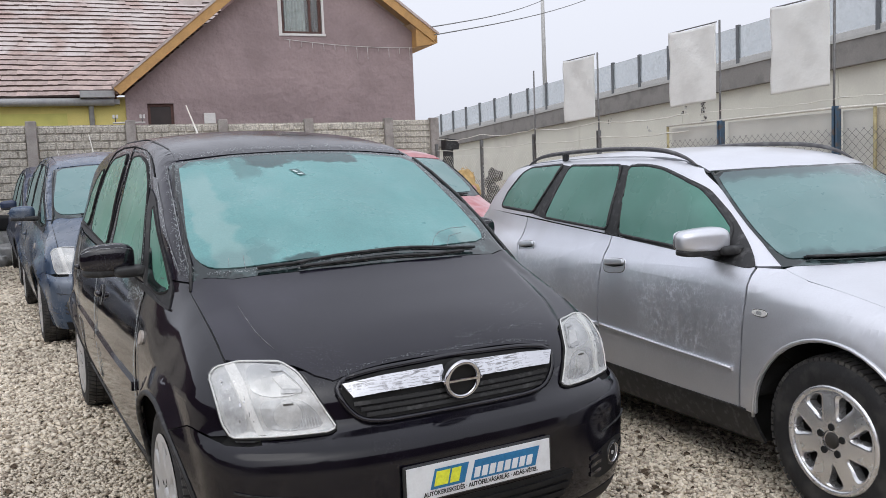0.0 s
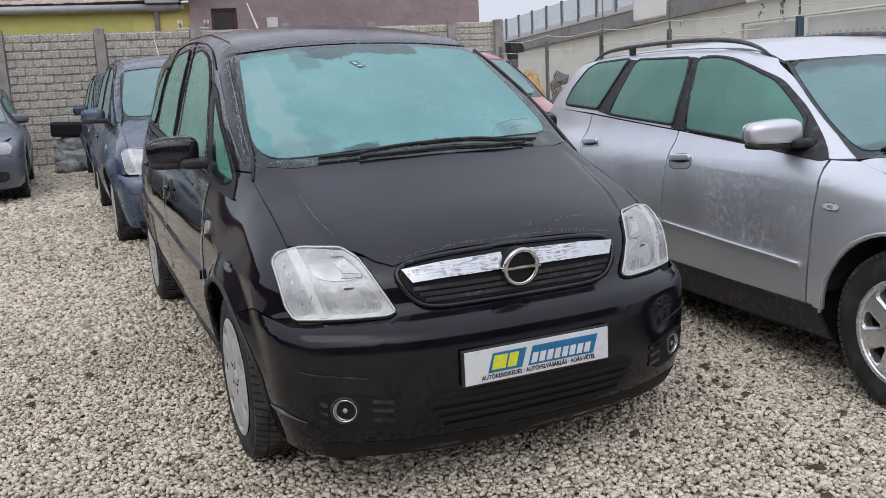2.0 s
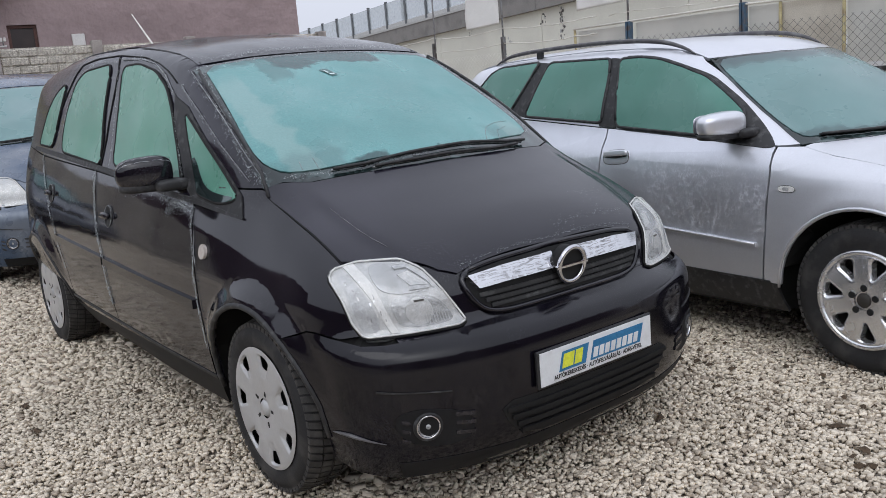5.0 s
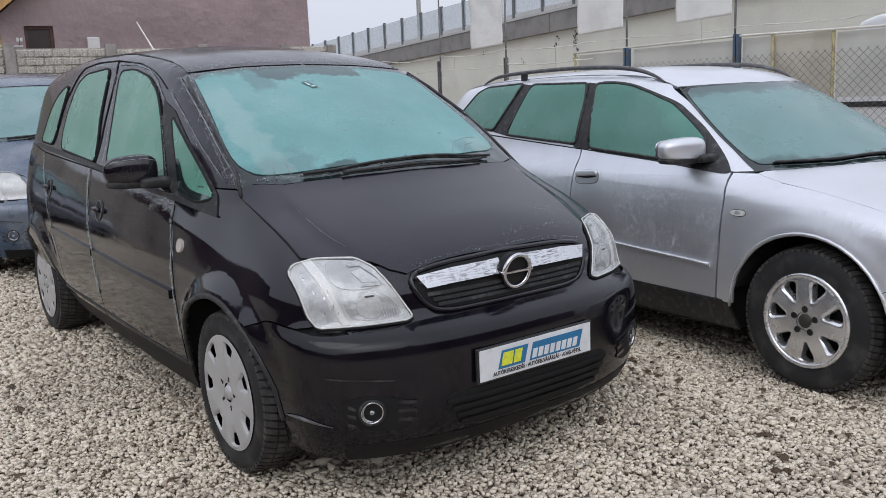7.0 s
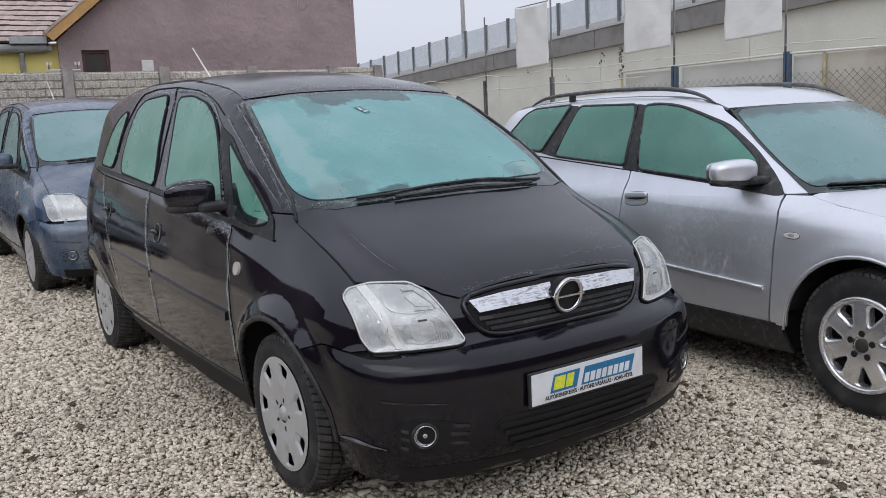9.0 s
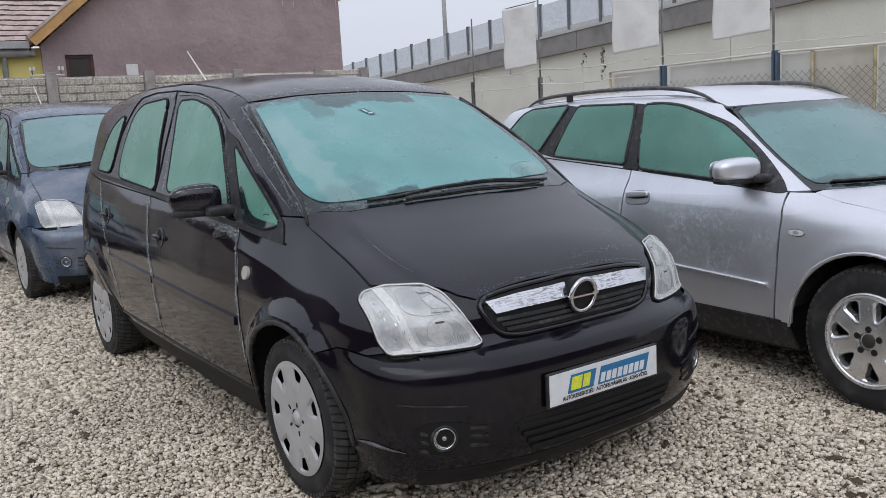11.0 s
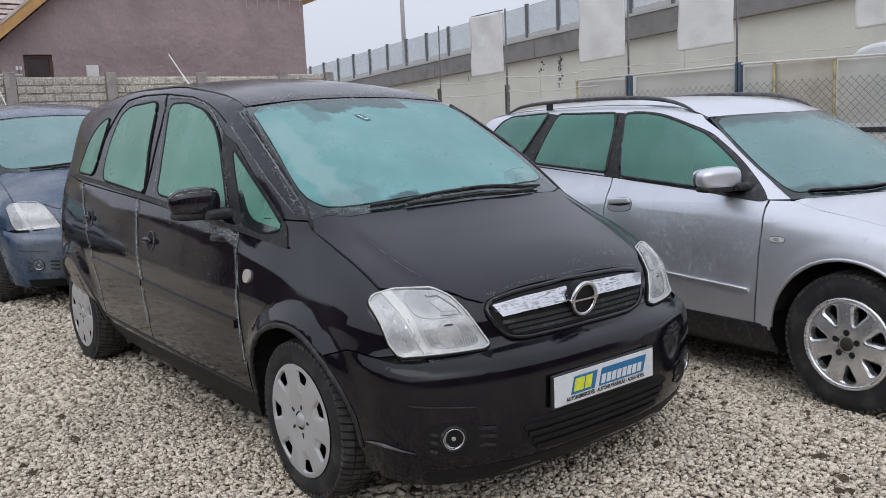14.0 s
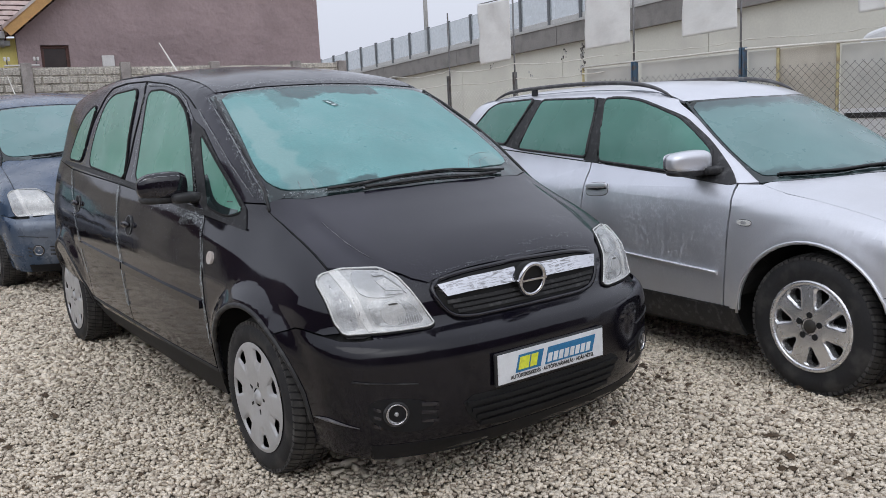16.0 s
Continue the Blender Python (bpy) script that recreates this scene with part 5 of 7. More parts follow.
def estate_car(name, m, paint, label, rails=True, grp=""):
    """A long low estate car with alloy wheels."""
    S = ESTATE
    door_paint = "silver_frosted" if paint == "silver_paint" else paint
    car = group(name, m, label, "car", grp)
    inner_shell(S, car, 2.65, -0.80, 3.50, 0.375)
    R, zc, B = 0.372, 0.312, 2.65
    top = edge(S, 0.522, [1.06, 1.2, 1.5, 1.9, 2.3, 2.7, 3.0])
    front_wing = [(-0.80, 0.62), (-0.72, 0.70)] + edge(S, 0.738, list(np.linspace(-0.343, 0.2, 14))) + edge(S, 0.703, [0.36]) + [(0.452, 0.922), (0.434, 0.814), (0.446, 0.575), (0.466, 0.325), (0.42, 0.325)] + arc(0, zc, R, 2, 151.6, 16) + [(-0.45, 0.55), (-0.66, 0.56)]
    bumper_side = [(-0.78, 0.60), (-0.66, 0.556), (-0.45, 0.547)] + arc(0, zc, R, 152, 192, 5) + [(-0.55, 0.20), (-0.78, 0.20)]
    front_door = [(0.462, 0.922), (0.443, 0.814), (0.455, 0.575), (0.474, 0.325), (1.50, 0.335), (1.50, 0.86), (1.522, 0.998)]
    rear_door = [(1.532, 0.998), (1.51, 0.86), (1.51, 0.335), (2.20, 0.345), (2.22, 0.50), (2.34, 0.72), (2.50, 0.90), (2.50, 1.062)]
    quarter = [(2.51, 1.062), (2.51, 0.90), (2.35, 0.72), (2.23, 0.50), (2.215, 0.345), (2.26, 0.345)] + arc(B, zc, R, 175, 5, 14) + [(3.25, 0.25), (3.48, 0.40), (3.48, 0.75), (3.40, 0.95), (3.20, 1.10)]
    cabin = [(0.385, 0.93), (0.54, 1.023), (0.643, 1.087), (0.758, 1.159), (0.888, 1.238), (1.02, 1.317)] + top + [(3.12, 1.30), (3.22, 1.10), (2.50, 1.07), (1.527, 1.004), (0.455, 0.928)]
    glasses = dict(
        door_glass=[(1.466, 1.008), (1.555, 1.362), (1.40, 1.362), (1.25, 1.342), (1.093, 1.298), (0.960, 1.246), (0.830, 1.169), (0.722, 1.101), (0.672, 1.066), (0.640, 0.953), (0.95, 0.972)],
        rear_door_glass=[(2.275, 1.068), (2.22, 1.24), (2.16, 1.376), (1.63, 1.368), (1.602, 1.266), (1.585, 1.028)],
        quarter_glass=[(2.44, 1.095), (2.29, 1.33), (2.27, 1.385), (2.68, 1.372), (2.77, 1.34), (2.92, 1.21), (2.95, 1.12)])
    for left in (False, True):
        k = dict(mirror=left)
        s = 1 if left else -1
        panel("front_wing", S, "side", front_wing, paint, car, lift=-0.001, cell=0.03, **k)
        panel("bumper_corner", S, "side", bumper_side, paint, car, lift=-0.002, cell=0.05, **k)
        fd = panel("front_door", S, "side", front_door, door_paint, car, **k)
        rd = panel("rear_door", S, "side", rear_door, door_paint, car, **k)
        panel("rear_quarter", S, "side", quarter, paint, car, **k)
        panel("cabin_side", S, "side", cabin, paint, car, lift=-0.002, cell=0.025, **k)
        panel("sill", S, "side", [(0.40, 0.322), (0.36, 0.19), (2.25, 0.19), (2.24, 0.342)], "trim", car, lift=-0.004, label="dark plastic sill", **k)
        panel("sill_line", S, "side", [(0.43, 0.322), (0.43, 0.332), (2.24, 0.35), (2.24, 0.34)], "trim", car, lift=0.004, cell=0.2, **k)
        panel("pillar_trim", S, "side", [(1.468, 1.0), (1.553, 1.364), (1.632, 1.372), (1.60, 1.01)], "trim", car, lift=0.003, depth=0.005, cell=0.06, **k)
        panel("pillar_trim", S, "side", [(2.27, 1.06), (2.145, 1.372), (2.275, 1.384), (2.45, 1.085)], "trim", car, lift=0.003, depth=0.005, cell=0.06, **k)
        panel("window_surround", S, "side", [(1.45, 0.992), (1.562, 1.376), (1.40, 1.372), (1.25, 1.352), (1.085, 1.306), (0.952, 1.256), (0.822, 1.180), (0.707, 1.111), (0.586, 1.026), (0.506, 0.962), (0.450, 0.912), (0.95, 0.958)], "trim", car, lift=0.003, depth=0.004, cell=0.022, rounds=2, cut=0.04, **k)
        for gname, g in glasses.items():
            gl = panel(gname, S, "side", g, "frost_dark", car, lift=0.007, depth=0.006, rounds=3, cut=0.018, cell=0.025, label="side window covered with dull green frost", **k)
            part("window_seal", outline(S, "side", g, 0.0105, 0.002, 3, left, 0.018), "trim", gl)
        for d, y, z in ((fd, 1.385, 0.862), (rd, 2.36, 0.895)):
            q = S.cast("side", np.array([y]), np.array([z]))[0]
            h = new("door_handle")
            h.parent = d
            h.matrix_local = pose(s * abs(q[0]), y, z, -4, -s * 11, 0)
            bm = ellipsoid_box((0.010, 0.190, 0.078), 0.45)
            bmesh.ops.translate(bm, verts=bm.verts, vec=(0, 0, -0.006))
            hb = part("handle_bowl", bm, paint, h)
            # a dark ring stands in for the shade at the recess's rim
            ring_ = [(s * 0.0035, 0.092 * math.copysign(abs(math.cos(a)) ** 0.6, math.cos(a)), -0.006 + 0.038 * math.copysign(abs(math.sin(a)) ** 0.6, math.sin(a))) for a in np.linspace(0, 2 * math.pi, 33)]
            part("bowl_edge", tube(ring_, 0.0022, 5), "rail", hb)
            part("handle_gap", tube([(s * 0.006, -0.078, -0.004), (s * 0.008, 0, -0.008), (s * 0.006, 0.078, -0.004)], 0.005, 6, [0.002, 0.006, 0.002]), "trim", h)
            bm = ellipsoid_box((0.03, 0.17, 0.032), 0.45)
            bmesh.ops.translate(bm, verts=bm.verts, vec=(s * 0.010, 0, 0.014))
            part("handle_grip", bm, paint, h)
        for d, y0, y1 in ((fd, 0.497, 1.49), (rd, 1.515, 2.20)):
            z = lambda y: 0.492 + (y - 0.497) * 0.045
            panel("rub_strip", S, "side", [(y0, z(y0) - 0.010), (y1, z(y1) - 0.010), (y1, z(y1) + 0.007), (y0, z(y0) + 0.007)], paint, d, lift=0.010, depth=0.012, cell=0.3, **k)
            yy = np.linspace(y0 + 0.004, y1 - 0.004, 12)
            q = S.cast("side", yy, z(yy) + 0.003)
            q = q + S.normal(q) * 0.010
            q[:, 0] *= -1 if left else 1
            part("strip_edge", tube(q, 0.0055, 8), "silver_paint", d)
        si = panel("side_indicator", S, "side", [(0.31, 0.738), (0.388, 0.738), (0.388, 0.764), (0.31, 0.764)], "lamp_white", car, lift=0.006, depth=0.008, rounds=2, cell=0.03, label="clear side indicator", **k)
        part("indicator_edge", outline(S, "side", [(0.308, 0.736), (0.390, 0.736), (0.390, 0.766), (0.308, 0.766)], 0.0012, 0.002, 2, left), "trim", si)
        panel("indicator_bulb", S, "side", [(0.335, 0.744), (0.365, 0.744), (0.365, 0.758), (0.335, 0.758)], "dark_lamp", si, lift=0.0075, depth=0.002, rounds=1, cell=0.03, **k)
        mirror(car, (0.80, 0.72, 0.99) if left else (0.862, 0.68, 1.028), left, paint, (0.250, 0.135, 0.128), (0.12, -0.2, -0.045), 0.62)
        for c in (0.0, B):
            a = arc(c, zc, R + 0.010, 0, 180, 22)
            q = S.cast("side", np.array([p[0] for p in a]), np.array([p[1] for p in a]))
            q = q + S.normal(q) * 0.002
            q[:, 0] *= -1 if left else 1
            part("arch_lip", tube(q, 0.007, 6), paint, car)
        if rails:
            lift_ = curve((1.10, 0.0), (1.18, 0.018), (1.32, 0.034), (1.55, 0.044), (2.0, 0.046), (2.4, 0.045), (2.62, 0.038), (2.74, 0.018), (2.80, 0.0))
            thick = curve((1.10, 0.004), (1.2, 0.010), (1.4, 0.0125), (2.5, 0.0125), (2.72, 0.009), (2.80, 0.004))
            ys = np.linspace(1.10, 2.80, 40)
            q = S.cast("top", np.full(40, 0.53), ys)
            q[:, 2] += lift_(ys)
            q[:, 0] *= s
            rr = part("roof_rail", tube(q, 0.0115, 8, list(thick(ys))), "rail", car, "dark grey roof rail")
            part("rail_foot", box(s * 0.53 - 0.010, s * 0.53 + 0.010, 2.31, 2.36, q[29][2] - 0.05, q[29][2] - 0.006, 0.003), "trim", rr)
        for y in (0.0, B):
            wheel("wheel", "alloy", car, (s * 0.735, y, 0.312), left, 0.316, 0.205, turn=8)
    panel("bonnet", S, "top", [(-0.70, 0.36), (-0.665, 0.347), (-0.565, 0.270), (-0.455, 0.206), (-0.32, 0.153), (-0.136, 0.103), (0, 0.09), (0.136, 0.103), (0.32, 0.153), (0.455, 0.206), (0.565, 0.270), (0.665, 0.347), (0.70, 0.36), (0.734, 0.2), (0.739, 0.0), (0.739, -0.343), (0.60, -0.66), (0.3, -0.76), (-0.3, -0.76), (-0.60, -0.66), (-0.739, -0.343), (-0.739, 0.0), (-0.734, 0.2)], paint, car, lift=0.000, depth=0.004, cell=0.04)
    panel("front_panel", S, "front", [(-0.70, 0.55), (0.70, 0.55), (0.66, 0.74), (0.3, 0.77), (-0.3, 0.77), (-0.66, 0.74)], paint, car, lift=-0.003, cell=0.06)
    panel("bumper", S, "front", [(-0.72, 0.55), (0.72, 0.55), (0.70, 0.22), (0.3, 0.20), (-0.3, 0.20), (-0.70, 0.22)], paint, car, cell=0.05)
    panel("grille", S, "front", [(-0.42, 0.72), (0.42, 0.72), (0.36, 0.60), (-0.36, 0.60)], "trim", car, lift=0.004, cell=0.06)
    for s in (-1, 1):
        hl = panel("headlight", S, "front", [(s * 0.47, 0.725), (s * 0.46, 0.60), (s * 0.70, 0.60), (s * 0.73, 0.68), (s * 0.68, 0.735)], "reflector", car, lift=0.004, cell=0.03)
        panel("lens", S, "front", [(s * 0.47, 0.725), (s * 0.46, 0.60), (s * 0.70, 0.60), (s * 0.73, 0.68), (s * 0.68, 0.735)], "lens", hl, lift=0.02, depth=0.016, cell=0.03)
        panel("lower_intake", S, "front", [(s * 0.42, 0.42), (s * 0.40, 0.28), (s * 0.66, 0.28), (s * 0.68, 0.40)], "trim", car, lift=0.004, cell=0.06, rounds=1)
    panel("windscreen_surround", S, "top", [(-0.699, 0.375), (-0.67, 0.357), (-0.573, 0.279), (-0.459, 0.213), (-0.323, 0.160), (-0.136, 0.110), (0, 0.098), (0.136, 0.110), (0.323, 0.160), (0.459, 0.213), (0.573, 0.279), (0.67, 0.357), (0.699, 0.375), (0.658, 0.532), (0.638, 0.635), (0.607, 0.751), (0.566, 0.88), (0.518, 1.017), (0.387, 0.946), (0.245, 0.879), (0.071, 0.836), (-0.071, 0.836), (-0.245, 0.879), (-0.387, 0.946), (-0.518, 1.017), (-0.566, 0.88), (-0.607, 0.751), (-0.638, 0.635), (-0.658, 0.532)], "clear_glass", car, lift=0.0, depth=0.01, cell=0.05, label="dark glass edge of the windscreen")
    panel("windscreen", S, "top", [(-0.656, 0.418), (-0.626, 0.372), (-0.515, 0.316), (-0.393, 0.260), (-0.272, 0.205), (-0.10, 0.180), (0.10, 0.180), (0.272, 0.205), (0.393, 0.260), (0.515, 0.316), (0.626, 0.372), (0.656, 0.418), (0.638, 0.57), (0.604, 0.70), (0.556, 0.86), (0.508, 0.988), (0.387, 0.928), (0.245, 0.861), (0.071, 0.818), (-0.071, 0.818), (-0.245, 0.861), (-0.387, 0.928), (-0.508, 0.988), (-0.556, 0.86), (-0.606, 0.70), (-0.638, 0.57)], "frost_screen", car, lift=0.004, depth=0.004, rounds=1, cell=0.05, label="windscreen covered with pale green frost")
    for pts in ([(-0.60, 0.345), (-0.45, 0.252), (-0.3, 0.192), (0.05, 0.15)], [(-0.05, 0.155), (0.3, 0.19), (0.45, 0.25), (0.58, 0.33)]):
        cc = curve(*pts)
        xs = np.linspace(pts[0][0], pts[-1][0], 14)
        q = S.cast("top", xs, cc(xs)) + np.array([0, 0, 0.016])
        wp = part("wiper", tube(q, 0.007, 6), "trim", car)
        part("wiper_blade", tube(q + np.array([0, 0.014, -0.004]), 0.005, 5), "rubber", wp)
    panel("roof", S, "top", [(-0.519, 1.026), (-0.387, 0.955), (-0.245, 0.888), (-0.071, 0.845), (0.071, 0.845), (0.245, 0.888), (0.387, 0.955), (0.519, 1.026), (0.52, 1.5), (0.52, 2.5), (0.50, 3.0), (0, 3.12), (-0.50, 3.0), (-0.52, 2.5), (-0.52, 1.5)], paint, car, lift=0.001, cell=0.06)
    panel("tailgate", S, "back", [(-0.62, 0.50), (0.62, 0.50), (0.62, 0.95), (0.48, 1.33), (-0.48, 1.33), (-0.62, 0.95)], paint, car, cell=0.08)
    panel("rear_bumper", S, "back", [(-0.70, 0.22), (0.70, 0.22), (0.72, 0.49), (-0.72, 0.49)], paint, car, lift=0.002, cell=0.08)
    return car


black_car = compact_car("compact_car", pose(0, 0, 0), "black_paint", "black five-door compact car with frosted windows on gravel", "parked cars")
compact_car("compact_car", pose(-0.095, 4.72, 0.075), "blue_paint", "blue five-door compact car with frosted windows behind the black car", "parked cars", detail=False, stickers=False, screen="frost_grey", side="frost_grey")
compact_car("compact_car", pose(-0.06, 9.45, 0.07), "navy_paint", "dark blue tall car parked by the concrete fence", "parked cars", detail=False, stickers=False, screen="frost_grey", side="frost_grey")
compact_car("compact_car", pose(2.95, 5.1, 0.05), "red_paint", "faded red car with frosted windscreen behind the silver estate", "parked cars", detail=False, stickers=False, screen="frost_grey", side="frost_grey")
estate_car("estate_car", pose(2.295, -0.937, -0.045, 0, 0, -5.3), "silver_paint", "silver estate car with roof rails, alloy wheels and frosted windows", grp="parked cars")
estate_car("estate_car", pose(-2.49, 9.1, 0.075), "grey_paint", "grey car facing the yard near the concrete fence", False, "parked cars")


# ---- ground ----
def ground_height(x, y):
    """The yard dips a little under the silver car."""
    t = np.clip((x - 0.9) / 0.7, 0, 1) * np.clip((9.0 - y) / 3.0, 0, 1)
    roll = 0.008 * np.sin(x * 1.7 + 0.6 * y) * np.cos(y * 1.3 - 0.4 * x)
    u = np.clip((y - 2.8) / 1.9, 0, 1)
    return -0.045 * t * t * (3 - 2 * t) * (1 - u) + 0.075 * u * u * (3 - 2 * u) + roll * 0.6


xs = np.concatenate([[-900, -200, -60, -25, -14], np.linspace(-9, 9, 91), [14, 25, 60, 200, 900]])
ys = np.concatenate([[-900, -200, -60, -25, -12], np.linspace(-7, 16, 116), [25, 60, 200, 900]])
gx, gy = np.meshgrid(xs, ys, indexing="ij")
near = (np.abs(gx) < 10) & (gy > -8) & (gy < 17)
gz = np.where(near, ground_height(gx, gy), np.where(gy > 2, 0.05, -0.02))
ny_ = len(ys)
ground = raw("ground", np.stack([gx.ravel(), gy.ravel(), gz.ravel() - 0.012], 1),
             [[i * ny_ + j, (i + 1) * ny_ + j, (i + 1) * ny_ + j + 1, i * ny_ + j + 1] for i in range(len(xs) - 1) for j in range(ny_ - 1)], "soil", smooth=True)
outer = material("gravel_far", (0.46, 0.405, 0.325), 0.95, vary=0.2, size=1.2, grain=0.5, grain_size=60, bump=0.02, bump_size=45)
M["gravel_far"] = outer
pebble_ground(outer)
outer.node_tree.nodes["Color Ramp"].color_ramp.elements[1].color = (0.46, 0.405, 0.335, 1)
ground.data.materials.append(outer)
for p in ground.data.polygons:
    x_, y_, _ = p.center
    p.material_index = 0 if -3.6 < x_ < 6.5 and -5.2 < y_ < 13.4 else 1
tagged(ground, "earth under crushed limestone gravel, darkened for the shade between the stones", "ground", kind="structure")

rng = np.random.default_rng(4)


def gravel(name, region, pitch, size, label, keep=None):
    """Loose crushed stones strewn over the yard."""
    x0, x1, y0, y1 = region
    nx, ny = int((x1 - x0) / pitch), int((y1 - y0) / pitch)
    px, py = np.meshgrid(np.arange(nx), np.arange(ny), indexing="ij")
    px = x0 + (px.ravel() + rng.uniform(-0.2, 1.2, nx * ny)) * pitch
    py = y0 + (py.ravel() + rng.uniform(-0.2, 1.2, nx * ny)) * pitch
    if keep:
        ok = keep(px, py)
        px, py = px[ok], py[ok]
    n = len(px)
    block = np.array([(-1, -1, -1), (1, -1, -1), (1, 1, -1), (-1, 1, -1), (-1, -1, 1), (1, -1, 1), (1, 1, 1), (-1, 1, 1)], float)
    quad = np.array([(0, 3, 2, 1), (4, 5, 6, 7), (0, 1, 5, 4), (1, 2, 6, 5), (2, 3, 7, 6), (3, 0, 4, 7)])
    s = size * rng.uniform(0.60, 1.15, n) * np.where(rng.random(n) < 0.05, 1.35, 1.0)
    v = block[None] * rng.uniform(0.45, 1.0, (n, 8, 3))
    v = v * (s[:, None] * rng.uniform(0.75, 1.2, (n, 3)) * np.array([1.0, 0.72, 0.56]))[:, None]
    a, b = rng.uniform(0, 2 * math.pi, n), rng.normal(0, 0.24, n)
    ca, sa, cb, sb = np.cos(a), np.sin(a), np.cos(b), np.sin(b)
    y2, z2 = v[:, :, 1] * cb[:, None] - v[:, :, 2] * sb[:, None], v[:, :, 1] * sb[:, None] + v[:, :, 2] * cb[:, None]
    c = rng.normal(0, 0.20, n)
    x2, z2 = v[:, :, 0] * np.cos(c)[:, None] - z2 * np.sin(c)[:, None], v[:, :, 0] * np.sin(c)[:, None] + z2 * np.cos(c)[:, None]
    vx, vy = x2 * ca[:, None] - y2 * sa[:, None], x2 * sa[:, None] + y2 * ca[:, None]
    base = ground_height(px, py) + rng.uniform(-0.010, 0.006, n)
    out_v = np.stack([vx + px[:, None], vy + py[:, None], z2 + base[:, None]], 2).reshape(-1, 3)
    out_f = (quad[None] + (np.arange(n) * 8)[:, None, None]).reshape(-1, 4)
    me = bpy.data.meshes.new(name)
    me.vertices.add(len(out_v))
    me.vertices.foreach_set("co", out_v.ravel())
    me.loops.add(out_f.size)
    me.loops.foreach_set("vertex_index", out_f.ravel())
    me.polygons.add(len(out_f))
    me.polygons.foreach_set("loop_start", np.arange(0, out_f.size, 4))
    me.update(calc_edges=True)
    me.materials.append(stone)
    return tagged(new(name, me), label, "gravel", kind="stuff")


stone = bpy.data.materials.new("stone")
stone.use_nodes = True
sn, sl = stone.node_tree.nodes, stone.node_tree.links
geo, ramp_, noi, tcs, mixs = sn.new("ShaderNodeNewGeometry"), sn.new("ShaderNodeValToRGB"), sn.new("ShaderNodeTexNoise"), sn.new("ShaderNodeTexCoord"), sn.new("ShaderNodeMixRGB")
els = ramp_.color_ramp.elements
els[0].color, els[1].color = (0.50, 0.425, 0.335, 1), (0.87, 0.775, 0.635, 1)
for p_, c_ in ((0.07, (0.36, 0.297, 0.23, 1)), (0.30, (0.65, 0.57, 0.455, 1)), (0.7, (0.79, 0.70, 0.57, 1))):
    els.new(p_).color = c_
noi.inputs["Scale"].default_value, noi.inputs["Detail"].default_value = 1.1, 5.0
mixs.blend_type = "MULTIPLY"
mixs.inputs[0].default_value = 0.7
tone = sn.new("ShaderNodeMapRange")
tone.inputs["From Min"].default_value, tone.inputs["From Max"].default_value = 0.35, 0.65
tone.inputs["To Min"].default_value, tone.inputs["To Max"].default_value = 0.80, 1.08
sl.new(geo.outputs["Random Per Island"], ramp_.inputs["Fac"])
sl.new(tcs.outputs["Object"], noi.inputs["Vector"])
sl.new(noi.outputs["Fac"], tone.inputs["Value"])
sl.new(ramp_.outputs[0], mixs.inputs[1])
sl.new(tone.outputs[0], mixs.inputs[2])
sl.new(mixs.outputs[0], sn["Principled BSDF"].inputs["Base Color"])
sn["Principled BSDF"].inputs["Roughness"].default_value = 0.9
LABEL = "crushed pale limestone gravel covering the yard"
front_edge = lambda x, y: (y > -0.55 - 1.0 * (x + 0.5) - 0.60) & (x < 1.75)
beside = lambda x, y: ~((np.abs(x) < 0.55) & (y > -0.25))
gravel("gravel", (-2.7, 1.8, -2.2, 1.7), 0.0146, 0.0126, LABEL, lambda x, y: front_edge(x, y) & beside(x, y))
gravel("gravel", (-3.0, 1.8, 1.7, 4.2), 0.020, 0.0175, LABEL, beside)
gravel("gravel", (-3.6, 1.8, 4.2, 7.4), 0.030, 0.024, LABEL, lambda x, y: (x < -0.4) | (x > 0.6))
gravel("gravel", (-4.5, 1.6, 7.4, 13.4), 0.048, 0.036, LABEL)
gravel("gravel", (1.6, 6.5, 7.4, 13.4), 0.070, 0.05, LABEL)
gravel("gravel", (1.75, 2.9, -2.2, 1.0), 0.0170, 0.0155, LABEL)
gravel("gravel", (1.75, 6.5, -2.2, 7.4), 0.060, 0.048, LABEL, lambda x, y: (x > 2.9) | (y > 1.0))
gravel("gravel", (-0.6, 0.6, -0.3, 3.3), 0.035, 0.03, LABEL)
gravel("gravel", (-3.6, 3.8, -5.2, 1.5), 0.034, 0.028, LABEL, lambda x, y: (x < -2.7) | (y < -2.2) | ((x < 1.75) & ~front_edge(x, y)))
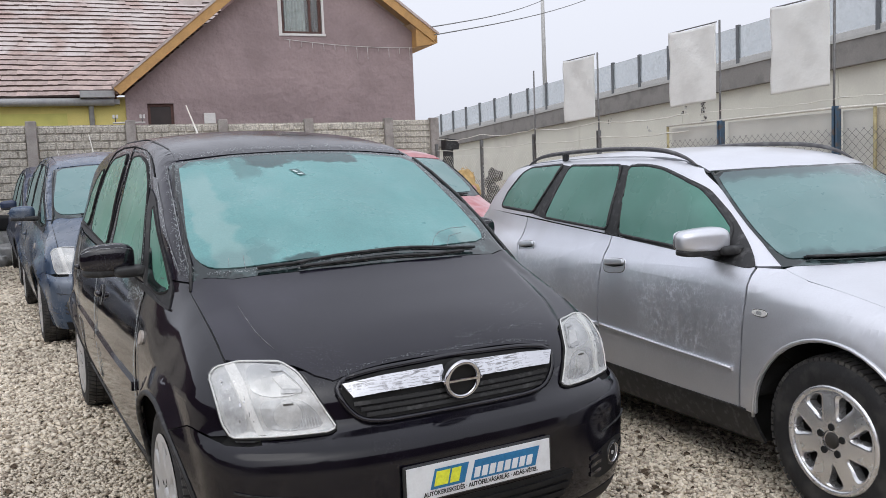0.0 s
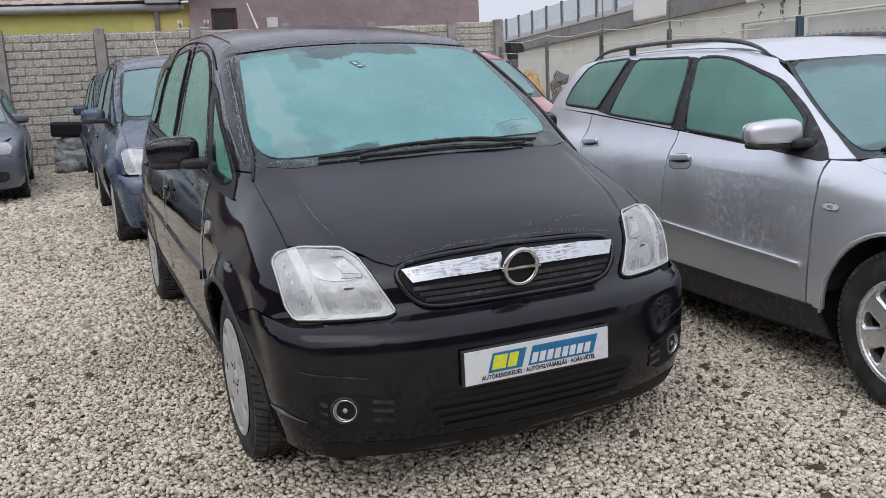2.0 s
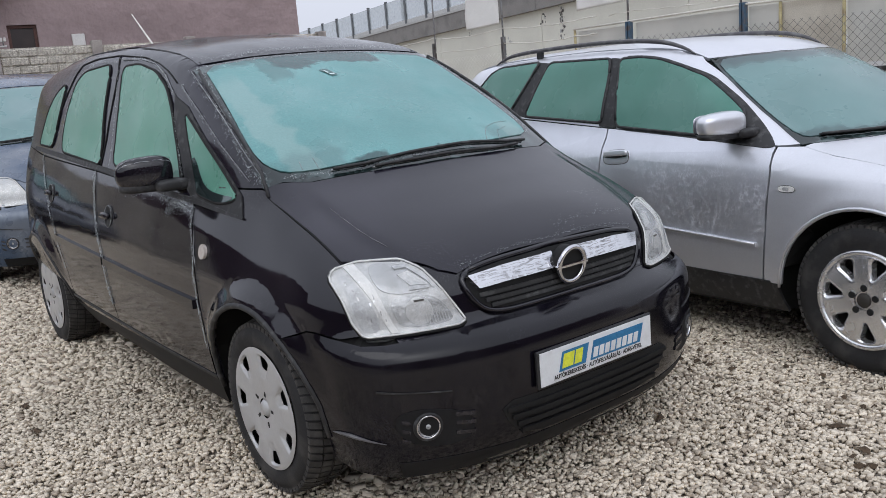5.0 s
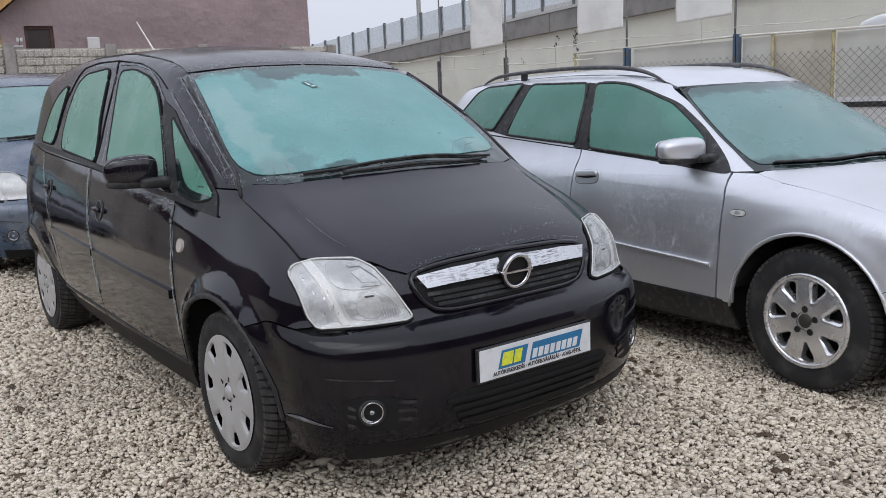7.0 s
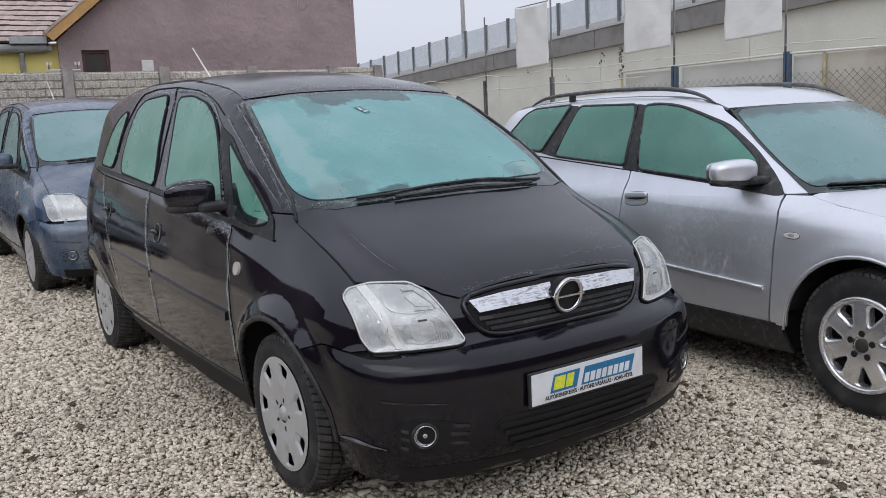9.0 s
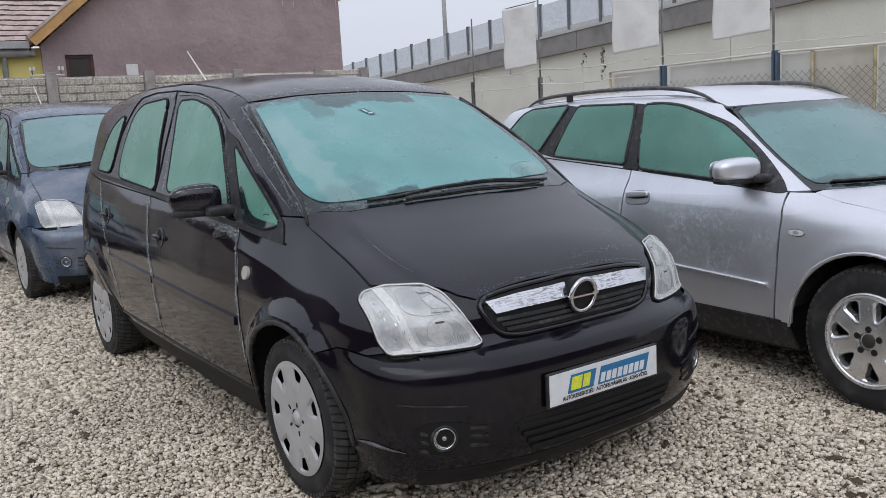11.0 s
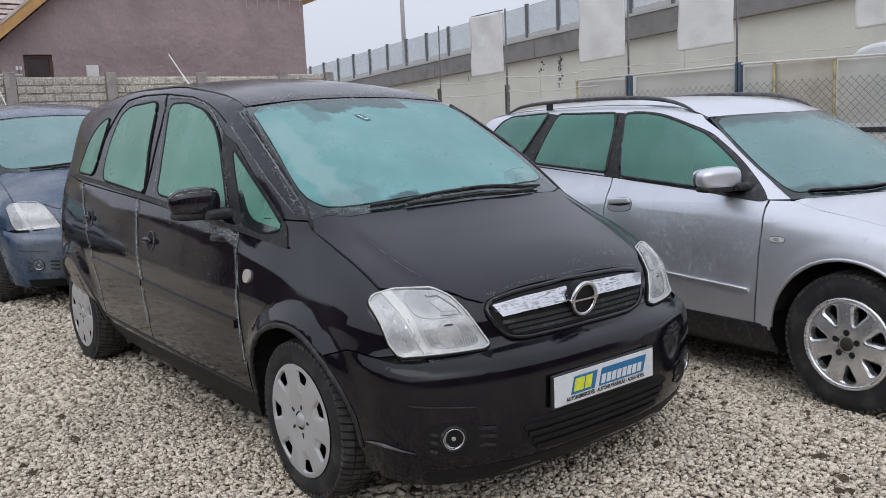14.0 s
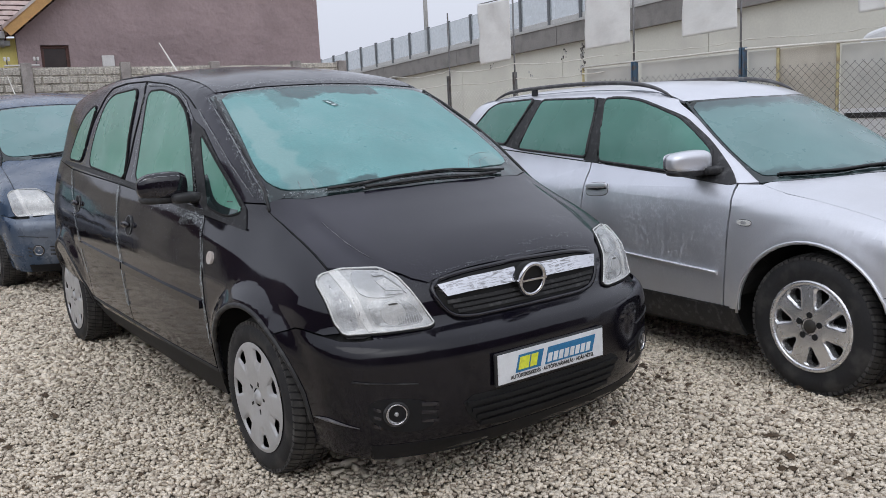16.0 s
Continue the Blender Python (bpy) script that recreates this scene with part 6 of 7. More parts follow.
for i in range(150):
    x, y = rng.uniform(-1.8, 1.6), rng.uniform(-1.4, 1.6)
    if i >= 64:
        x, y = rng.uniform(0.45, 1.75), rng.uniform(-1.6, 0.5)
    if -0.75 < x < 0.75 and y > -0.5:
        x = x - 1.1 if x < 0 else x + 0.5
    bm = bmesh.new()
    n, r = 9, rng.uniform(0.012, 0.030) if i < 64 else rng.uniform(0.008, 0.022)
    c = bm.verts.new((0, 0, 0.012))
    ring = [bm.verts.new((r * rng.uniform(0.5, 1.3) * math.cos(6.283 * k / n), 0.6 * r * rng.uniform(0.5, 1.3) * math.sin(6.283 * k / n), rng.uniform(-0.004, 0.008))) for k in range(n)]
    for k in range(n):
        bm.faces.new((c, ring[k], ring[(k + 1) % n]))
    lf = part("dead_leaf", bm, "leaf")
    lf.matrix_world = pose(x, y, float(ground_height(np.array(x), np.array(y))) + 0.012, 0, 0, rng.uniform(0, 360))
    tagged(lf, "dark withered leaf lying on the gravel", "leaf", "fallen leaves")

for i in range(46):
    x, y = (rng.uniform(0.5, 1.8), rng.uniform(-1.6, 0.3)) if i % 2 else (rng.uniform(-1.9, -0.95), rng.uniform(-1.2, 2.0))
    long_, bend_ = rng.uniform(0.02, 0.055), rng.uniform(-0.012, 0.012)
    tw = part("twig", tube([(-long_ / 2, 0, 0.006), (0, bend_, 0.010), (long_ / 2, 0, 0.004)], 0.002, 5, [0.0012, 0.0022, 0.0010]), "leaf")
    tw.matrix_world = pose(x, y, float(ground_height(np.array(x), np.array(y))) + 0.010, 0, 0, rng.uniform(0, 360))
    tagged(tw, "thin dark twig lying on the gravel", "twig", "fallen twigs")

# ---- concrete fence behind the cars ----
FENCE = pose(-0.36, 13.54, 0, 0, 0, -7)
BAY = 1.618
fence = group("wall_back", FENCE, "grey precast concrete fence with brick-patterned panels and posts", "fence", kind="structure")
for k in range(-5, 6):
    s = k * BAY if k < 5 else 7.45
    part("post", box(s - 0.085, s + 0.085, -0.09, 0.09, -0.1, 2.47 - 0.012 * k, 0.012), "concrete_post", fence)
    if k == 5:
        break
    s1 = (k + 1) * BAY if k < 4 else 7.45
    part("panel", box(s + 0.085, s1 - 0.085, 0.0, 0.045, -0.1, 2.39 - 0.012 * k), "concrete", fence)

# ---- house behind the fence ----
HOUSE = FENCE @ pose(0, 1.2, 0)
house = group("house", HOUSE, "house with mauve plastered gable, timber verges and tiled side roof", "house")
gable = [(1.6, -0.1), (7.5, -0.1), (7.5, 4.3), (5.18, 6.05), (1.6, 3.05)]


def prism(poly, y0, y1):
    bm = bmesh.new()
    a = [bm.verts.new((x, y0, z)) for x, z in poly]
    b = [bm.verts.new((x, y1, z)) for x, z in poly]
    bm.faces.new(a)
    bm.faces.new(b[::-1])
    for i in range(len(poly)):
        j = (i + 1) % len(poly)
        bm.faces.new((a[j], a[i], b[i], b[j]))
    bmesh.ops.recalc_face_normals(bm, faces=bm.faces)
    return bm


# gable wall in pieces round the openings
WIN = (4.70, 5.53, 4.25, 5.35)
LOW = (1.99, 2.48, 2.30, 2.86)
part("gable_wall", prism([(1.6, -0.1), (7.5, -0.1), (7.5, 2.30), (1.6, 2.30)], 0, 0.3), "plaster", house)
for poly in ([(1.6, 2.30), (LOW[0], 2.30), (LOW[0], 2.86), (1.6, 2.86)], [(LOW[1], 2.30), (7.5, 2.30), (7.5, 2.86), (LOW[1], 2.86)],
             [(1.6, 2.86), (7.5, 2.86), (7.5, 4.25), (3.03, 4.25), (1.6, 3.05)], [(3.03, 4.25), (WIN[0], 4.25), (WIN[0], 5.35), (4.34, 5.35)],
             [(WIN[1], 4.25), (7.5, 4.25), (7.5, 4.33), (6.11, 5.35), (WIN[1], 5.35)], [(4.34, 5.35), (6.11, 5.35), (5.18, 6.05)]):
    part("gable_wall", prism(poly, 0, 0.3), "plaster", house)


def house_window(x0, x1, z0, z1, bars, surround, glass="lens"):
    w = new("window")
    w.parent = house
    if surround:
        for a in ((x0 - 0.07, x1 + 0.07, z0 - 0.05, z0), (x0 - 0.07, x0, z0, z1), (x1, x1 + 0.05, z0, z1)):
            part("surround", box(a[0], a[1], -0.02, 0.06, a[2], a[3], 0.004), "white_paint", w)
    t = 0.055
    for a in ((x0, x1, z0, z0 + t), (x0, x1, z1 - t, z1), (x0, x0 + t, z0 + t, z1 - t), (x1 - t, x1, z0 + t, z1 - t)):
        part("window_frame", box(a[0], a[1], 0.06, 0.12, a[2], a[3], 0.004), "frame_brown", w)
    for b in bars:
        part("window_frame", box(b - 0.025, b + 0.025, 0.065, 0.115, z0 + t, z1 - t, 0.004), "frame_brown", w)
    part("pane", box(x0 + t, x1 - t, 0.09, 0.096, z0 + t, z1 - t), glass, w)
    part("room", box(x0, x1, 0.30, 0.32, z0, z1), "dark_room", w)
    return w


up = house_window(*WIN, (5.30,), True)
bm = bmesh.new()
cols = [[bm.verts.new((4.80 + 0.42 * i / 24 + (0.05 if z > 4.9 else 0) * math.sin(i), 0.16 + 0.02 * math.sin(i * 1.7), z)) for z in (4.30, 4.6, 4.9, 5.3)] for i in range(25)]
for a, b in zip(cols, cols[1:]):
    for i in range(3):
        bm.faces.new((a[i], b[i], b[i + 1], a[i + 1])).smooth = True
part("curtain", bm, "curtain", up, "pale grey-green curtain")
house_window(*LOW, (), False, "pane")
for (xa, za), (xb, zb) in (((1.40, 3.13), (5.18, 6.31)), ((5.18, 6.31), (7.98, 4.23))):
    d = Vector((xb - xa, 0, zb - za)).normalized()
    nrm = Vector((-d.z, 0, d.x))
    for off0, off1, y0, y1, mt in ((-0.17, 0.0, -0.32, -0.27, "timber"), (-0.06, 0.0, -0.27, 0.3, "timber"), (0.0, 0.05, -0.34, 2.0, "roof_tile")):
        bm = bmesh.new()
        q = [(xa + nrm.x * off0, za + nrm.z * off0), (xb + nrm.x * off0, zb + nrm.z * off0), (xb + nrm.x * off1, zb + nrm.z * off1), (xa + nrm.x * off1, za + nrm.z * off1)]
        part("verge_board" if mt == "timber" else "roof_edge", prism(q, y0, y1), mt, house)
part("eave_box", prism([(7.5, 3.98), (7.98, 4.06), (7.98, 4.23), (7.5, 4.56)], -0.28, 2.0), "timber", house, "varnished timber eave")
part("meter_box", box(3.04, 3.26, -0.06, 0.0, 2.45, 2.66, 0.01), "white_paint", house, "small white meter box")
bm = bmesh.new()
cable = [(4.72 + 2.83 * i / 24, -0.02, 4.13 - 0.14 * i / 24 - 0.05 * math.sin(math.pi * i / 24)) for i in range(25)]
add_tube(bm, cable, 0.006, 4)
for i in range(1, 24, 2):
    add_tube(bm, [cable[i], (cable[i][0], -0.02, cable[i][2] - rng.uniform(0.08, 0.28))], 0.005, 4)
lights = part("string_lights", bm, "white_paint")
lights.matrix_world = HOUSE
tagged(lights, "white icicle string lights, unlit, along the gable", "string lights")
# side wing with yellow wall, gutter and tiled roof
part("wing_wall", box(-3.4, 1.6, 0.14, 0.5, -0.1, 3.0), "yellow_plaster", house, "yellow plastered wall")
part("lintel_band", box(-3.4, 0.55, 0.125, 0.14, 2.40, 2.70), "green_plaster", house)
part("wing_eave", box(-3.4, 1.5, 0.02, 0.16, 2.86, 2.95), "zinc", house)
gut = part("gutter", tube([(-3.4, -0.02, 2.90), (1.40, -0.02, 2.90)], 0.075, 12), "zinc", house, "grey zinc gutter")
part("downpipe", tube([(0.98, 0.02, 2.88), (0.98, 0.05, 2.78), (0.98, 0.09, 2.70), (0.98, 0.09, 0.0)], 0.05, 10), "zinc", gut)
part("flashing", box(0.80, 1.42, -0.14, 0.25, 2.97, 3.10, 0.01), "zinc", house)
deck = part("wing_roof_deck", prism([(-3.4, 0), (1.45, 0), (1.45, 0.04), (-3.4, 0.04)], 0, 5.2), "frame_brown", house)
part("roof_boards", prism([(1.45, 0), (4.5, 0), (4.5, 0.04), (1.45, 0.04)], 0.16, 5.2), "frame_brown", deck)
deck.matrix_local = pose(0, 0.03, 2.97, 41, 0, 0) @ pose(0, 0, -0.05)
part("chimney", box(2.95, 3.45, 2.6, 3.1, 3.5, 6.4, 0.01), "roof_tile", house, "brick chimney")
lamp_th = group("antenna_fitting", HOUSE @ pose(1.62, -0.3, 2.46), "small wall bracket with white fittings above the fence", "bracket")
part("bracket_bar", tube([(-0.28, 0, 0.02), (0.30, 0, 0.02)], 0.018, 6), "white_paint", lamp_th)
for x in (-0.26, -0.2, 0.22, 0.28):
    part("fitting", box(x - 0.02, x + 0.02, -0.03, 0.03, 0.10, 0.17, 0.008), "white_paint", lamp_th)
part("bracket_arm", tube([(-0.23, 0, 0.02), (-0.23, 0, 0.12)], 0.012, 6), "steel", lamp_th)
part("bracket_arm", tube([(0.25, 0, 0.02), (0.25, 0, 0.12)], 0.012, 6), "steel", lamp_th)

# ---- raised road with noise barrier, far right ----
A_, U_ = Vector((47.9, 84.0, 0)), Vector((-0.0954, -0.9954, 0))
VIA = Matrix(((U_.x, -U_.y, 0, A_.x), (U_.y, U_.x, 0, A_.y), (0, 0, 1, 0), (0, 0, 0, 1)))
road = group("backdrop_viaduct", VIA, "raised road wall of pale concrete with a dark beam and glass noise barrier", "viaduct", kind="structure")


def slab(s0, s1, low, high, y0, y1, mat, name):
    z = lambda l, s: l[0] + l[1] * s
    bm = bmesh.new()
    v = [bm.verts.new((s, y, z(l, s))) for s in (s0, s1) for y in (y0, y1) for l in (low, high)]
    for f in ((0, 1, 3, 2), (4, 6, 7, 5), (0, 4, 5, 1), (2, 3, 7, 6), (1, 5, 7, 3), (0, 2, 6, 4)):
        bm.faces.new([v[i] for i in f])
    bmesh.ops.recalc_face_normals(bm, faces=bm.faces)
    return part(name, bm, mat, road)


for i in range(9):
    slab(-30 + 14 * i, -30 + 14 * (i + 1) - 0.04, (-1, 0), (4.22, 0.037), 0.5, 1.3, "wall_concrete", "wall_section")
    slab(-30 + 14 * i, -30 + 14 * (i + 1) - 0.05, (4.22, 0.037), (5.50, 0.0395), 0.0, 1.5, "beam_concrete", "beam")
    slab(-30 + 14 * i, -30 + 14 * (i + 1) - 0.02, (5.50, 0.0395), (5.68, 0.0395), -0.08, 1.5, "ledge_concrete", "ledge")
for i in range(-9, 27):
    s = 3.2 + 3.59 * i
    slab(s - 0.13, s + 0.13, (5.60, 0.0395), (8.15, 0.0405), 0.0, 0.22, "barrier_post", "barrier_post")
    slab(s + 0.13, s + 3.46, (6.05, 0.0395), (8.02, 0.0405), 0.08, 0.12, "noise_pane", "barrier_pane")
    slab(s + 0.13, s + 3.46, (5.68, 0.0395), (6.03, 0.0395), 0.06, 0.14, "pale_steel", "barrier_rail")
lamp_post = group("street_lamp", VIA @ pose(15.9, 3.0, 0), "tall grey lamp post standing on the raised road", "lamp post")
part("pole", tube([(0, 0, 5), (0, 0, 14), (0, 0, 24)], 0.2, 10, [0.24, 0.20, 0.14]), "pale_steel", lamp_post)
part("lamp_head", box(-0.2, 1.6, -0.15, 0.15, 23.9, 24.1, 0.04), "pale_steel", lamp_post)
for a, b in (((7.12, 12.56, 4.07), (16.31, 20.08, 6.71)), ((7.06, 12.61, 4.23), (15.17, 20.7, 6.77))):
    a, b = Vector(a), Vector(b)
    b = a + (b - a) * 1.6
    pts = [a.lerp(b, i / 20) - Vector((0, 0, 0.18 * math.sin(math.pi * i / 20))) for i in range(21)]
    wire_ob = part("overhead_wire", tube(pts, 0.012, 5), "steel")
    tagged(wire_ob, "dark overhead wire running from the house eave", "wire", "overhead wires")

# ---- chain-link fence with banners on the right ----
FX = 6.75
link_fence = group("wire_fence", pose(FX, 0, 0), "chain-link fence on steel posts with a pale top rail", "fence", kind="structure")
for y, top_, w, mt in ((8.65, 1.86, 0.05, "steel"), (7.0, 1.82, 0.055, "steel"), (4.67, 1.80, 0.07, "blue_steel"), (3.07, 1.84, 0.07, "blue_steel"), (-0.2, 1.85, 0.07, "blue_steel"), (10.3, 1.85, 0.05, "steel"), (12.0, 1.85, 0.05, "steel")):
    bm = bmesh.new()
    for dx in (-0.5, 0.1):
        add_box(bm, -w * 0.5, w * 0.5, y + dx * w - 0.0, y + dx * w + 0.4 * w, -0.1, top_, 0.004)
    add_box(bm, w * 0.3, w * 0.5, y - 0.1 * w, y + 0.1 * w, -0.1, top_)
    part("post", bm, mt, link_fence)
for y in (5.6, 2.64, 1.95, 0.4):
    part("thin_post", tube([(0.02, y, -0.1), (0.02, y, 1.80)], 0.018, 8), "yellow_steel", link_fence)
part("top_rail", tube([(0.0, 5.6, 1.79), (0.0, 3.07, 1.82), (0.0, 1.0, 1.78), (0.0, -3.0, 1.76)], 0.013, 8), "frosted_wire", link_fence, "pale steel top rail")


def chain(y0, y1, z0, z1, pitch, r, mat):
    bm = bmesh.new()
    h = z1 - z0
    n = int((y1 - y0 + h) / pitch)
    for i in range(n + 1):
        for d in (1, -1):
            a, b = (y0 - h + i * pitch, y0 + i * pitch)
            t0, t1 = max(0.0, (y0 - a) / h), min(1.0, (y1 - a) / h)
            if t1 - t0 < 0.02:
                continue
            m_ = 14
            pts = []
            for k in range(m_ + 1):
                t = t0 + (t1 - t0) * k / m_
                pts.append((0.004 * d * (1 if k % 2 else -1), a + t * h, z0 + h * (t if d > 0 else 1 - t)))
            add_tube(bm, pts, r, 3)
    return bm


part("mesh", chain(-3.0, 5.6, 0.05, 1.60, 0.09, 0.0026, "steel"), "steel", link_fence, "rusty chain-link mesh")
part("mesh", chain(5.6, 12.5, 0.05, 1.60, 0.075, 0.0025, "wire"), "frosted_wire", link_fence, "chain-link mesh white with frost")
for z, sag in ((1.92, 0.05), (1.70, 0.03)):
    pts = []
    for a, b in ((12.0, 10.3), (10.3, 8.65), (8.65, 7.0), (7.0, 5.0)):
        pts += [(0, a + (b - a) * i / 10, z + 0.02 - sag * math.sin(math.pi * i / 10) + 0.01 * rng.uniform(-1, 1)) for i in range(10)]
    part("barbed_wire", tube(pts, 0.007, 5), "frosted_wire", link_fence, "frosted barbed wire")
pts = [(0, 5.0 - 8.0 * i / 60, 1.90 + 0.012 * (i % 2) + 0.015 * math.sin(i * 0.5)) for i in range(61)]
part("barbed_wire", tube(pts, 0.004, 4, [0.003 + 0.004 * (i % 3 == 0) for i in range(61)]), "frosted_wire", link_fence)
for y0, y1, z0, z1 in ((7.76, 7.02, 2.01, 2.91), (5.49, 4.70, 2.05, 2.975), (3.88, 3.12, 2.06, 3.0), (1.71, 0.95, 2.09, 3.02)):
    bn = group("banner", pose(FX - 0.02, 0, 0), "weathered blank white banner tied between fence poles", "banner", "banners")
    bm = bmesh.new()
    nu, nv = 26, 30
    ph = rng.uniform(0, 6)
    grid = [[bm.verts.new((0.008 * math.sin(3 * u / nu * 2 + 4 * v / nv + ph) * math.sin(math.pi * u / nu) + 0.003 * math.sin((u + v) * 0.35 + ph) - 0.02, y0 + (y1 - y0) * u / nu + 0.012 * math.sin(v * 0.3) * (1 - u / nu), z0 + (z1 - z0) * v / nv - 0.02 * math.sin(math.pi * u / nu) * (v / nv) - (0.03 * (1 - u / nu) if v < 3 else 0))) for v in range(nv + 1)] for u in range(nu + 1)]
    for u in range(nu):
        for v in range(nv):
            bm.faces.new((grid[u][v], grid[u + 1][v], grid[u + 1][v + 1], grid[u][v + 1])).smooth = True
    g = bmesh.ops.extrude_face_region(bm, geom=bm.faces[:])
    bmesh.ops.translate(bm, verts=[v for v in g["geom"] if isinstance(v, bmesh.types.BMVert)], vec=(0.003, 0, 0))
    part("cloth", bm, "banner", bn)
    part("pole", tube([(0.03, y1 - 0.01, 1.2), (0.03, y1 - 0.02, z1 + 0.03)], 0.013, 8), "steel", bn)
    part("top_bar", tube([(0.0, y0, z1 - 0.005), (0.0, y1, z1 + 0.01)], 0.008, 6), "steel", bn)
thin = part("thin_pole", tube([(FX, 8.62, 1.2), (FX, 8.60, 2.87)], 0.012, 8), "steel")
tagged(thin, "thin grey steel pole fixed to the wire fence", "pole")

# ---- things beyond the fence and in the corner ----
van = group("van", pose(8.6, -2.4, 0.0), "white delivery van parked beyond the wire fence", "van")
side_profile = [(5.35, 0.45), (5.38, 1.05), (5.16, 1.78), (5.02, 1.98), (4.80, 2.04), (0.9, 2.05), (0.6, 1.98), (-0.1, 1.20), (-0.75, 1.02), (-0.85, 0.45)]
bm = bmesh.new()
left_, right_ = [bm.verts.new((0.0, y, z)) for y, z in side_profile], [bm.verts.new((1.9, y, z)) for y, z in side_profile]
bm.faces.new(left_), bm.faces.new(right_[::-1])
for i in range(len(side_profile)):
    j = (i + 1) % len(side_profile)
    bm.faces.new((left_[j], left_[i], right_[i], right_[j]))
bmesh.ops.recalc_face_normals(bm, faces=bm.faces)
bmesh.ops.bevel(bm, geom=bm.edges[:], offset=0.06, segments=3, affect="EDGES", profile=0.5)
part("body", bm, "van_white", van)
for y in (0.3, 4.4):
    for x in (-0.01, 1.69):
        wv = part("wheel", lathe([(x, 0.05), (x, 0.30), (x + 0.03, 0.33), (x + 0.19, 0.33), (x + 0.22, 0.30), (x + 0.22, 0.05)], sides=32), "rubber", van)
        wv.matrix_local = pose(0, y, 0.30)
bm = bmesh.new()
ring_a, ring_b = [[bm.verts.new((x, y, z)) for y, z in ((0.9, 1.10), (5.29, 1.10), (5.13, 1.74), (5.03, 1.83), (0.9, 1.84))] for x in (-0.012, 0.02)]
bm.faces.new(ring_a), bm.faces.new(ring_b[::-1])
for i in range(5):
    bm.faces.new((ring_a[i], ring_b[i], ring_b[(i + 1) % 5], ring_a[(i + 1) % 5]))
bmesh.ops.recalc_face_normals(bm, faces=bm.faces)
part("side_window", bm, "van_glass", van, "pale grey van side window")
part("side_moulding", box(-0.015, 0.02, 0.6, 5.25, 0.95, 1.015, 0.006), "trim", van, "black side moulding")
for y0, y1, z0, z1, mat_, lab in ((1.97, 2.66, 0.05, 1.79, "brown_sheet", "pale brown sheet fixed behind the chain-link fence"), (2.68, 3.03, 1.11, 1.79, "grey_sheet", "pale grey sheet fixed behind the chain-link fence"),
                                 (3.12, 4.60, 1.11, 1.78, "grey_sheet", "pale grey sheet fixed behind the chain-link fence"), (4.74, 5.56, 1.11, 1.76, "grey_sheet", "pale grey sheet fixed behind the chain-link fence"),
                                 (0.45, 1.93, 1.11, 1.77, "grey_sheet", "pale grey sheet fixed behind the chain-link fence"), (-1.6, 0.40, 1.11, 1.75, "grey_sheet", "pale grey sheet fixed behind the chain-link fence")):
    tagged(part("sheet_board", box(6.80, 6.815, y0, y1, z0, z1, 0.003), mat_), lab, "board", "boards on the wire fence")

# unseen plain walls, added to give the car paint a dark horizon to mirror
for nm, b in (("wall_south", (-16, 16, -14.3, -14, -0.1, 4.4)), ("wall_west", (-11.3, -11, -14, 7, -0.1, 2.3)), ("wall_northwest", (-11.3, -11, 7, 34, -0.1, 4.7))):
    tagged(part(nm, box(*b), "reflected_wall"), "plain dark brown wall, unseen, added to be mirrored in the car paint", "wall", kind="structure")

# ---- dealer's plate on the black car ----
plate = part("dealer_plate", box(-0.262, 0.262, -0.748, -0.736, 0.368, 0.484, 0.004), "plate_black", black_car, "white dealer plate with a blue and yellow badge")
part("plate_face", box(-0.254, 0.254, -0.7515, -0.748, 0.374, 0.478, 0.001), "plate_white", plate)


def slant(x0, x1, z0, z1, lean, y, mat, name):
    """A leaning flat block, as tall as z0 to z1."""
    bm = bmesh.new()
    q = [(x0, z0), (x1, z0), (x1 + lean * (z1 - z0), z1), (x0 + lean * (z1 - z0), z1)]
    part(name, prism(q, y - 0.0016, y), mat, plate)


slant(-0.178, -0.062, 0.402, 0.462, 0.30, -0.7515, "plate_blue", "badge")
slant(-0.040, 0.196, 0.402, 0.462, 0.30, -0.7515, "plate_blue", "badge")
for x0, x1 in ((-0.166, -0.120), (-0.113, -0.082)):
    slant(x0, x1, 0.411, 0.454, 0.25, -0.7530, "plate_yellow", "badge_mark")
for i in range(8):
    slant(-0.030 + i * 0.0272, -0.0105 + i * 0.0272, 0.409, 0.440, 0.25, -0.7530, "plate_white", "badge_mark")
curve_ = bpy.data.curves.new("plate_text", "FONT")
curve_.body = "AUT\u00d3KERESKED\u00c9S \u00b7 AUT\u00d3FELV\u00c1S\u00c1RL\u00c1S \u00b7 AD\u00c1S-V\u00c9TEL"
curve_.size, curve_.extrude, curve_.align_x = 0.0185, 0.0005, "CENTER"
curve_.offset = 0.0004
holder = new("plate_text", curve_)
bpy.context.view_layer.update()
text_mesh = bpy.data.meshes.new_from_object(holder.evaluated_get(bpy.context.evaluated_depsgraph_get()))
bpy.data.objects.remove(holder)
width_ = max(v.co.x for v in text_mesh.vertices) - min(v.co.x for v in text_mesh.vertices)
text_mesh.materials.append(M["plate_black"])
words = new("plate_text", text_mesh)
words.parent = plate
words.matrix_local = pose(0.002, -0.7525, 0.3835, 90, 0, 0) @ Matrix.Diagonal((0.405 / width_, 1, 1, 1))

plate.location.y = 0.005

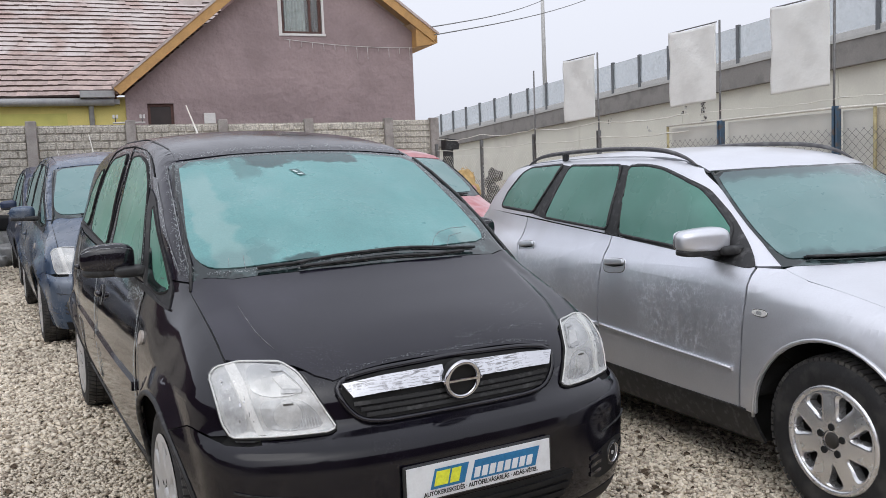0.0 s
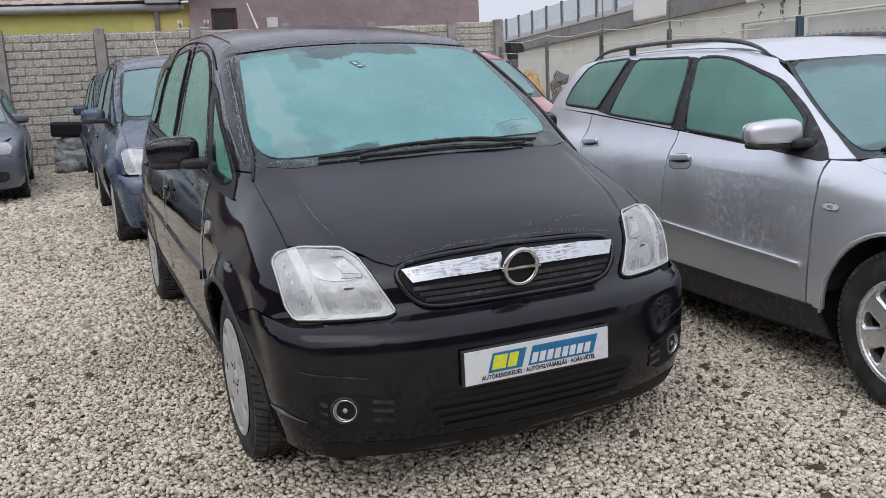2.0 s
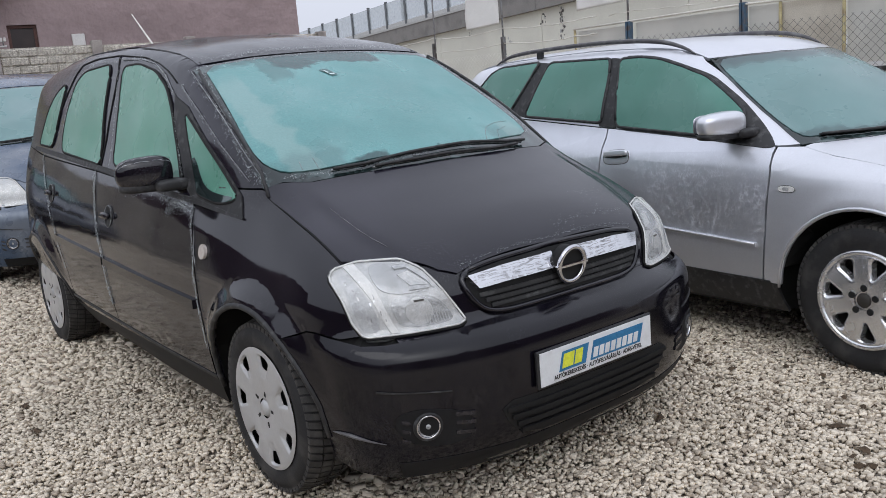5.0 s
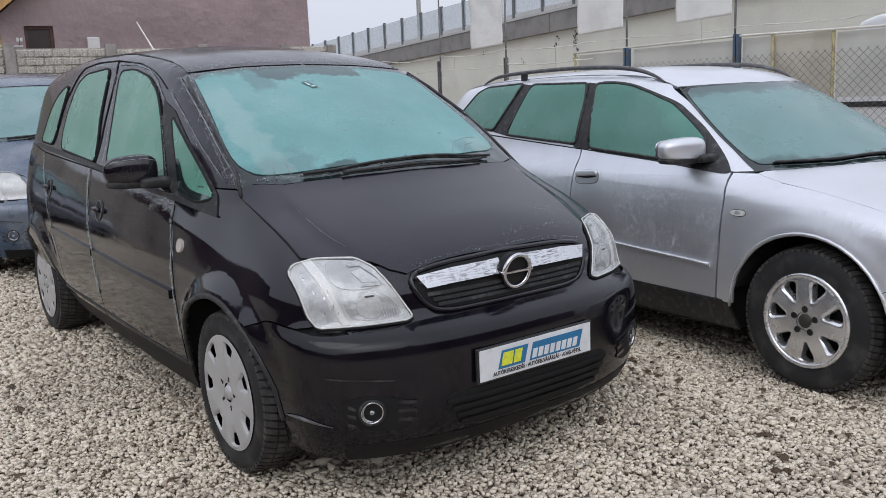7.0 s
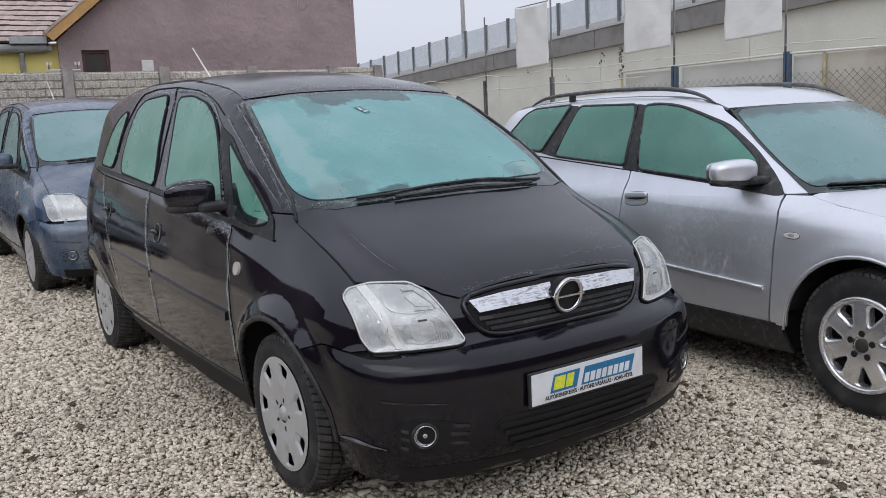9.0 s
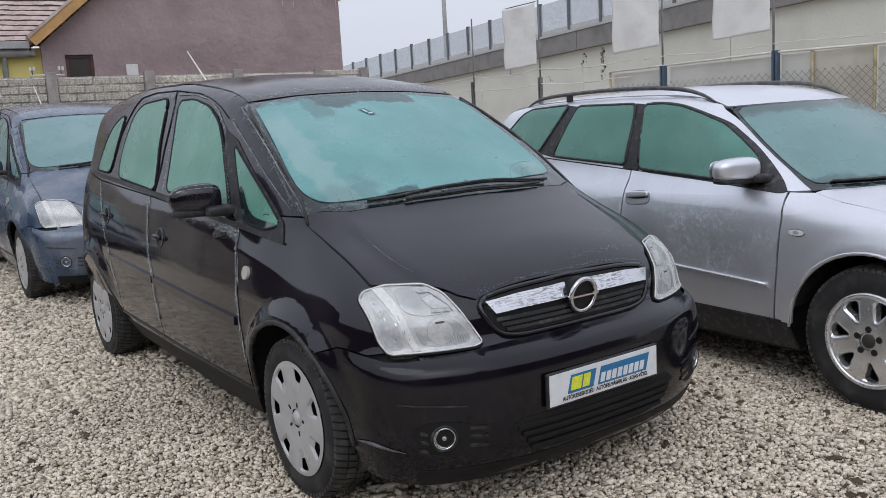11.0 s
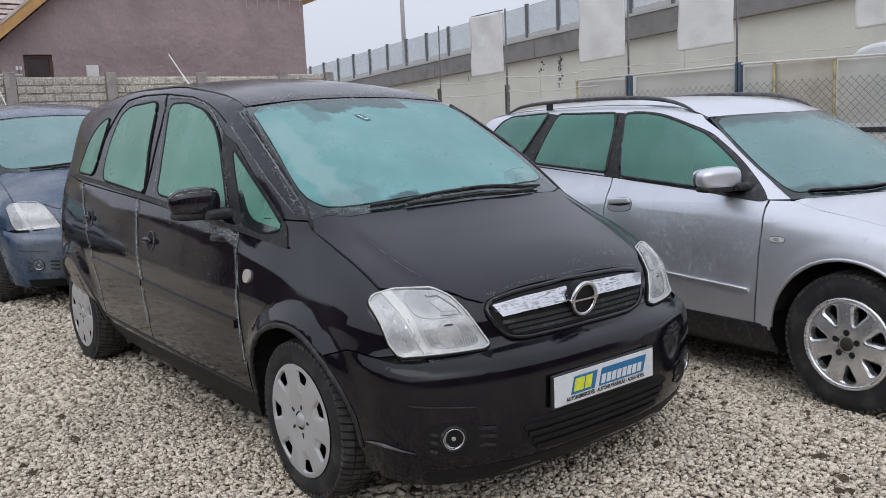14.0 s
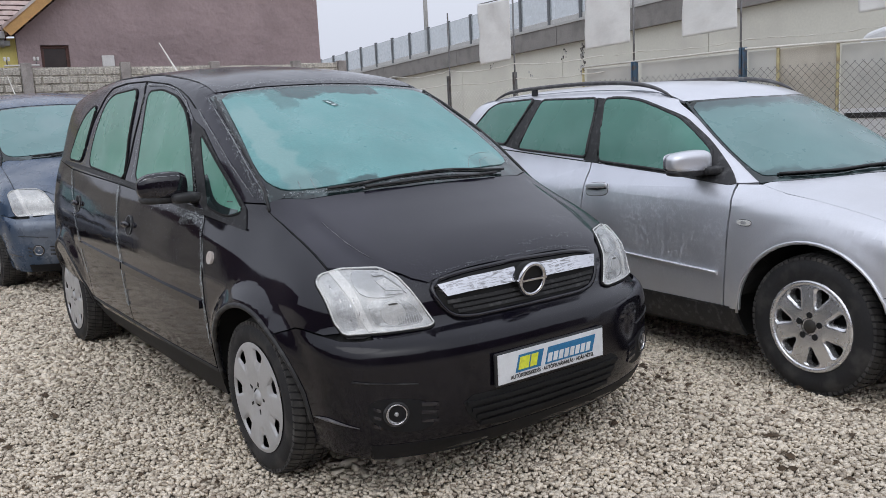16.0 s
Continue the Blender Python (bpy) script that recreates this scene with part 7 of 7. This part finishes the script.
# ---- clutter in the corner by the fence ----
def lump(size, seed, power=0.7, rough=0.26):
    bm = bmesh.new()
    bmesh.ops.create_icosphere(bm, subdivisions=4, radius=1.0)
    for v in bm.verts:
        d = v.co.normalized()
        v.co = Vector([math.copysign(abs(c) ** power, c) for c in d])
        v.co *= 1 + rough * noise.noise(d * 2.2 + Vector((seed, 0, 0))) + rough * 0.5 * noise.noise(d * 6 + Vector((0, seed, 0)))
        v.co = Vector((v.co.x * size[0] / 2, v.co.y * size[1] / 2, v.co.z * size[2] / 2))
    for f in bm.faces:
        f.smooth = True
    return bm


for at_, size, seed in (((-0.92, 12.75, 0.27), (0.80, 0.55, 0.42), 1.0), ((-0.90, 12.80, 0.53), (0.72, 0.50, 0.30), 2.0), ((-1.12, 12.55, 0.17), (0.42, 0.36, 0.26), 3.0)):
    sk = part("plastic_sack", lump(size, seed), "sack")
    sk.matrix_world = pose(*at_)
    tagged(sk, "crumpled grey plastic sack lying by the concrete fence", "sack", "sacks by the fence")
crate = part("plastic_box", box(-0.30, 0.30, -0.20, 0.20, -0.12, 0.12, 0.04), "plastic_black")
crate.matrix_world = pose(-1.02, 12.75, 0.785, 0, 3, -7)
tagged(crate, "black plastic box resting on grey sacks", "box")
bale = group("straw_bale", pose(4.70, 7.40, 0.05), "round bundle of yellow straw beside the fence", "straw bale")
part("bundle", lump((0.40, 0.40, 1.26), 5.0, 0.8, 0.16), "straw", bale).matrix_local = pose(0, 0, 0.62)
bm = bmesh.new()
for i in range(260):
    a, z = rng.uniform(0, 6.283), rng.uniform(0.75, 1.3)
    r = 0.19 * math.sqrt(max(0.05, 1 - ((z - 0.62) / 0.68) ** 2))
    p0 = Vector((r * math.cos(a), r * math.sin(a), z))
    add_tube(bm, [p0, p0 + Vector((rng.uniform(-0.04, 0.04), rng.uniform(-0.04, 0.04), rng.uniform(-0.10, 0.04)))], 0.004, 3)
part("loose_straw", bm, "straw", bale)
rub = group("rubble_heap", pose(7.45, 10.9, 0.0), "heap of dark rubble and broken stones by the wire fence", "rubble", kind="stuff")
bm = bmesh.new()
for i in range(190):
    x, y = rng.normal(0, 0.26), rng.uniform(-1.3, 0.9)
    h = max(0.05, 1.15 - 0.8 * abs(x) - 0.25 * abs(y) + 0.2 * math.sin(5 * y))
    g = bmesh.ops.create_icosphere(bm, subdivisions=1, radius=rng.uniform(0.07, 0.16), matrix=Matrix.Translation((x, y, rng.uniform(0.0, h))))
    for v in g["verts"]:
        v.co += Vector(rng.uniform(-0.03, 0.03, 3))
part("stones", bm, "rubble", rub)
bx = group("meter_cabinet", pose(7.30, 12.5, 0.05, 0, 0, -7), "dark weathered cabinet with sloping cap beside the concrete fence", "cabinet")
part("body", box(-0.10, 0.06, -0.10, 0.10, 0.0, 1.70, 0.012), "trim", bx)
part("cap", prism([(-0.11, 1.70), (0.16, 1.70), (0.18, 1.80), (0.10, 1.90), (-0.11, 1.93)], -0.14, 0.14), "trim", bx)

# ---- rubbed arcs and drips in the frost of the black car's windscreen ----
screen = [o for o in black_car.children if o.name.startswith("windscreen") and "surround" not in o.name][0]


def on_screen(points, r, lift=0.0062):
    q = np.array(points)
    p = COMPACT.cast("top", q[:, 0], q[:, 1])
    return tube(p + COMPACT.normal(p) * lift, r, 5)


for pts in ([(0.26, 0.013), (0.30, 0.07), (0.345, 0.112), (0.418, 0.145), (0.50, 0.165)], [(0.33, 0.02), (0.38, 0.09), (0.45, 0.12)],
            [(-0.462, 0.095), (-0.474, 0.03)], [(-0.513, 0.10), (-0.524, 0.06)]):
    part("frost_mark", on_screen(pts, 0.0010, 0.0045), "ice_line", screen)

# flaking plaster on the raised road's wall
for s0, zs, n_ in ((42.3, (3.4, 5.75), 46), (40.35, (4.5, 5.5), 9), (30.7, (4.6, 5.1), 4), (36.0, (3.6, 4.2), 4)):
    for i in range(n_):
        w_, h_ = random.uniform(0.05, 0.30), random.uniform(0.05, 0.34)
        a_, b_ = s0 + random.gauss(0, 0.16), random.uniform(*zs)
        ring = [(a_ + w_ * (0.6 + 0.4 * random.random()) * math.cos(k) * 0.5, b_ + h_ * (0.6 + 0.4 * random.random()) * math.sin(k) * 0.5) for k in np.linspace(0, 5.6, 8)]
        part("peeled_patch", prism(ring, 0.492, 0.5), random.choice(("beam_concrete", "ledge_concrete", "rubble")), road)

# ---- pieces of the fence and roof ----
def cushion(w, h, d, e):
    """A pillow-faced block standing out towards -y."""
    v = [(0, 0, 0), (w, 0, 0), (w, 0, h), (0, 0, h), (e, -d, e), (w - e, -d, e), (w - e, -d, h - e), (e, -d, h - e)]
    me = bpy.data.meshes.new("brick")
    me.from_pydata(v, [], [(4, 5, 6, 7), (0, 1, 5, 4), (1, 2, 6, 5), (2, 3, 7, 6), (3, 0, 4, 7)])
    me.materials.append(M["concrete"])
    return me


COURSE, CLEAR = 0.139, BAY - 0.17
full, half = [cushion(CLEAR / 5 - 0.012, COURSE - 0.012, d, 0.016) for d in (0.024, 0.034, 0.029, 0.020)], [cushion(CLEAR / 10 - 0.012, COURSE - 0.012, d, 0.016) for d in (0.026, 0.034)]
plank = cushion(7.45 - 4 * BAY - 0.17, 0.105, 0.022, 0.012)
far_v, far_f = [], []
for k in range(-2, 4):
    for row in range(17):
        z = 0.02 + row * COURSE - 0.012 * k
        x = k * BAY + 0.085
        for c in ([1, 1, 1, 1, 1] if row % 2 == 0 else [0.5, 1, 1, 1, 1, 0.5]):
            me = random.choice(full) if c == 1 else random.choice(half)
            at_ = (x + 0.006, random.uniform(-0.006, 0.006), z)
            if -1 <= k <= 1:
                b = new("brick", me)
                b.parent = fence
                b.location = at_
            else:
                n0 = len(far_v)
                far_v += [tuple(Vector(at_) + v.co) for v in me.vertices]
                far_f += [tuple(i + n0 for i in p.vertices) for p in me.polygons]
            x += CLEAR / 5 * c
tagged(raw("brick_facing", far_v, far_f, "concrete", fence), "brick-patterned concrete facing of the outer bays", kind="stuff")
for row in range(20):
    b = new("plank", plank)
    b.parent = fence
    b.location = (4 * BAY + 0.085, random.uniform(-0.003, 0.003), 0.03 + row * 0.118)

TILE_W, STEP = 0.175, 0.168
tile = bpy.data.meshes.new("roof_tile")
tile.from_pydata([(0.0, 0, 0.056), (0.1745, 0, 0.056), (0.1745, 0.30, 0.004), (0.0, 0.30, 0.004), (0.0, 0, 0.012), (0.1745, 0, 0.012), (0.1745, 0.30, -0.012), (0.0, 0.30, -0.012)], [],
                 [(0, 1, 2, 3), (4, 5, 1, 0), (5, 6, 2, 1), (7, 4, 0, 3), (6, 7, 3, 2)])
tile.materials.append(M["roof_tile"])
# front lip in the dark colour that imitates the shadow between rows
tile.materials.append(M["tile_edge_shade"])
tile.polygons[1].material_index = 1
rest_v, rest_f = [], []
tv, tf = np.array([v.co[:] for v in tile.vertices]), [tuple(p.vertices) for p in tile.polygons]
for row in range(28):
    for col in range(38):
        x = -2.9 + (col + 0.5 * (row % 2)) * TILE_W
        if x > 1.42 and row < 2:
            continue
        sag = 0.012 * math.sin(x * 1.3 + row * 0.4) + random.uniform(-0.004, 0.004)
        m_ = pose(x, row * STEP + random.uniform(-0.008, 0.008), 0.066 + sag, random.uniform(-1.2, 1.2), random.uniform(-1.5, 1.5), random.uniform(-1.2, 1.2))
        if row < 8 and -1.9 < x < 3.6:
            t_ = new("roof_tile", tile)
            t_.parent = deck
            t_.matrix_local = m_
        else:
            n0 = len(rest_v)
            rest_v += [tuple(m_ @ Vector(v)) for v in tv]
            rest_f += [tuple(i + n0 for i in f) for f in tf]
rest = raw("roof_tiles", rest_v, rest_f, "roof_tile", deck)
rest.data.materials.append(M["tile_edge_shade"])
rest.data.polygons.foreach_set("material_index", [1 if i % 5 == 1 else 0 for i in range(len(rest_f))])
tagged(rest, "weathered clay tiles dusted with frost", kind="stuff")
